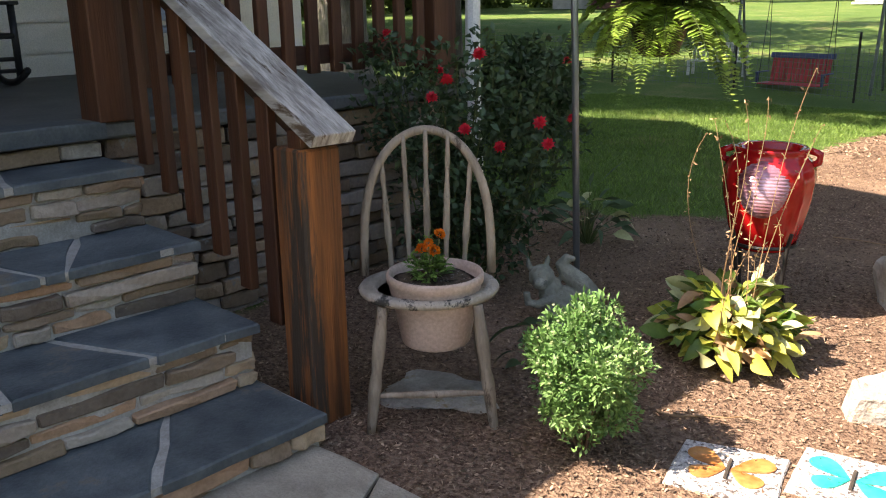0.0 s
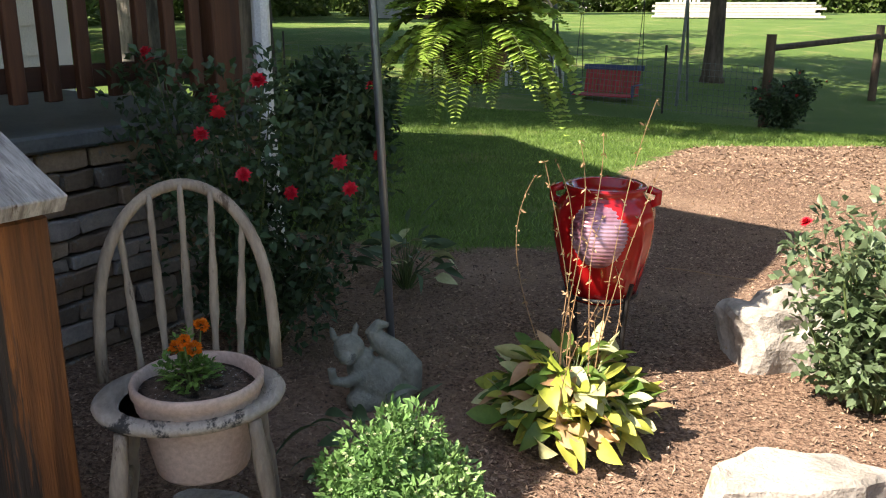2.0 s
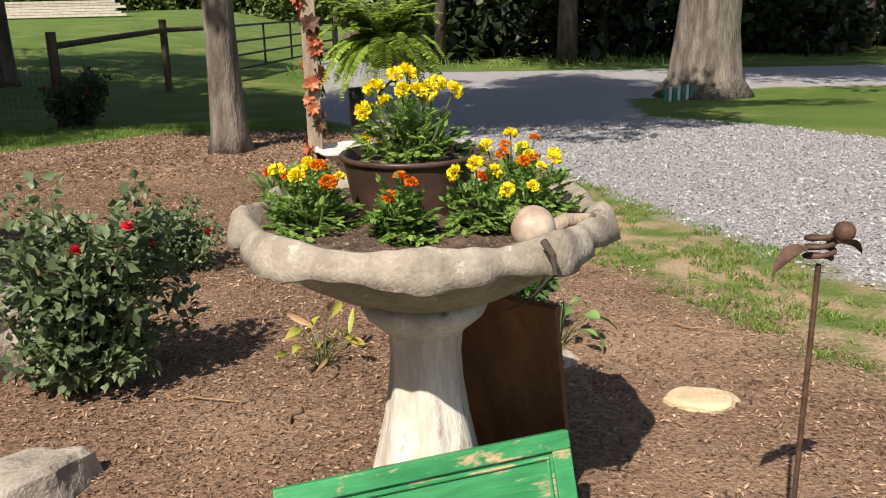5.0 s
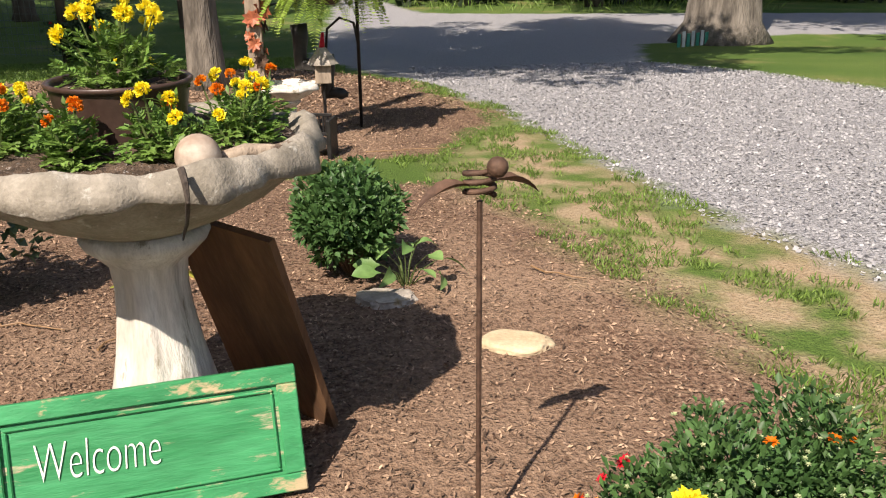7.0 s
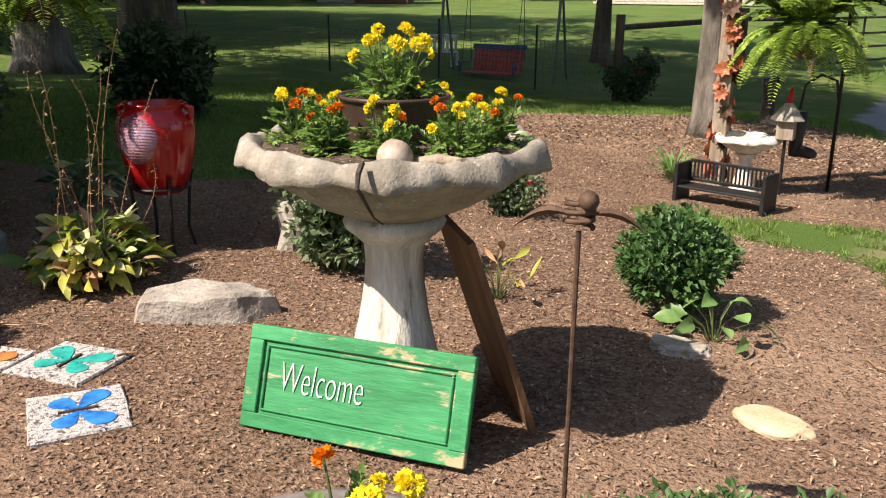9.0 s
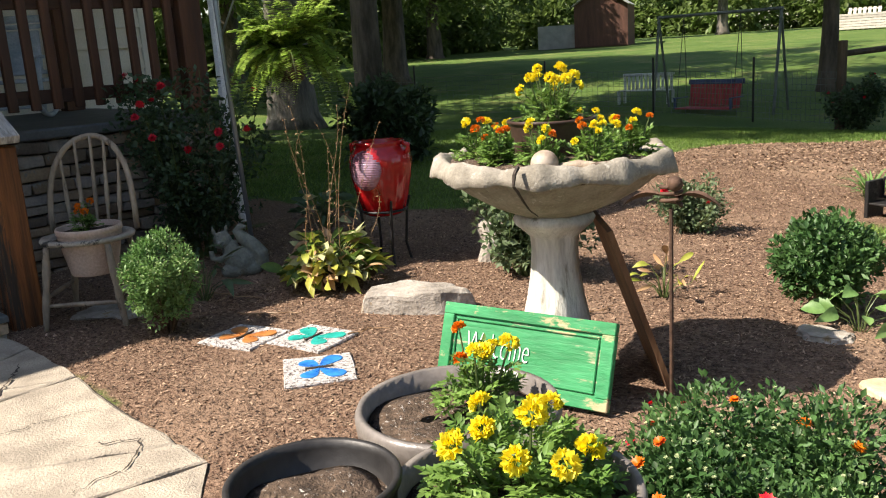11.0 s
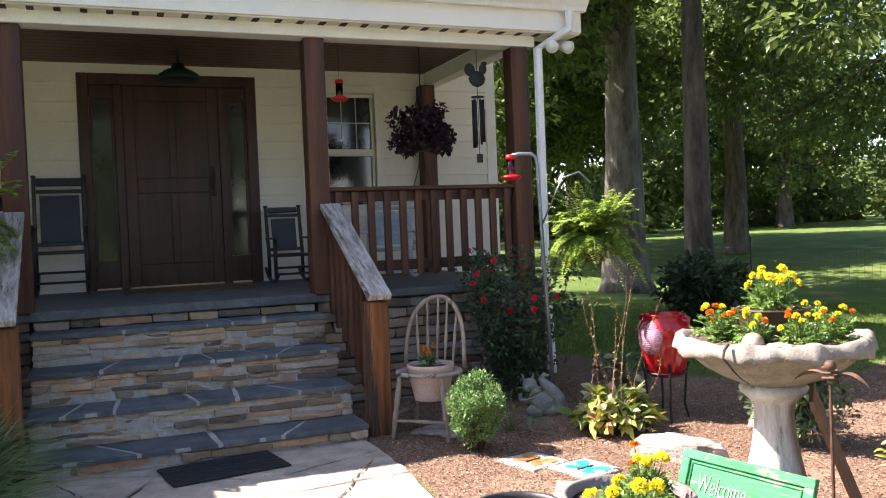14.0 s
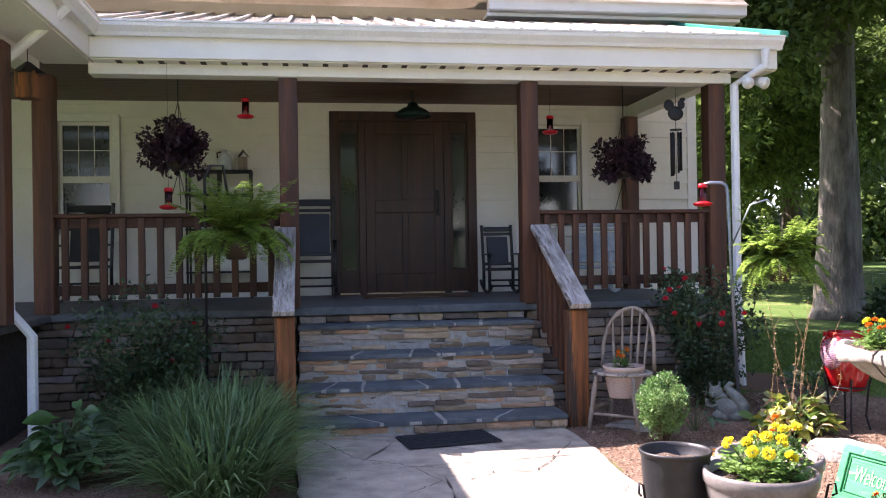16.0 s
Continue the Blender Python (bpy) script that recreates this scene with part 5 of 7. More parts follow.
def rose(x, y, z, r, h, leafm, count, blooms, label, seed=0, leaf=(0.034, 0.022), spread=1.0):
    global rng
    rng = np.random.default_rng(seed + 50)
    t = thing("rose_bush", label, "rose bush", x, y, z, 0, "rose bushes")
    lines, tips = [], []
    for i in range(26):
        a, q = rng.uniform(0, 6.283), r * math.sqrt(rng.uniform(0.02, 1)) * spread
        top = h * rng.uniform(0.62, 1.0) * (1 - 0.22 * (q / r) ** 2)
        p1 = np.array([q * math.cos(a), q * math.sin(a), top])
        p0 = p1 * np.array([0.12, 0.12, 0])
        pm = p0 * 0.4 + p1 * 0.6 - np.array([0, 0, 0.1 * top]) + rng.normal(0, 0.03, 3)
        lines.append([p0, p0 * 0.6 + pm * 0.4 + rng.normal(0, 0.01, 3), pm, p1])
        tips.append(p1)
    for line in lines:
        part("cane", stems([line], 0.007), "stem", t)
    c, rad = [], []
    for p0, p1, p2, p3 in lines:
        for k in np.linspace(0.3, 1.0, 7):
            c.append((p1 * (1 - k) + p2 * k if k < 0.5 else p2 * (2 - 2 * k) + p3 * (2 * k - 1)) + rng.normal(0, r * 0.1, 3))
            rad.append(r * rng.uniform(0.12, 0.26))
    V, F = leaf_cloud(c, rad, count, *leaf, 0.9)
    V[:, 2] = np.maximum(V[:, 2], 0.01)
    raw("leaves", V, F, leafm, t)
    for i in range(blooms):
        p = tips[i % len(tips)] + rng.normal(0, r * 0.10, 3) + np.array([0.06 * h, -0.06 * h, 0.05])
        Vb, Fb = flower_heads([p], [rng.normal(0, 0.5, 3) + np.array([0.4, -0.5, 1.0])], [rng.uniform(0.024, 0.036) * (1.0 if h > 1.1 else 1)], 10, 4)
        raw("bloom", Vb, Fb, "red_petal", t)


rose(-0.10, 4.45, 0, 0.32, 0.80, "leaf_rose", 3900, 6, "knee-high rose bush with a few red blooms on the mulch", 1, (0.046, 0.032))
rose(0.0, 6.07, rise(0, 6.07), 0.25, 0.40, "leaf_rose", 2600, 2, "low rose shrub on sunny mulch", 2)
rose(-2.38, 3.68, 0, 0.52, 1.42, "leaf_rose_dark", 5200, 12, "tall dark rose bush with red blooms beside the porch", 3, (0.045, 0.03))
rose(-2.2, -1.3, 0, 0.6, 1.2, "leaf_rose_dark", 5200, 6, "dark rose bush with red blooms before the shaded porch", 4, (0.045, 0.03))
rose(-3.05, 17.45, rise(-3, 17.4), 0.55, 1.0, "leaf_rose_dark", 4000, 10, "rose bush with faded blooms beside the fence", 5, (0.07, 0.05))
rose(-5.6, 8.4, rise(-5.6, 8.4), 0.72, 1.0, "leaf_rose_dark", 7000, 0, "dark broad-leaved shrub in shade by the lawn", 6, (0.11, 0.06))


# ---- broad-leaved plants ----
def broad_leaf(L, W, lift, droop, cup=0.16):
    """Vertices and faces of one arched leaf along +x on a stalk."""
    V, F, n = [], [], 7
    for i in range(n + 1):
        k = i / n
        w = W * (math.sin(math.pi * min(max((k - 0.12) / 0.88, 0), 1) ** 0.8) ** 0.85) if k > 0.12 else W * 0.05
        x, z = L * k * (1 - 0.12 * k), L * (lift * k - droop * k * k)
        for s in (-1, -0.55, 0, 0.55, 1):
            V.append((x, s * w * 0.5, z + cup * w * abs(s) + 0.02 * w * math.sin(9 * k + s * 3)))
    for i in range(n):
        for j in range(4):
            a = i * 5 + j
            F.append((a, a + 1, a + 6, a + 5))
    return np.array(V), np.array(F)


def hosta(x, y, z, n, L, W, material, label, seed=0, lift=(0.3, 1.1), dry=0, edge=None, mixed=None, spread=1.0):
    """Leaves on stalks that arch out of one crown."""
    global rng
    rng = np.random.default_rng(seed + 80)
    t = thing("hosta", label, "hosta", x, y, z, 0, "hostas")
    stalks = []
    for i in range(n):
        u = math.sqrt((i + 0.5) / n)
        q = spread * L * (0.15 + 1.0 * u) * rng.uniform(0.75, 1.1)
        top = L * (2.0 - 1.45 * u) * rng.uniform(0.6, 1.15) + 0.02
        a = 2.39996 * i + rng.normal(0, 0.25)
        V, F = broad_leaf(L * rng.uniform(0.65, 1.15), W * rng.uniform(0.55, 1.15), rng.uniform(*lift) - 0.35 * u, rng.uniform(0.1, 0.9))
        V = V @ np.array(Euler((rng.normal(0, 0.7), 0, a + rng.normal(0, 0.6))).to_matrix()).T
        end = np.array([q * math.cos(a), q * math.sin(a), top])
        V = V + end
        V[:, 2] = np.maximum(V[:, 2], 0.006 + 0.01 * rng.random())
        stalks.append([(0.12 * end[0], 0.12 * end[1], 0.0), (0.45 * end[0], 0.45 * end[1], 0.65 * top), tuple(end)])
        m = "dry" if dry and rng.random() < dry else (edge if edge and rng.random() < 0.25 else (mixed if mixed and rng.random() < 0.45 else material))
        raw("leaf", V, F, m, t, "browned dry leaf" if m == "dry" else "", True)
    part("stalk_mass", stems(stalks, 0.0035, 4), "stem", t, kind="stuff")
    return t


h1 = hosta(-0.99, 3.74, 0, 300, 0.15, 0.066, "leaf_hosta", "yellowing hosta with browned leaves and tall dry flower stalks", 1, (0.2, 1.3), 0.13, "leaf_edge", "leaf_hosta_green", 1.35)
rng = np.random.default_rng(5)
for i in range(11):
    a, r, top = rng.uniform(0, 6.28), rng.uniform(0.10, 0.42), rng.uniform(0.75, 1.2)
    if i < 3:
        top *= 0.6
    a += 0.3
    pts = [np.array([0.25 * r * math.cos(a), 0.25 * r * math.sin(a), 0.05]), np.array([0.4 * r * math.cos(a), 0.4 * r * math.sin(a), 0.35 * top]), np.array([0.75 * r * math.cos(a), 0.75 * r * math.sin(a), 0.72 * top]), np.array([1.15 * r * math.cos(a), 1.15 * r * math.sin(a), top])]
    pts[1][:2] += rng.uniform(-0.16, 0.16, 2)
    pts[2][:2] += rng.uniform(-0.16, 0.16, 2)
    pts[3][:2] *= 0.8
    dense = [pts[0] * (1 - k) ** 3 + 3 * pts[1] * k * (1 - k) ** 2 + 3 * pts[2] * k * k * (1 - k) + pts[3] * k ** 3 for k in np.linspace(0, 1, 14)]
    stalk = part("flower_stalk", stems([dense], 0.0023), "dry", h1, "tall dry brown flower stalk")
    P = np.array([dense[j] + rng.normal(0, 0.004, 3) for j in range(4, 14) for _ in range(3)])
    V, F = leaves(P, rng.normal(0, 1, P.shape) - np.array([0, 0, 0.5]), rng.normal(0, 1, P.shape), rng.uniform(0.010, 0.024, len(P)), 0.007)
    raw("pod_mass", V, F, "dry", stalk, kind="stuff")
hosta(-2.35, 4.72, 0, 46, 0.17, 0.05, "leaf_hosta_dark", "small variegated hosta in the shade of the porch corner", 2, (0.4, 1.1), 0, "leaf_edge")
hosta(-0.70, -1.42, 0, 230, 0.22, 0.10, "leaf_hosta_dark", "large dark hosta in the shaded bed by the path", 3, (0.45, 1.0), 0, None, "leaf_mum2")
hosta(0.73, 4.5, 0, 18, 0.11, 0.034, "leaf_hosta", "small straggling yellow-green plant on the mulch", 4, (0.6, 1.6), 0.5)
hosta(1.33, 5.6, rise(1.33, 5.6), 9, 0.12, 0.06, "leaf_mum", "small green seedling clump beside the shrub", 5, (0.3, 0.8))
hosta(1.68, 4.5, 0, 14, 0.13, 0.06, "leaf_mum", "low green leafy clump at the foot of the shrub", 6, (0.3, 0.8))
hosta(-1.35, 3.1, 0, 16, 0.16, 0.05, "leaf_hosta_dark", "low dark green clump on the shaded mulch", 7, (0.3, 0.9))


def grass_clump(x, y, z, n, L, label, material, seed=0, width=0.008, r=0.12):
    global rng
    rng = np.random.default_rng(seed + 90)
    a, q = rng.uniform(0, 6.283, n), r * np.sqrt(rng.uniform(0, 1, n))
    base = np.stack([q * np.cos(a), q * np.sin(a), np.zeros(n)], 1)
    b = a + rng.normal(0, 0.6, n)
    out = np.stack([np.cos(b), np.sin(b), np.zeros(n)], 1)
    ll, lean = L * rng.uniform(0.5, 1.2, n), rng.uniform(0.2, 1.25, n)
    side = np.stack([-np.sin(b), np.cos(b), np.zeros(n)], 1) * width / 2
    rows = []
    for k in (0, 0.35, 0.7, 1.0):
        p = base + out * (ll * lean * k ** 1.6)[:, None] + np.array([0, 0, 1.0]) * (ll * (k - 0.42 * lean * k ** 2.6))[:, None]
        w = side * (1.0 if k < 0.8 else 0.1)
        rows += [p - w, p + w]
    V = np.stack(rows, 1).reshape(-1, 3)
    V[:, 2] = np.maximum(V[:, 2], 0.003)
    o = np.arange(n)[:, None] * 8
    F = np.concatenate([o + [2 * j, 2 * j + 1, 2 * j + 3, 2 * j + 2] for j in range(3)])
    t = thing("grass_clump", label, "ornamental grass", x, y, z, 0, "grass clumps")
    raw("blade_mass", V, F, material, t, kind="stuff")


for i, (x, y, n, L) in enumerate(((-1.05, -0.42, 900, 0.6), (-0.5, -0.45, 900, 0.6), (-0.8, -0.72, 700, 0.56), (-1.6, -0.55, 700, 0.6), (0.0, -0.42, 700, 0.54), (-1.35, -0.8, 600, 0.56))):
    grass_clump(x, y, 0, n, L, "clump of dark green strappy liriope beside the path", "blade_dark", i, 0.013, 0.24)
grass_clump(0.47, 8.12, rise(0.47, 8.12), 60, 0.32, "small upright green clump on the mulch", "leaf_mum", 9, 0.02, 0.05)


# ---- ferns ----
def fern(x, y, z, fronds, L, label, seed=0, droop=1.0, basket=True, hook=None, category="fern"):
    global rng
    rng = np.random.default_rng(seed + 60)
    t = thing("hanging_fern", label, category, x, y, z, 0, "ferns")
    for i in range(fronds):
        a = 2.39996 * i + rng.normal(0, 0.2)
        q = rng.uniform(0.55, 1.1)
        up = rng.random() < 0.55
        rise_k = rng.uniform(0.7, 1.7) if up else rng.uniform(0.2, 0.8)
        fall = (rise_k * rng.uniform(0.30, 0.95) if up else rise_k + rng.uniform(0.15, 0.75)) * droop
        q *= (0.85 if rise_k > 1.2 else 1.0)
        ts = np.linspace(0, 1, 22)
        ll = L * q
        spine = np.stack([np.cos(a) * ll * (ts - 0.22 * ts ** 2), np.sin(a) * ll * (ts - 0.22 * ts ** 2), ll * (rise_k * ts - fall * ts ** 2)], 1)
        spine += rng.normal(0, 0.003, spine.shape)
        d = np.gradient(spine, axis=0)
        side = np.stack([-np.sin(a) * np.ones(22), np.cos(a) * np.ones(22), np.zeros(22)], 1)
        w = 0.2 * ll * np.sin(np.pi * np.clip(ts * 0.86 + 0.12, 0, 1)) ** 0.8
        Vs, Fs, k0 = [], [], 0
        for s in (-1, 1):
            P = np.repeat(spine[1:], 2, 0)
            P[1::2] += np.repeat(d[1:], 2, 0)[1::2] * 0.5
            D = np.repeat(side[1:] * s + d[1:] / np.linalg.norm(d[1:], axis=1, keepdims=True) * 0.25, 2, 0) + rng.normal(0, 0.08, P.shape) - np.array([0, 0, 0.18])
            V, F = leaves(P, D, np.repeat([[0, 0, 1.0]], len(P), 0), np.repeat(w[1:], 2) * 0.8, 0.027 * L / 0.45, 0.1)
            Vs.append(V)
            Fs.append(F + k0)
            k0 += len(V)
        frond = raw("frond", np.concatenate(Vs), np.concatenate(Fs), "leaf_fern", t, kind="stuff")
        part("rib", stems([[tuple(p) for p in spine[::4]]], 0.003, 3), "stem", frond)
    if basket:
        part("basket", lathebm([(0.06, -0.17), (0.085, -0.16), (0.115, -0.07), (0.125, -0.01), (0.115, 0.0), (0.0, -0.02)], 24), "pot_brown", t, "dark hanging basket", True)
        for a in (0, 2.1, 4.2):
            part("hanger_wire", tubebm([(0.12 * math.cos(a), 0.12 * math.sin(a), -0.01), (0.0, 0.0, 0.42)], 0.0025, 4), "iron", t)
    return t


fern(-1.485, 3.92, 1.33, 170, 0.46, "bright green Boston fern in a hanging basket on a pole", 1)
fern(-2.3, -0.50, 1.58, 120, 0.66, "green Boston fern in a hanging basket before the porch", 2, 0.8)
fern(1.373, 7.87, 1.06, 130, 0.6, "large light green Boston fern in a hanging basket", 3, 0.95)


def pole(name, label, pts, r, material, category="pole", extra=None):
    t = thing(name, label, category, *pts[0])
    o = Vector(pts[0])
    part("shaft", tubebm([Vector(p) - o for p in pts], r, 10), material, t, "", True)
    for q, rr in extra or []:
        part("hook_arm", tubebm([Vector(p) - o for p in q], rr, 8), material, t, "", True)
    return t


pole("garden_pole", "leaning grey steel garden pole with a curved hook arm", [(-1.662, 3.645, -0.02), (-1.685, 3.605, 1.19), (-1.72, 3.6, 1.90), (-1.725, 3.59, 1.97), (-1.74, 3.56, 1.995), (-1.78, 3.48, 2.0), (-1.81, 3.42, 1.985)], 0.015, "steel",
     extra=[([(-1.69, 3.605, 1.45), (-1.60, 3.74, 1.80), (-1.53, 3.85, 1.84), (-1.485, 3.92, 1.75)], 0.007)])
pole("shepherd_hook", "black iron shepherd hook pole with an arched arm", [(1.6, 8.32, rise(1.6, 8.32) - 0.02), (1.6, 8.32, 1.5), (1.56, 8.24, 1.7), (1.43, 7.98, 1.72), (1.373, 7.87, 1.48)], 0.014, "iron",
     extra=[([(1.6, 8.32, 0.55), (1.57, 8.31, 0.72), (1.46, 8.30, 0.76), (1.36, 8.28, 0.68), (1.34, 8.28, 0.5)], 0.011)])
pole("shepherd_hook", "dark iron hook pole standing before the porch", [(-2.3, -0.75, -0.02), (-2.3, -0.75, 2.1), (-2.3, -0.7, 2.2), (-2.3, -0.6, 2.2), (-2.3, -0.56, 1.93)], 0.012, "iron")


def feeder(x, y, z, label, top=0.36):
    t = thing("hummingbird_feeder", label, "bird feeder", x, y, z, 0, "feeders")
    part("cap", lathebm([(0.0, 0.2), (0.035, 0.195), (0.04, 0.165), (0.036, 0.16), (0, 0.16)], 20), "feeder_red", t, "", True)
    part("bottle", lathebm([(0.031, 0.04), (0.033, 0.06), (0.033, 0.16), (0.030, 0.16), (0.030, 0.045)], 20), "clear", t, "clear bottle", True)
    part("dish", lathebm([(0.0, 0.0), (0.06, 0.005), (0.08, 0.02), (0.08, 0.03), (0.05, 0.042), (0.0, 0.042)], 24), "feeder_red", t, "red feeding dish", True)
    part("hanger_wire", tubebm([(0, 0, 0.2), (0, 0, top)], 0.002, 4), "iron", t)


feeder(-1.81, 3.42, 1.80, "red and clear hummingbird feeder hanging from the pole", 0.19)
feeder(-2.8, -1.12, 1.86, "red and clear hummingbird feeder hanging at the porch edge", 1.31)
feeder(-3.3, -0.48, 2.75, "red and clear hummingbird feeder under the porch ceiling", 0.56)
feeder(-3.6, 2.6, 2.66, "red and clear hummingbird feeder under the porch ceiling", 0.65)

# ---- pots by the path ----
pot("nursery_pot", "black plastic pot half filled with soil", 1.9, 1.515, 0.31, 0.14, 0.345, "pot_black", 0.015, 0.045, 0, 0.8)
pot("garden_pot", "broad grey glazed pot planted with marigolds", 2.118, 1.75, 0.285, 0.205, 0.33, "pot_grey", 0.045, 0.035, 0, 0.7)
pot("garden_pot", "broad grey glazed pot with a small marigold", 1.754, 1.99, 0.265, 0.215, 0.315, "pot_grey", 0.045, 0.035, 0, 0.7)
pot("planter_pot", "brown ribbed plastic pot standing on the birdbath soil", BB[0] - 0.02, BB[1] + 0.03, 0.86, 0.165, 0.165, "pot_brown", 0.012, 0.02, 0, 0.8)
marigold(2.12, 1.76, 0.585, 0.15, 0.155, 9, ["yellow"], "bushy yellow marigolds in a grey pot", 3, 0.026, leaf=1.9)
marigold(1.78, 2.03, 0.55, 0.075, 0.17, 6, ["yellow", "orange", "yellow"], "small golden marigold in a grey pot", 4, 0.022, leaf=0.6)
marigold(BB[0] - 0.02, BB[1] + 0.03, 0.995, 0.13, 0.2, 11, ["yellow"], "tall yellow marigolds in the brown pot", 5, 0.026, leaf=1.1)
for i, (a, r, w, cols, n) in enumerate(((205, 0.285, 0.085, ["orange", "yellow", "yellow"], 6), (165, 0.29, 0.08, ["yellow", "orange", "yellow"], 5), (252, 0.235, 0.06, ["orange"], 3), (300, 0.225, 0.075, ["yellow", "yellow", "orange"], 5), (342, 0.26, 0.09, ["yellow", "orange", "yellow"], 7), (25, 0.28, 0.085, ["yellow", "orange"], 6), (95, 0.29, 0.08, ["yellow", "orange"], 5))):
    marigold(BB[0] + r * math.cos(radians(a)), BB[1] + r * math.sin(radians(a)), 0.877, w, 0.15, n, cols, "low yellow and orange marigolds planted in the birdbath", 10 + i, 0.0195, leaf=0.7)
bm = bmesh.new()
bmesh.ops.create_icosphere(bm, subdivisions=4, radius=0.047)
ob = part("stone_ball", bm, "ball", None, "mottled pale stone ball resting in the birdbath soil", True)
ob.location = (1.161, 3.046, 0.905)
tagged(ob, category="ball")
ob = part("driftwood", tubebm([(0, 0, 0), (0.06, 0.01, 0.012), (0.12, -0.01, 0.01), (0.19, 0.02, 0.02)], [0.02, 0.018, 0.014, 0.006], 8), "old_wood", None, "small curved grey stick lying on the birdbath soil", True)
ob.matrix_basis = pose(1.20, 3.08, 0.885, 0, 0, 25)
tagged(ob, category="driftwood")



def pot_stand(x, y, r, z, label):
    """A wire stand: two rings on three legs with scrolled tops."""
    t = thing("plant_stand", label, "plant stand", x, y, 0, 20, "plant stands")
    for k, zz in ((0.80, z - 0.004), (0.78, 0.12)):
        part("ring", tubebm([(k * r * math.cos(a), k * r * math.sin(a), zz) for a in np.linspace(0, 6.283, 29)], 0.005, 6, False), "iron", t)
    for a in (0.4, 2.494, 4.589):
        c, q = math.cos(a), math.sin(a)
        line = [(0.86, 0.0), (0.80, 0.12), (0.80, z), (1.02, z + 0.16), (1.08, z + 0.22), (1.20, z + 0.23), (1.22, z + 0.19), (1.14, z + 0.18)]
        part("leg", tubebm([(k * r * c, k * r * q, h) for k, h in line], 0.005, 6), "iron", t, "", True)


pot_stand(1.9, 1.515, 0.14, 0.31, "black wire plant stand holding the black pot")
pot_stand(2.118, 1.75, 0.205, 0.285, "black wire plant stand holding the planted grey pot")
pot_stand(1.754, 1.99, 0.215, 0.265, "black wire plant stand holding the sparse grey pot")

# ---- dragonfly stake ----
stake = thing("garden_stake", "thin rusted iron garden stake with a bird ornament", "garden ornament", 1.722, 2.895, -0.05)
part("rod", tubebm([(0, 0, -0.05), (0, 0, 0.88)], 0.006, 8), "rust", stake)
bm = bmesh.new()
bmesh.ops.create_icosphere(bm, subdivisions=2, radius=0.022)
part("head", bm, "rust", stake, "", True).location = (0.03, -0.03, 0.955)
part("coil_body", tubebm([(0.03 * math.cos(a), 0.03 * math.sin(a) * 0.6, 0.89 + 0.003 * a) for a in np.linspace(0, 18, 60)], 0.006, 6), "rust", stake, "", True)
for s in (-1, 1):
    V, F = broad_leaf(0.16, 0.045, 0.25, 0.45, 0.3)
    ob = raw("wing", V, F, "rust", stake, "curled iron wing", True)
    ob.matrix_basis = pose(0, 0, 0.91, 0, 0, 20 if s > 0 else 200)

# ---- butterfly tiles ----
for (x, y, rz), colour, word in (((-0.55, 2.855, 17), "wing_orange", "orange-brown"), ((-0.25, 3.04, 12), "wing_teal", "teal"), ((0.105, 2.806, -33), "wing_blue", "blue")):
    t = thing("stepping_tile", f"white pebbled square stepping tile with a {word} butterfly", "stepping stone", x, y, 0.006, rz, "butterfly tiles")
    rnd = random.Random(rz + 90)
    part("slab", slab_piece([Vector(p) for p in ((-0.16, -0.15), (0.16, -0.15), (0.16, 0.15), (-0.16, 0.15))], 0.0, 0.0, 0.016, rnd, 0.008), "tile_white", t)
    for s in (-1, 1):
        for a, l, w in ((38, 0.145, 0.10), (-36, 0.115, 0.09)):
            bm = bmesh.new()
            vs = [bm.verts.new((l * (0.5 + 0.5 * math.cos(q)) , w * 0.5 * math.sin(q) * (0.7 + 0.5 * math.cos(q)), 0.0)) for q in np.linspace(0, 6.283, 25)[:-1]]
            bm.faces.new(vs)
            ext = bmesh.ops.extrude_face_region(bm, geom=bm.faces[:])
            for v in ext["geom"]:
                if isinstance(v, bmesh.types.BMVert):
                    v.co.z += 0.005
            ob = part("wing", bm, colour, t, f"{word} inlaid wing")
            ob.matrix_basis = pose(0.008 * s, 0, 0.0145, 0, 0, (a if s > 0 else 180 - a))
    part("body", tubebm([(0, -0.06, 0.019), (0, 0.06, 0.019)], 0.006, 6), "joint", t)

mat_t = thing("door_mat", "black ridged rubber mat lying on the path", "mat", -1.33, 1.12, 0.03, 9)
part("sheet", boxbm(-0.21, 0.21, -0.36, 0.36, 0, 0.008, 0.003), "rubber", mat_t)
for i in range(7):
    part("ridge", tubebm([(-0.19 + i * 0.063, -0.35, 0.01), (-0.19 + i * 0.063, 0.35, 0.01)], 0.008, 6), "rubber", mat_t)
ob = tagged(part("porch_mat", boxbm(-0.3, 0.3, -0.6, 0.6, 0, 0.012, 0.003), "prop_wood", None, "brown doormat on the porch floor before the door"), category="mat")
ob.location = (-4.7, 1.3, FLOOR + 0.001)


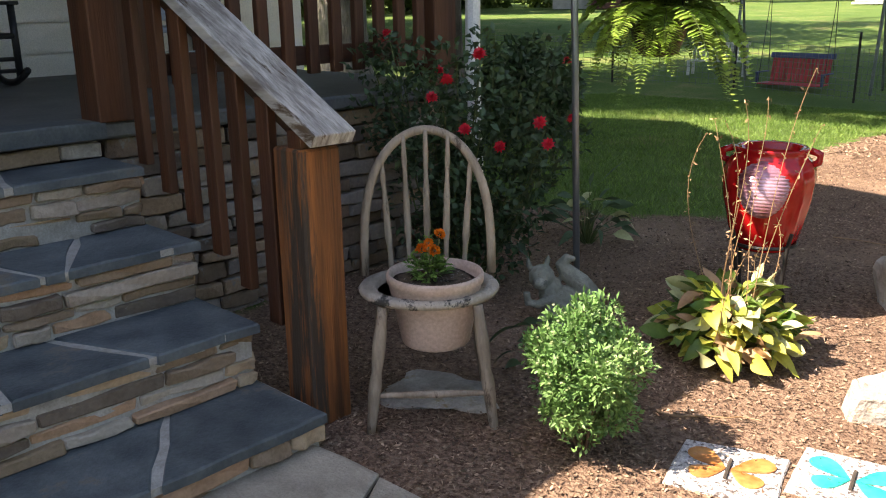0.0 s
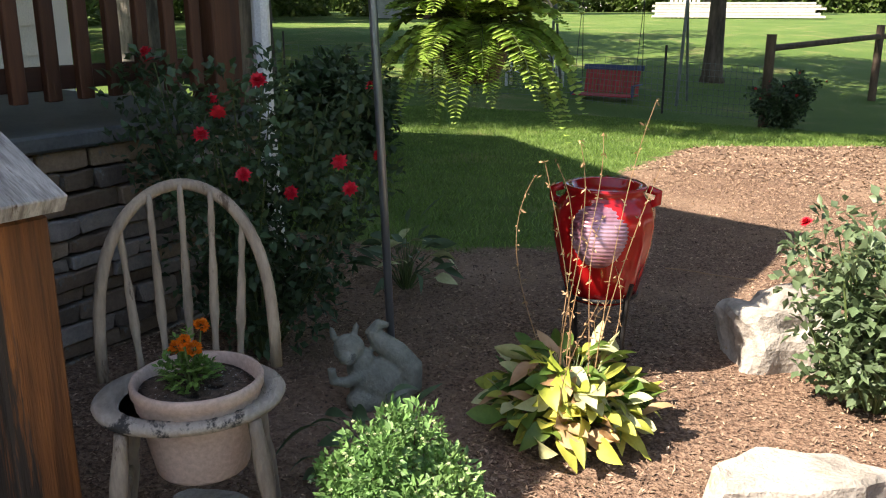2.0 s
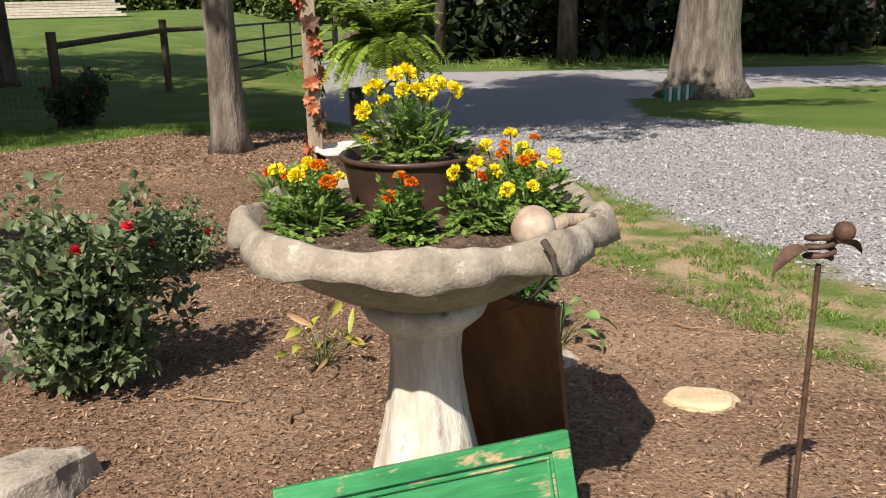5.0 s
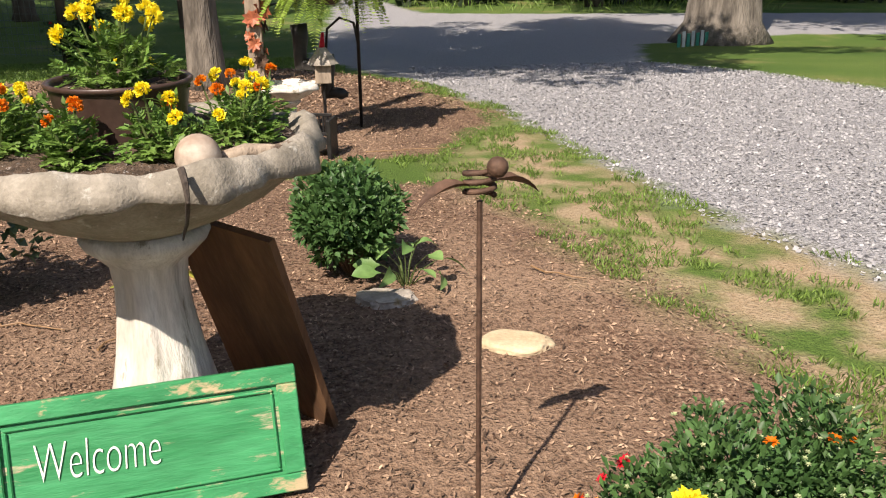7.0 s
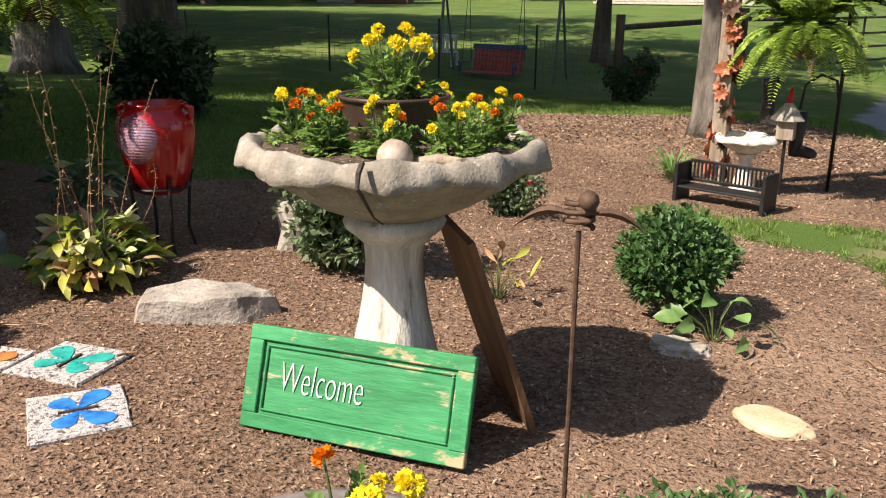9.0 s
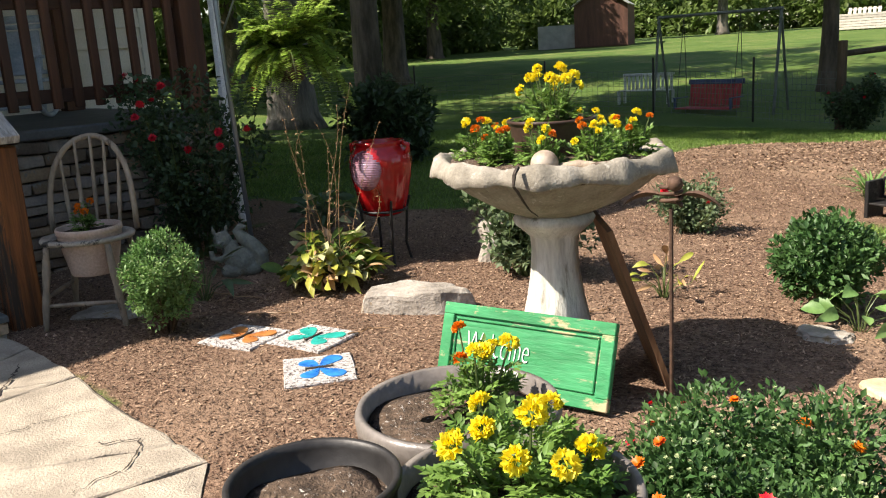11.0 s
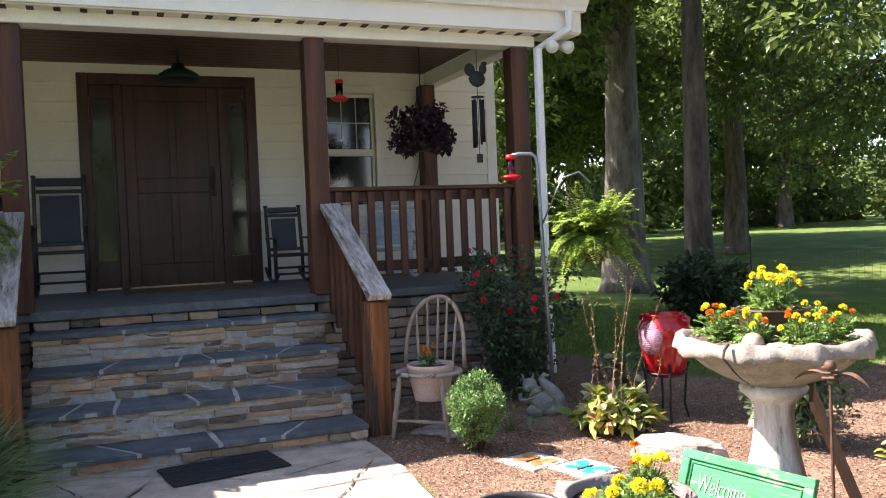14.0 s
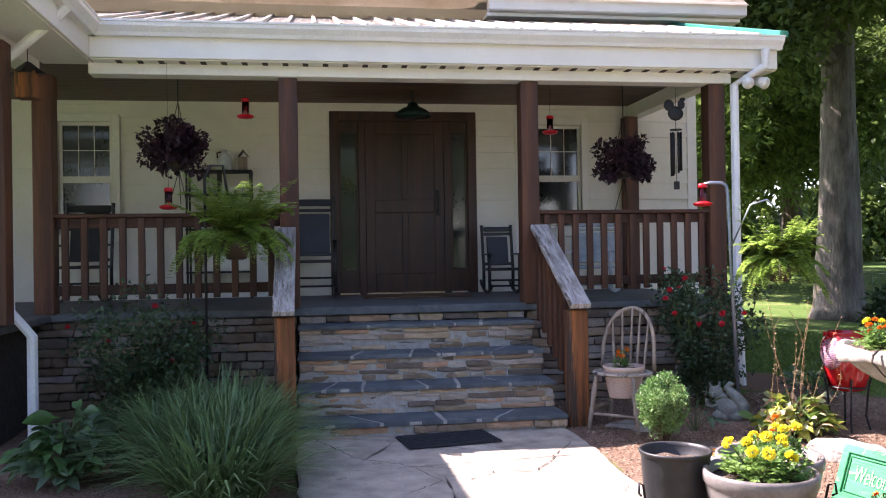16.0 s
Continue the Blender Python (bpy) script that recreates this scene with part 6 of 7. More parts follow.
# ---- things on the porch ----
lamp = thing("barn_lamp", "dark green enamel barn lamp hanging from the porch ceiling", "lamp", -4.65, 1.29, 3.0)
part("shade", lathebm([(0.205, 0.0), (0.21, 0.012), (0.19, 0.05), (0.13, 0.09), (0.07, 0.115), (0.05, 0.16), (0.03, 0.165), (0.03, 0.155), (0.06, 0.10), (0.12, 0.075), (0.18, 0.04)], 36), "dark_green", lamp, "", True)
part("diffuser", lathebm([(0.0, 0.012), (0.18, 0.014), (0.18, 0.018), (0, 0.02)], 32), "white", lamp, "white underside", True)
part("stem", tubebm([(0, 0, 0.16), (0, 0, 0.3)], 0.014, 8), "iron", lamp)


def rocker(x, y, z, w, h, rz, label, material="black_paint"):
    t = thing("rocking_chair", label, "chair", x, y, z, rz, "rocking chairs")
    d, sh = w * 0.95, h * 0.36
    for s in (-1, 1):
        part("back_post", tubebm([(s * w / 2, d / 2, 0.06), (s * w / 2, d / 2, sh), (s * w / 2, d / 2 + 0.12 * h, h * 0.97), (s * w / 2, d / 2 + 0.125 * h, h)], [0.019, 0.02, 0.018, 0.024], 10), material, t, "", True)
        part("front_leg", tubebm([(s * w / 2, -d / 2, 0.05), (s * w / 2, -d / 2, sh + h * 0.2)], 0.02, 10), material, t, "", True)
        part("arm", boxbm(s * w / 2 - 0.03, s * w / 2 + 0.03, -d / 2 - 0.05, d / 2 + 0.02, sh + h * 0.2, sh + h * 0.2 + 0.022, 0.005), material, t)
        part("runner", tubebm([(s * w / 2, -d * 0.85 + k * d * 0.24, 0.02 + 0.016 * (k - 3.6) ** 2 * h * 0.5) for k in range(9)], 0.02, 8), material, t, "", True)
    part("seat", boxbm(-w / 2, w / 2, -d / 2 - 0.02, d / 2, sh - 0.02, sh + 0.012, 0.008), material, t)
    m = pose(0, d / 2, sh, -11, 0, 0)
    part("crest_rail", boxbm(-w / 2 + 0.02, w / 2 - 0.02, -0.012, 0.012, h * 0.56, h * 0.63, 0.008, m=m), material, t)
    part("back_panel", boxbm(-w / 2 + 0.05, w / 2 - 0.05, -0.008, 0.008, h * 0.08, h * 0.48, 0.004, m=m), material, t)
    for k in (0.05, 0.5):
        part("back_rail", boxbm(-w / 2 + 0.02, w / 2 - 0.02, -0.01, 0.01, h * k, h * k + 0.035, 0.004, m=m), material, t)
    for q in (0.12, 0.2):
        part("stretcher", tubebm([(-w / 2, -d / 2, h * q), (w / 2, -d / 2, h * q)], 0.012, 8), material, t, "", True)


rocker(-4.9, 0.16, FLOOR, 0.46, 1.18, 90, "tall black wooden rocking chair beside the front door")
rocker(-4.95, 2.36, FLOOR, 0.36, 0.82, 90, "small black wooden child's rocking chair beside the front door")
rocker(-4.8, -2.35, FLOOR, 0.5, 1.12, 90, "dark wooden rocking chair on the shaded porch")
rocker(-4.6, 3.35, FLOOR, 0.56, 0.86, 60, "pale blue-white patterned porch chair behind the railing", "cushion")

shelf = thing("plant_rack", "black metal shelf rack against the house wall", "shelf", -5.3, -0.93, FLOOR)
for sx in (-0.13, 0.13):
    for sy in (-0.36, 0.36):
        part("upright", boxbm(sx - 0.012, sx + 0.012, sy - 0.012, sy + 0.012, 0, 1.5, 0.003), "iron", shelf)
for z in (0.3, 0.8, 1.2, 1.48):
    part("shelf_board", boxbm(-0.15, 0.15, -0.38, 0.38, z, z + 0.02, 0.004), "iron", shelf)
part("crossbar", boxbm(-0.14, 0.14, -0.015, 0.015, 1.221, 1.479, 0.003), "iron", shelf)
jug = thing("stoneware_jug", "grey and brown stoneware jug on the rack", "jug", -5.3, -0.87, FLOOR + 1.501)
part("jug_body", lathebm([(0.08, 0), (0.085, 0.02), (0.085, 0.13), (0.055, 0.19), (0.03, 0.21), (0.035, 0.24), (0, 0.24)], 24), "white_wood", jug, "", True)
part("jug_handle", tubebm([(0, -0.04, 0.22), (0, -0.085, 0.21), (0, -0.08, 0.15)], 0.01, 8), "pot_brown", jug, "", True)
bh = thing("birdhouse", "small brown wooden birdhouse on the rack", "birdhouse", -5.3, -0.66, FLOOR + 1.501)
bm = boxbm(-0.05, 0.05, -0.05, 0.05, 0, 0.16, 0.003)
part("house_box", bm, "old_wood", bh)
for s in (-1, 1):
    part("roof_board", boxbm(-0.07, 0.07, -0.005, 0.09, 0, 0.012, 0.002, m=pose(0, 0, 0.235, 0, 0, 0) @ pose(0, 0, 0, -52 if s > 0 else 232, 0, 0)), "wood_x", bh)
bh = thing("hanging_lantern", "orange-brown hanging wooden feeder under the porch eave", "lantern", -2.3, -2.13, 2.74)
part("lantern_box", boxbm(-0.08, 0.08, -0.08, 0.08, 0, 0.22, 0.006), "wood_post", bh)
part("lantern_roof", lathebm([(0.15, 0.2), (0.02, 0.3), (0, 0.3)], 4), "iron", bh)
part("hanger_wire", tubebm([(0, 0, 0.3), (0, 0, 0.45)], 0.004, 5), "iron", bh)


def plum_basket(x, y, z, r, seed, label):
    global rng
    rng = np.random.default_rng(seed + 300)
    t = thing("hanging_basket", label, "hanging plant", x, y, z, 0, "plum baskets")
    c = sphere_dirs(40, -0.6) * rng.uniform(0.3, 0.95, 40)[:, None] * r
    V, F = leaf_cloud(c, np.full(40, r * 0.26), 3000, 0.05, 0.034, 0.95, 0.3)
    raw("foliage", V, F, "plum", t)
    part("basket", lathebm([(0.06, -0.16), (0.1, -0.14), (0.13, -0.02), (0.12, -0.02), (0, -0.04)], 20), "pot_brown", t, "", True)
    for a in (0.3, 2.4, 4.5):
        part("chain", tubebm([(0.13 * math.cos(a), 0.13 * math.sin(a), -0.02), (0, 0, 0.5)], 0.004, 5), "iron", t)
    part("chain", tubebm([(0, 0, 0.5), (0, 0, 3.3 - z)], 0.006, 5), "iron", t)
    for a in (0.3, 2.4, 4.5):
        part("chain", tubebm([(0.1 * math.cos(a), 0.1 * math.sin(a), -0.5), (0, 0, -0.16)], 0.004, 5), "iron", t)


plum_basket(-3.82, 3.48, 2.38, 0.32, 1, "dark purple-leaved plant in a basket hung from the porch ceiling")
plum_basket(-3.5, -1.13, 2.44, 0.34, 2, "dark purple-leaved plant in a basket hung over the porch railing")

ch = thing("wind_chime", "black metal wind chime with a rooster top", "wind chime", -3.05, 3.74, 2.06)
bm = bmesh.new()
for c, s in (((0, 0, 0.74), (0.012, 0.085, 0.075)), ((0, 0.06, 0.83), (0.012, 0.04, 0.05)), ((0, -0.07, 0.82), (0.012, 0.055, 0.06)), ((0, 0.075, 0.88), (0.01, 0.03, 0.02))):
    b2 = bmesh.new()
    bmesh.ops.create_icosphere(b2, subdivisions=2, radius=1)
    join(bm, b2, Matrix.LocRotScale(c, None, s))
part("rooster_top", bm, "iron", ch, "black rooster silhouette", True)
part("ring", lathebm([(0.0, 0.57), (0.06, 0.57), (0.06, 0.58), (0, 0.58)], 20), "iron", ch)
for a in np.linspace(0, 6.283, 7)[:-1]:
    part("chime_tube", tubebm([(0.048 * math.cos(a), 0.048 * math.sin(a), 0.14 + 0.03 * math.sin(a)), (0.048 * math.cos(a), 0.048 * math.sin(a), 0.55)], 0.011, 8), "iron", ch, "", True)
part("cord", tubebm([(0, 0, 0.0), (0, 0, 1.0)], 0.003, 4), "iron", ch)
part("sail", boxbm(-0.004, 0.004, -0.03, 0.03, -0.02, 0.06, 0.002), "iron", ch)
fl = thing("flood_light", "white twin floodlight fixed under the porch corner", "light", FRONT + 0.1, END + 0.2, 3.08)
part("mount", tubebm([(0, 0, 0.06), (0, 0, 0.09)], 0.05, 14), "white", fl)
for s in (-1, 1):
    part("lamp_head", tubebm([(0, 0.02 * s, 0.05), (0.1, 0.07 * s, 0.0), (0.17, 0.09 * s, -0.03)], [0.03, 0.05, 0.06], 12), "white", fl, "", True)

# ---- far garden ----
gz = rise(1.06, 7.26)
mb = thing("mini_bench", "small black cast iron garden bench ornament on the mulch", "bench", 1.06, 7.27, gz, -13)
for s in (-1, 1):
    part("bench_side", boxbm(s * 0.32 - 0.015, s * 0.32 + 0.015, -0.1, 0.1, 0, 0.27, 0.004), "iron", mb)
part("seat", boxbm(-0.31, 0.31, -0.09, 0.09, 0.10, 0.115, 0.003), "iron", mb)
for z in (0.13, 0.265):
    part("back_rail", boxbm(-0.304, 0.304, 0.07, 0.088, z, z + 0.022, 0.003), "iron", mb)
for i in range(22):
    part("back_slat", boxbm(-0.3 + i * 0.0285 - 0.006, -0.3 + i * 0.0285 + 0.006, 0.073, 0.085, 0.152, 0.265, 0.002), "iron", mb)
birdbath("birdbath", "small white concrete birdbath behind the mini bench", 1.055, 7.93, rise(1.055, 7.93), 0.235, 0.43, "cast_white", 7, False)
bh = thing("birdhouse", "small mossy birdhouse with a pink-topped finial beside the birdbath", "birdhouse", 1.32, 7.9, rise(1.32, 7.9) + 0.33)
part("house_box", boxbm(-0.06, 0.06, -0.06, 0.06, 0.1, 0.25, 0.004), "old_wood", bh)
part("roof_cone", lathebm([(0.12, 0.24), (0.03, 0.36), (0, 0.37)], 6), "rock", bh)
part("finial", tubebm([(0, 0, 0.36), (0.01, 0, 0.47)], [0.022, 0.01], 8), "red_petal", bh, "pink finial", True)
part("support", tubebm([(0, 0, -0.34), (0, 0, 0.1)], 0.012, 8), "iron", bh)


def boot(x, y, z, rz, label):
    ob = part("boot_planter", tube(tubebm([(0, 0, 0.0), (0.0, 0, 0.05), (0, 0, 0.14), (0.01, 0, 0.24), (0.0, 0, 0.34)], [0.045, 0.05, 0.052, 0.06, 0.066], 14), [(-0.03, 0, 0.035), (0.06, 0, 0.045), (0.13, 0, 0.035), (0.17, 0, 0.03)], [0.04, 0.045, 0.042, 0.02], 12), "pot_black", None, label, True)
    ob.matrix_basis = pose(x, y, z, 0, 0, rz)
    tagged(ob, category="boot planter")


boot(1.15, 8.05, 0.40, -20, "black cowboy boot planter hanging below the fern")
boot(1.34, 8.28, 0.14, -20, "black cowboy boot planter hanging from the hook")
fp = thing("flower_post", "wooden post covered with rust metal flowers and leaves", "post", 0.824, 8.03, rise(0.82, 8.03))
part("shaft", boxbm(-0.055, 0.055, -0.055, 0.055, -0.05, 2.9, 0.006), "old_wood", fp)
rng = np.random.default_rng(44)
for i in range(44):
    z, a = 0.1 + i * 0.062, rng.uniform(3.4, 6.2) if i % 3 else rng.uniform(0, 6.28)
    o = np.array([math.cos(a), math.sin(a), 0.25])
    V, F = flower_heads([np.array([0.06 * o[0], 0.06 * o[1], z])], [o], [rng.uniform(0.05, 0.10)], 9, 2)
    raw("metal_flower", V, F, "flower_rust" if i % 4 else "rust", fp)


# ---- trees ----
def tree(name, label, x, y, h, r, crown, count, leaf, seed=0, material="leaf_tree", bark="bark", lean=0.0, flare=1.5, limb_from=0.35):
    """Trunk, limbs and a crown of leaves. crown: (centre height, radius, half height)."""
    global rng
    rng = np.random.default_rng(seed + 500)
    t = thing(name, label, "tree", x, y, rise(x, y) - 0.05)
    cz, cr, ch = crown
    n = 12
    spine = [np.array([lean * h * (k / n) ** 1.3 + 0.05 * r * math.sin(k * 1.3 + seed), 0.06 * r * math.cos(k * 1.7 + seed), h * k / n]) for k in range(n + 1)]
    rad = [r * (1 + (flare - 1) * math.exp(-h * k / n / (0.9 * r + 0.2))) * (1 - 0.75 * (k / n) ** 1.2) for k in range(n + 1)]
    fine = [spine[0], spine[0] * 0.7 + spine[1] * 0.3] + spine[1:]
    frad = [rad[0], r * (1 + (flare - 1) * 0.35)] + rad[1:]
    bm = bmesh.new()
    tube(bm, fine, frad, 20)
    for v in bm.verts:
        a = math.atan2(v.co.y, v.co.x)
        v.co.xy = v.co.xy * (1 + 0.05 * math.sin(a * 5 + seed) + 0.04 * noise.noise(v.co * 1.5))
    part("trunk", bm, bark, t, "", True)
    cents, rads, lines = [], [], []
    m = 34
    d = sphere_dirs(m, -0.8)
    for i in range(m):
        p = d[i] * rng.uniform(0.45, 0.95) * np.array([cr, cr, ch]) + np.array([lean * cz, 0, cz])
        k0 = min(max(limb_from + (1 - limb_from) * (p[2] - cz + ch) / (2 * ch) * 0.8, limb_from), 0.95)
        s = spine[int(k0 * n)]
        mid = s * 0.45 + p * 0.55 + np.array([0, 0, -0.08 * cr]) + rng.normal(0, 0.12 * cr, 3)
        lines.append([s, s * 0.7 + mid * 0.3 + np.array([0, 0, 0.05 * cr]), mid, p])
        cents.append(p)
        rads.append(cr * rng.uniform(0.2, 0.36))
        for _ in range(3):
            cents.append(p + rng.normal(0, 0.2 * cr, 3) * np.array([1, 1, 0.7]))
            rads.append(cr * rng.uniform(0.1, 0.22))
    for i, l in enumerate(lines[:22]):
        part("limb", stems([l], r * 0.28, 7), bark, t, "", True)
    V, F = leaf_cloud(cents, rads, count, leaf, leaf * 0.55, 0.75, 0.2)
    raw("crown", V, F, material, t)


tree("shade_tree", "straight grey-barked young tree at the edge of the mulch", -0.075, 11.35, 10.5, 0.175, (8.6, 5.0, 3.2), 60000, 0.2, 1, flare=1.6)
tree("big_tree", "massive old tree with a ridged grey trunk behind the house", -14.4, 12.95, 15, 0.52, (9.5, 5.2, 5.4), 42000, 0.22, 2, limb_from=0.3, lean=0.03)
tree("lawn_tree", "large leafy tree with low branches on the lawn", -21.6, 22.8, 14, 0.42, (8.2, 7.0, 6.2), 46000, 0.26, 3, bark="bark_dark", limb_from=0.22)
tree("lawn_tree", "leafy tree with low hanging branches behind the swing", -6.0, 23.6, 8, 0.22, (5.4, 3.4, 2.9), 22000, 0.16, 4, bark="bark_dark", limb_from=0.3)
tree("oak_tree", "huge oak with a flared grey trunk beyond the drive", 9.2, 18.5, 17, 0.60, (11, 6.5, 5.0), 26000, 0.28, 5, flare=1.75, limb_from=0.4)
tree("yard_tree", "spreading tree in the far yard", -37, 40, 11, 0.45, (6.4, 6.5, 4.9), 26000, 0.34, 6, bark="bark_dark", limb_from=0.2)
tree("yard_tree", "dense tree beyond the porch end", -24, 13.5, 13, 0.4, (7.5, 5.0, 6.2), 26000, 0.28, 7, bark="bark_dark", limb_from=0.25)
tree("yard_tree", "dense leafy tree behind the house", -30, 21, 14, 0.45, (7.8, 6.0, 6.6), 26000, 0.34, 8, bark="bark_dark", limb_from=0.2)
tree("yard_tree", "pale green distant tree beside the barn", -31, 66, 12, 0.4, (7.4, 5.0, 5.2), 16000, 0.4, 9, "leaf_tree_light", limb_from=0.25)
tree("yard_tree", "light green tree on the far field edge", -20, 72, 12, 0.4, (6.6, 6.0, 5.4), 16000, 0.42, 10, "leaf_tree_light", limb_from=0.2)
# added as a shadow caster for the near lawn, hidden by the house
tree("lawn_tree", "tall tree added behind the house to shade the near lawn", -15.5, 4.0, 13, 0.35, (9.0, 4.2, 4.0), 16000, 0.24, 11, bark="bark_dark", limb_from=0.35)
tree("lawn_tree", "tall leafy tree standing by the drive gate", 3.2, 37.5, 12, 0.35, (8.2, 4.4, 4.2), 16000, 0.3, 12, bark="bark_dark", limb_from=0.3)
# added shadow caster: wide crown above the view, dappling the swing lawn
tree("lawn_tree", "tall tree added with its crown out of view to shade the swing lawn", -10.8, 12.4, 13, 0.3, (10.6, 5.6, 2.8), 60000, 0.27, 13, bark="bark_dark", limb_from=0.5)

rng = np.random.default_rng(900)
# the woods take the leaf colour that has their shade painted in
for nm, lab, n, fn, count, leaf, m in (("woods", "dense woodland beyond the drive, its inner shade put into the leaf colour", 190, lambda u: (4.5 + 42 * u, 31 - 6 * u + rng.uniform(0, 9)), 70000, 0.5, "leaf_wood_shaded"),
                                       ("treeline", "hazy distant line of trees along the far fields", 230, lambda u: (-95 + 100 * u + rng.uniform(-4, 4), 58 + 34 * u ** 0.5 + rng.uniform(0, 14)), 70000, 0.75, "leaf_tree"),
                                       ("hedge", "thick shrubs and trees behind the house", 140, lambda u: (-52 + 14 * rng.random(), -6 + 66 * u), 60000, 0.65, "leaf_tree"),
                                       # last entry: unseen foliage, added to block sky from the glass and porch
                                       ("grove", "unseen leafy trees added across the drive to darken glass reflections and the porch", 90, lambda u: (24 + 12 * rng.random() - 12 * u, 14 - 60 * u), 26000, 0.7, "leaf_tree")):
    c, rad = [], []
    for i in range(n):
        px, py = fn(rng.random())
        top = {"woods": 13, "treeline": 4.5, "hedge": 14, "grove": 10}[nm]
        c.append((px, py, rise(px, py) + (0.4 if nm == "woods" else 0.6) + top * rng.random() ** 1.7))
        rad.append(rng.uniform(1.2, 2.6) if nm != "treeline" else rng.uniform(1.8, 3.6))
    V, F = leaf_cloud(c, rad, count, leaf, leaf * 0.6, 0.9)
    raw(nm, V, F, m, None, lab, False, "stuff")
for i in range(9):
    px = 5.5 + i * 3.3 + rng.uniform(-1, 1)
    py = 28.5 - 0.12 * i + rng.uniform(0, 3)
    t = thing("woodland_tree", "bare-stemmed woodland tree trunk at the wood's edge", "tree", px, py, rise(px, py) - 0.05, 0, "woodland trees")
    part("trunk", tubebm([(0, 0, 0), (0.05, 0.02, 3), (0.1 * (i % 3), 0.05, 9)], [0.2 + 0.14 * (i % 3 == 1), 0.17 + 0.1 * (i % 3 == 1), 0.08], 12), "bark_dark", t, "", True)

# ---- fences, swing, benches ----
fence = thing("rail_fence", "dark wooden post and rail fence beside the drive", "fence", 0, 0, 0)
FP = [(-3.35, 17.45), (-2.2, 22.7), (-0.86, 24.4)]
for x, y in FP + [(2.3, 33.7)]:
    part("fence_post", tubebm([(x, y, rise(x, y) - 0.1), (x, y, rise(x, y) + 1.62)], 0.085, 12), "fence_wood", fence)
for (x0, y0), (x1, y1) in zip(FP, FP[1:]):
    part("fence_rail", tubebm([(x0, y0, rise(x0, y0) + 1.38), (x1, y1, rise(x1, y1) + 1.38)], 0.06, 10), "fence_wood", fence)
gate = thing("farm_gate", "dark tubular metal farm gate across the drive", "gate", 0, 0, 0)
g0, g1 = Vector((-0.8, 24.7, -0.5)), Vector((2.2, 33.5, -0.5))
for z in (0.25, 0.6, 0.95, 1.35):
    part("gate_bar", tubebm([g0 + Vector((0, 0, z)), g1 + Vector((0, 0, z))], 0.03, 8), "iron", gate)
for k in (0, 0.25, 0.5, 0.75, 1.0):
    p = g0.lerp(g1, k)
    part("gate_upright", tubebm([p + Vector((0, 0, 0.2)), p + Vector((0, 0, 1.38))], 0.03, 8), "iron", gate)
wf = thing("wire_fence", "low green wire mesh fence on thin metal posts across the lawn", "fence", 0, 0, 0)
WF = [(-17.5, 15.0), (-14.3, 16.9), (-11.2, 18.6), (-8.4, 19.2), (-5.6, 18.6), (-3.35, 17.7)]
for (x0, y0), (x1, y1) in zip(WF, WF[1:]):
    bm = bmesh.new()
    for k in range(9):
        z = 0.08 + k * 0.12
        tube(bm, [(x0, y0, rise(x0, y0) + z), (x1, y1, rise(x1, y1) + z)], 0.004, 3, False)
    for k in range(20):
        q = k / 20
        px, py = x0 + (x1 - x0) * q, y0 + (y1 - y0) * q
        tube(bm, [(px, py, rise(px, py) + 0.04), (px, py, rise(px, py) + 1.06)], 0.004, 3, False)
    part("wire_mesh", bm, "wire", wf)
    part("metal_post", tubebm([(x0, y0, rise(x0, y0) - 0.05), (x0, y0, rise(x0, y0) + 1.35)], 0.025, 6), "iron", wf)

SW = -0.68
frame_t = thing("swing_frame", "grey pipe frame of a garden swing on the lawn", "swing frame", -7.2, 20.05, SW)
for x in (-1.55, 1.52):
    part("frame_post", tubebm([(x, -0.3, -0.05), (x, 0, 2.36)], 0.035, 10), "wire", frame_t)
    part("frame_brace", tubebm([(x, 0.5, -0.05), (x, 0, 2.3)], 0.03, 10), "wire", frame_t)
part("top_bar", tubebm([(-1.6, 0, 2.38), (1.57, 0, 2.38)], 0.035, 10), "wire", frame_t)
swing = thing("porch_swing", "red slatted wooden bench swing with a blue top rail", "swing", -7.35, 20.0, SW + 0.20)
for i in range(14):
    part("back_slat", boxbm(-0.66 + i * 0.095, -0.66 + i * 0.095 + 0.075, 0.12, 0.14, 0.06, 0.58, 0.004, m=pose(0, 0.05, 0, -12)), "red_wood", swing)
for i in range(5):
    part("seat_slat", boxbm(-0.7, 0.7, -0.42 + i * 0.11, -0.33 + i * 0.11, 0.0, 0.025, 0.004), "red_wood", swing)
part("top_rail", boxbm(-0.72, 0.72, 0.10, 0.155, 0.58, 0.70, 0.006, m=pose(0, 0.05, 0, -12)), "blue_wood", swing, "dark blue top rail")
for x in (-0.72, 0.72):
    part("arm", boxbm(x - 0.03, x + 0.03, -0.42, 0.2, 0.24, 0.265, 0.004), "blue_wood", swing)
    part("arm_post", boxbm(x - 0.025, x + 0.025, -0.4, -0.35, 0.0, 0.24, 0.004), "blue_wood", swing)
    part("chain", tubebm([(x, -0.3, 0.02), (x, 0.05, 2.16)], 0.008, 5), "iron", swing)
    part("chain", tubebm([(x, 0.2, 0.3), (x, 0.05, 2.16)], 0.008, 5), "iron", swing)
wb = thing("garden_bench", "weathered white slatted garden bench on the far lawn", "bench", -9.6, 20.8, rise(-9.6, 20.8), 12)
for i in range(12):
    part("back_slat", boxbm(-0.68 + i * 0.115, -0.61 + i * 0.115, 0.16, 0.18, 0.36, 0.72, 0.004), "white_wood", wb)
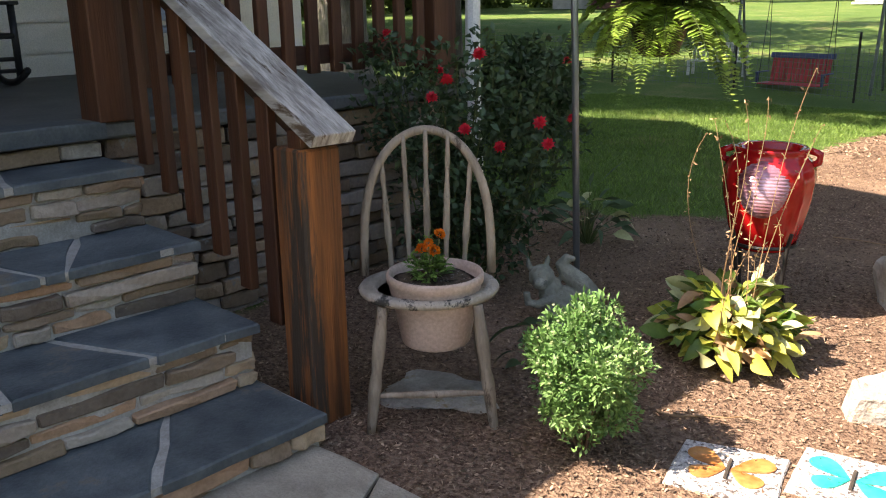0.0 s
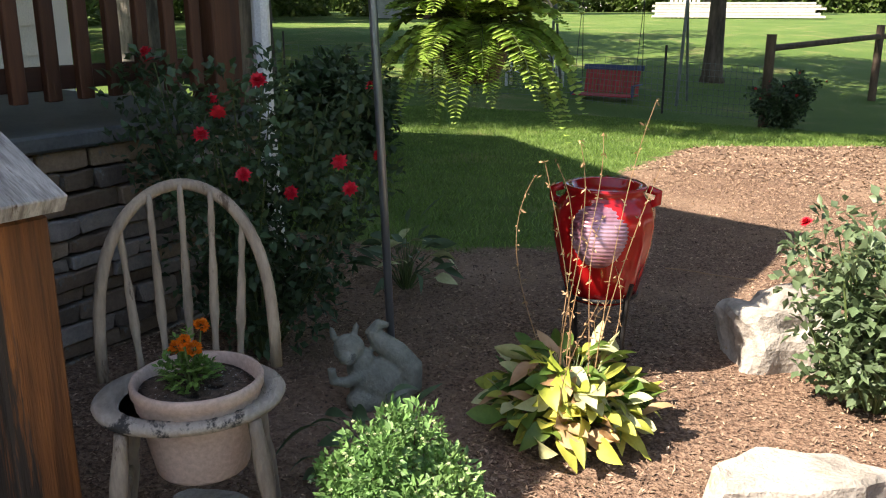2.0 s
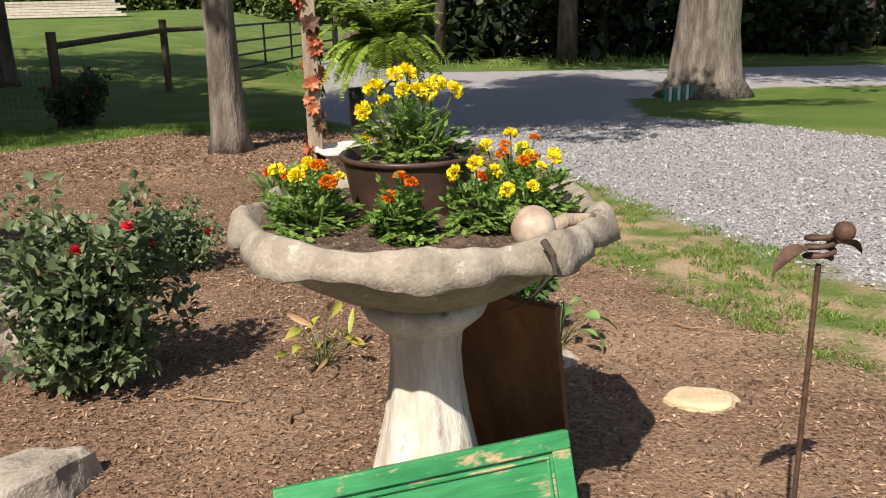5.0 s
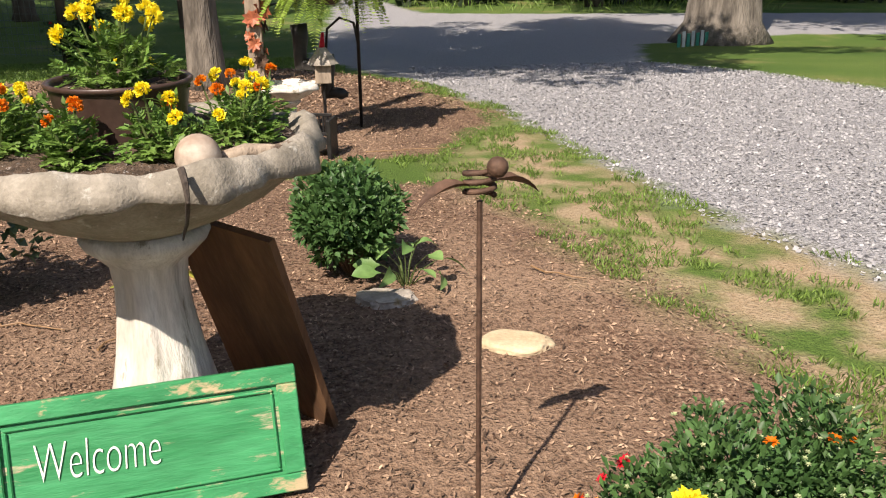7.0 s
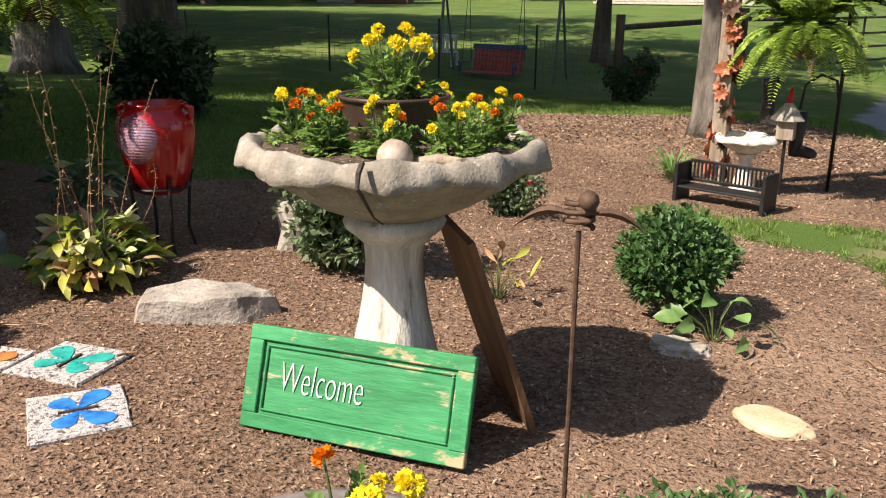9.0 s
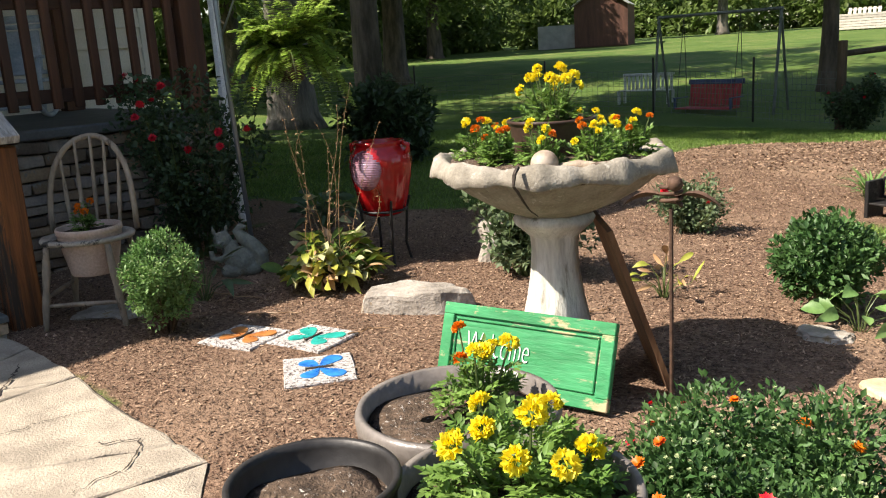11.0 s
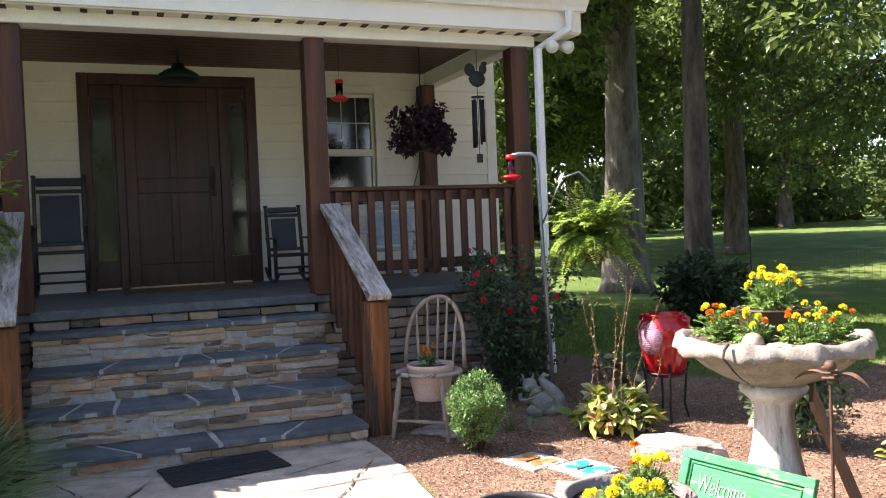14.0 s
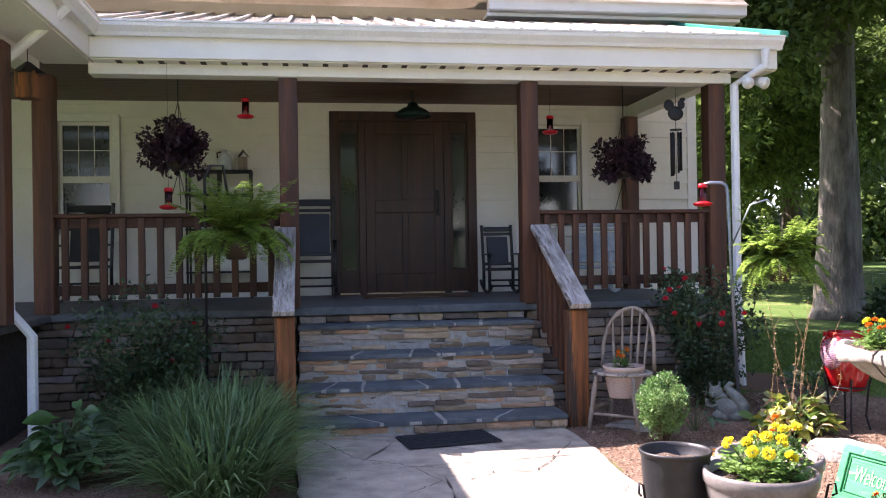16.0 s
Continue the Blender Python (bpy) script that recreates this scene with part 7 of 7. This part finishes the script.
part("top_rail", boxbm(-0.7, 0.7, 0.15, 0.19, 0.72, 0.78, 0.004), "white_wood", wb)
for i in range(4):
    part("seat_slat", boxbm(-0.7, 0.7, -0.28 + i * 0.11, -0.2 + i * 0.11, 0.34, 0.36, 0.004), "white_wood", wb)
for x in (-0.66, 0.66):
    for y in (-0.25, 0.17):
        part("leg", boxbm(x - 0.03, x + 0.03, y - 0.03, y + 0.03, 0, 0.34, 0.004), "white_wood", wb)

lum = thing("lumber_stack", "long low stack of pale lumber on the far field", "lumber", -14.5, 59.2, rise(-14.5, 59.2), 11)
for k in range(6):
    part("plank", boxbm(-5.2 + 0.2 * (k % 2), 5.2 - 0.3 * (k % 3), -0.8, 0.8, 0.05 + k * 0.16, 0.19 + k * 0.16, 0.01), "lumber", lum)
pal = thing("pallet", "pale wooden pallet leaning on the lumber stack", "pallet", -17.6, 58.0, rise(-17.6, 58), 11)
for i in range(7):
    part("slat", boxbm(-0.9 + i * 0.28, -0.72 + i * 0.28, 0, 0.04, 0, 1.5, 0.005, m=pose(0, 0, 0, -25)), "lumber", pal)
for z in (0.1, 0.75, 1.35):
    part("batten", boxbm(-0.92, 0.98, 0.041, 0.1, z, z + 0.1, 0.005, m=pose(0, 0, 0, -25)), "lumber", pal)
barn = thing("barn", "small red-brown barn with a tin roof on the far field", "barn", -31.4, 50.6, rise(-31.4, 50.6), 28)
part("barn_wall", boxbm(-1.7, 1.7, -2.5, 2.5, 0, 2.6), "barn", barn)
for s in (-1, 1):
    part("roof_sheet", boxbm(-2.8, 2.8, 0, 2.15, 0, 0.06, m=pose(0, 0, 3.75, 0, 0, 90) @ pose(0, 0, 0, -33 if s > 0 else 213, 0, 0)), "tin", barn)
bm = bmesh.new()
for y in (-2.45, 2.45):
    vs = [bm.verts.new(p) for p in ((-1.7, y, 2.6), (1.7, y, 2.6), (0, y, 3.7))]
    bm.faces.new(vs)
part("gable", bm, "barn", barn, kind="stuff")
part("lean_to", boxbm(-4.2, -1.71, -2.0, 2.0, 0, 1.5), "tin", barn)
sgn = thing("picket_ornament", "small white and green picket ornament at the oak's foot", "garden ornament", 8.2, 17.6, rise(8.2, 17.6), 25)
for i in range(7):
    part("picket", boxbm(-0.4 + i * 0.125, -0.32 + i * 0.125, 0, 0.02, 0, 0.25 + 0.04 * (i % 2), 0.004), "white_wood" if i % 2 else "green_trim", sgn)

# ---- loose cover ----
rng = np.random.default_rng(77)


def scatter(n, x0, x1, y0, y1, keep):
    x, y = rng.uniform(x0, x1, n), rng.uniform(y0, y1, n)
    ok = keep(x, y)
    x, y = x[ok], y[ok]
    ix, iy = np.clip(np.searchsorted(gx, x) - 1, 0, nx - 2), np.clip(np.searchsorted(gy, y) - 1, 0, ny - 2)
    fx, fy = (x - gx[ix]) / (gx[ix + 1] - gx[ix]), (y - gy[iy]) / (gy[iy + 1] - gy[iy])
    z = (GZ[iy, ix] * (1 - fx) + GZ[iy, ix + 1] * fx) * (1 - fy) + (GZ[iy + 1, ix] * (1 - fx) + GZ[iy + 1, ix + 1] * fx) * fy
    return np.stack([x, y, z], 1)


def chips(P, L, W, lift, tilt):
    n = len(P)
    D = np.stack([rng.normal(0, 1, n), rng.normal(0, 1, n), rng.normal(0, tilt, n)], 1)
    U = np.array([0, 0, 1.0]) + rng.normal(0, tilt, (n, 3))
    return leaves(P + np.array([0, 0, lift]), D, U, L * rng.uniform(0.4, 1.5, n), W * rng.uniform(0.5, 1.5, n), 0.12)


for k, (x, y, rz, ln) in enumerate(((-0.75, 3.12, 35, 0.34), (-1.25, 3.2, 15, 0.42), (0.3, 4.25, -20, 0.3), (0.62, 4.1, 70, 0.18), (-0.1, 3.25, 60, 0.2), (1.2, 3.7, 10, 0.16), (2.3, 4.5, -40, 0.25), (-1.1, 5.9, 5, 0.5), (0.9, 6.6, -10, 0.35), (1.9, 7.2, 5, 0.6))):
    rnd = random.Random(k)
    line = [(ln * (j / 6 - 0.5), rnd.uniform(-0.02, 0.02), 0.014 + 0.006 * rnd.random()) for j in range(7)]
    ob = tagged(part("twig", tubebm(line, [0.0045 - 0.0004 * j for j in range(7)], 6), "dry", None, "thin dry twig lying on the mulch"), category="twig", group="fallen twigs")
    ob.matrix_basis = pose(x, y, rise(x, y) + 0.012, 0, 0, rz)

off_path = lambda x, y: inside(PATH_EDGE, x, y) < 0.0
P = scatter(130000, -3, 3.2, 2.0, 9.5, lambda x, y: (inside(BED, x, y) > -0.05) & off_path(x, y))
V, F = chips(P, 0.020, 0.0075, 0.005, 0.4)
raw("mulch_chips", V, F, "chip", None, "loose shredded bark mulch over the bed", False, "stuff")
P = scatter(26000, -3, 2.6, 9.5, 14.6, lambda x, y: inside(BED, x, y) > 0)
V, F = chips(P, 0.04, 0.02, 0.006, 0.25)
raw("mulch_chips", V, F, "chip", None, "loose bark mulch round the young tree", False, "stuff")
P = scatter(90000, 2.4, 9.0, 3.0, 14, lambda x, y: inside(DRIVE, x, y) > -0.12 * rng.random(len(x)))
V, F = chips(P, 0.022, 0.02, 0.003, 0.4)
raw("gravel", V, F, "pebble", None, "loose grey gravel on the drive", False, "stuff")


def blades(P, L, W):
    n = len(P)
    D = np.stack([rng.normal(0, 0.45, n), rng.normal(0, 0.45, n), np.ones(n)], 1)
    return leaves(P, D, rng.normal(0, 1, (n, 3)), L * rng.uniform(0.5, 1.4, n), W, 0.05, 0.15)


lawn = lambda x, y: (inside(BED, x, y) < -0.1 * rng.random(len(x))) & (inside(DRIVE, x, y) < -0.05) & (inside(EARTH, x, y) < 0.0) & ((x < 1.5) | (y > 15)) & ~((x < WALL + 0.2) & (y < HOUSE_END)) & ~((x < FRONT) & (y < END))
P = scatter(150000, -10, 2, 4.6, 17, lawn)
V, F = blades(P, 0.06, 0.007)
raw("grass", V, F, "blade", None, "short mown lawn grass", False, "stuff")
P = scatter(190000, 1.4, 5, 0.6, 12, lambda x, y: ((inside(EARTH, x, y) > -0.1) | ((x > 0.2) & (x < 2.6) & (y > 6.3) & (y < 7.1))) & (inside(DRIVE, x, y) < 0.05))
keep = np.array([noise.noise(Vector((a * 2.2, b * 2.2, 4.0))) + 0.8 * noise.noise(Vector((a * 9, b * 9, 1.0))) > 0.12 for a, b, _ in P])
V, F = blades(P[keep], 0.045, 0.006)
raw("grass_tufts", V, F, "blade", None, "patchy grass tufts on bare earth by the drive", False, "stuff")
P = scatter(700, 0.5, 14, 24, 29.5, lambda x, y: inside(DRIVE, x, y) < 0)
V, F = blades(P, 0.35, 0.03)
raw("rough_grass", V, F, "blade", None, "rough grass along the wood's edge", False, "stuff")

# ---- laid stones ----
for i, x in enumerate(NOSE):
    rnd = random.Random(40 + i)
    back = (NOSE[i + 1] - 0.05) if i < 3 else FRONT + 0.06
    for c in flag_cells(rnd, back - 0.03, x, *STEP_Y, (4, 6, 6, 5)[i]):
        part("flagstone", slab_piece(c, 0.018, TREAD[i] - 0.034, TREAD[i], rnd, 0.006), "bluestone", steps)
    part("tread_mortar", boxbm(back - 0.03, x - 0.02, STEP_Y[0] + 0.015, STEP_Y[1] - 0.015, TREAD[i] - 0.03, TREAD[i] - 0.006), "mortar", steps)
    lay(steps, "stone", x - 0.035, STEP_Y[0] + 0.02, STEP_Y[1] - 0.02, (TREAD[i - 1] if i else -0.02), TREAD[i] - 0.035, 4 if i else 2, 60 + i, 0.09)
    lay(steps, "stone", STEP_Y[1] - 0.01, back, x - 0.05, -0.02, TREAD[i] - 0.035, 3 * (i + 1), 70 + i, 0.08, True, (0.1, 0.3))
lay(steps, "stone", FRONT + 0.06, STEP_Y[0] + 0.02, STEP_Y[1] - 0.02, TREAD[3], FLOOR - 0.071, 1, 66, 0.09)
lay(foundation, "stone_dark", FRONT + 0.05, STEP_Y[1] + 0.0, END + 0.06, -0.05, FLOOR - 0.072, 12, 80, 0.1)
lay(foundation, "stone_dark", FRONT + 0.05, -2.3, STEP_Y[0], -0.05, FLOOR - 0.072, 12, 81, 0.1)
lay(foundation, "stone_dark", END + 0.09, -4.4, FRONT + 0.03, -0.4, FLOOR - 0.072, 12, 82, 0.1, True)
rnd = random.Random(5)
for c in flag_cells(rnd, FRONT - 0.1, FRONT + 0.1, STEP_Y[0], STEP_Y[1], 4):
    part("edge_stone", slab_piece(c, 0.006, FLOOR - 0.06, FLOOR + 0.006, rnd, 0.006), "bluestone", porch_floor)


def split(cells, n, rnd):
    while len(cells) < n:
        cells.sort(key=lambda c: -abs(sum(a.x * b.y - b.x * a.y for a, b in zip(c, c[1:] + c[:1]))))
        c = cells.pop(0)
        mid = sum(c, Vector((0, 0))) / len(c)
        ang = rnd.uniform(0, 3.14)
        nrm = Vector((math.sin(ang), math.cos(ang)))
        sd = [(p - mid).dot(nrm) for p in c]
        a, b = [], []
        for i, p in enumerate(c):
            q, s0, s1 = c[(i + 1) % len(c)], sd[i], sd[(i + 1) % len(c)]
            (a if s0 >= 0 else b).append(p)
            if s0 * s1 < 0:
                m = p.lerp(q, s0 / (s0 - s1))
                a.append(m)
                b.append(m)
        cells += [a, b]
    return cells


rnd = random.Random(12)
left = [(-1.62, -0.02), (-1.62, 2.12), (-1.1, 2.14), (-0.2, 2.08), (0.5, 2.06), (0.1, 0.02)]
right = [(0.5, 2.06), (1.25, 1.5), (2.0, 0.4), (3.4, -1.2), (2.2, -3.0), (0.9, -1.6), (0.1, 0.02)]
for shape, n in ((left, 7), (right, 5)):
    for c in split([[Vector(p) for p in shape]], n, rnd):
        part("concrete_piece", slab_piece(c, 0.007, -0.1, 0.022 + rnd.uniform(-0.003, 0.003), rnd, 0.012), "concrete", path)

# ---- cracks in the path ----
for line, wide in (([(-1.08, 2.0), (-0.966, 1.935), (-0.831, 1.847), (-0.521, 1.68), (-0.373, 1.567), (-0.309, 1.534), (-0.331, 1.396), (-0.35, 1.276), (-0.123, 1.015)], 0.017), ([(-0.309, 1.534), (-0.316, 1.707), (-0.281, 1.916), (-0.22, 2.05)], 0.006),
                   ([(0.033, 1.812), (0.149, 1.989), (0.261, 1.912), (0.334, 1.843), (0.36, 1.6)], 0.009), ([(-1.6, 0.121), (-0.892, 0.413), (-0.595, 0.763), (-0.41, 1.149), (-0.35, 1.276)], 0.012), ([(-0.595, 0.763), (-0.179, 0.895), (0.12, 0.6)], 0.009)):
    rnd = random.Random(len(line) * 7)
    pts = []
    for (x0, y0), (x1, y1) in zip(line, line[1:]):
        n = max(int(math.hypot(x1 - x0, y1 - y0) / 0.025), 1)
        pts += [Vector((x0 + (x1 - x0) * k / n + rnd.gauss(0, 0.008), y0 + (y1 - y0) * k / n + rnd.gauss(0, 0.008), 0)) for k in range(n)]
    bm = bmesh.new()
    last = None
    for k, p in enumerate(pts[:-1]):
        d = (pts[k + 1] - p).normalized()
        nrm = Vector((-d.y, d.x, 0)) * wide * rnd.uniform(0.35, 1.0) * min(1, (k + 1) / 4, (len(pts) - k) / 5) * 0.5
        row = [bm.verts.new((p + nrm).to_tuple()[:2] + (0.028,)), bm.verts.new((p - nrm).to_tuple()[:2] + (0.028,))]
        if last:
            bm.faces.new((last[0], last[1], row[1], row[0]))
        last = row
    part("crack", bm, "joint", path, "dark jagged crack")
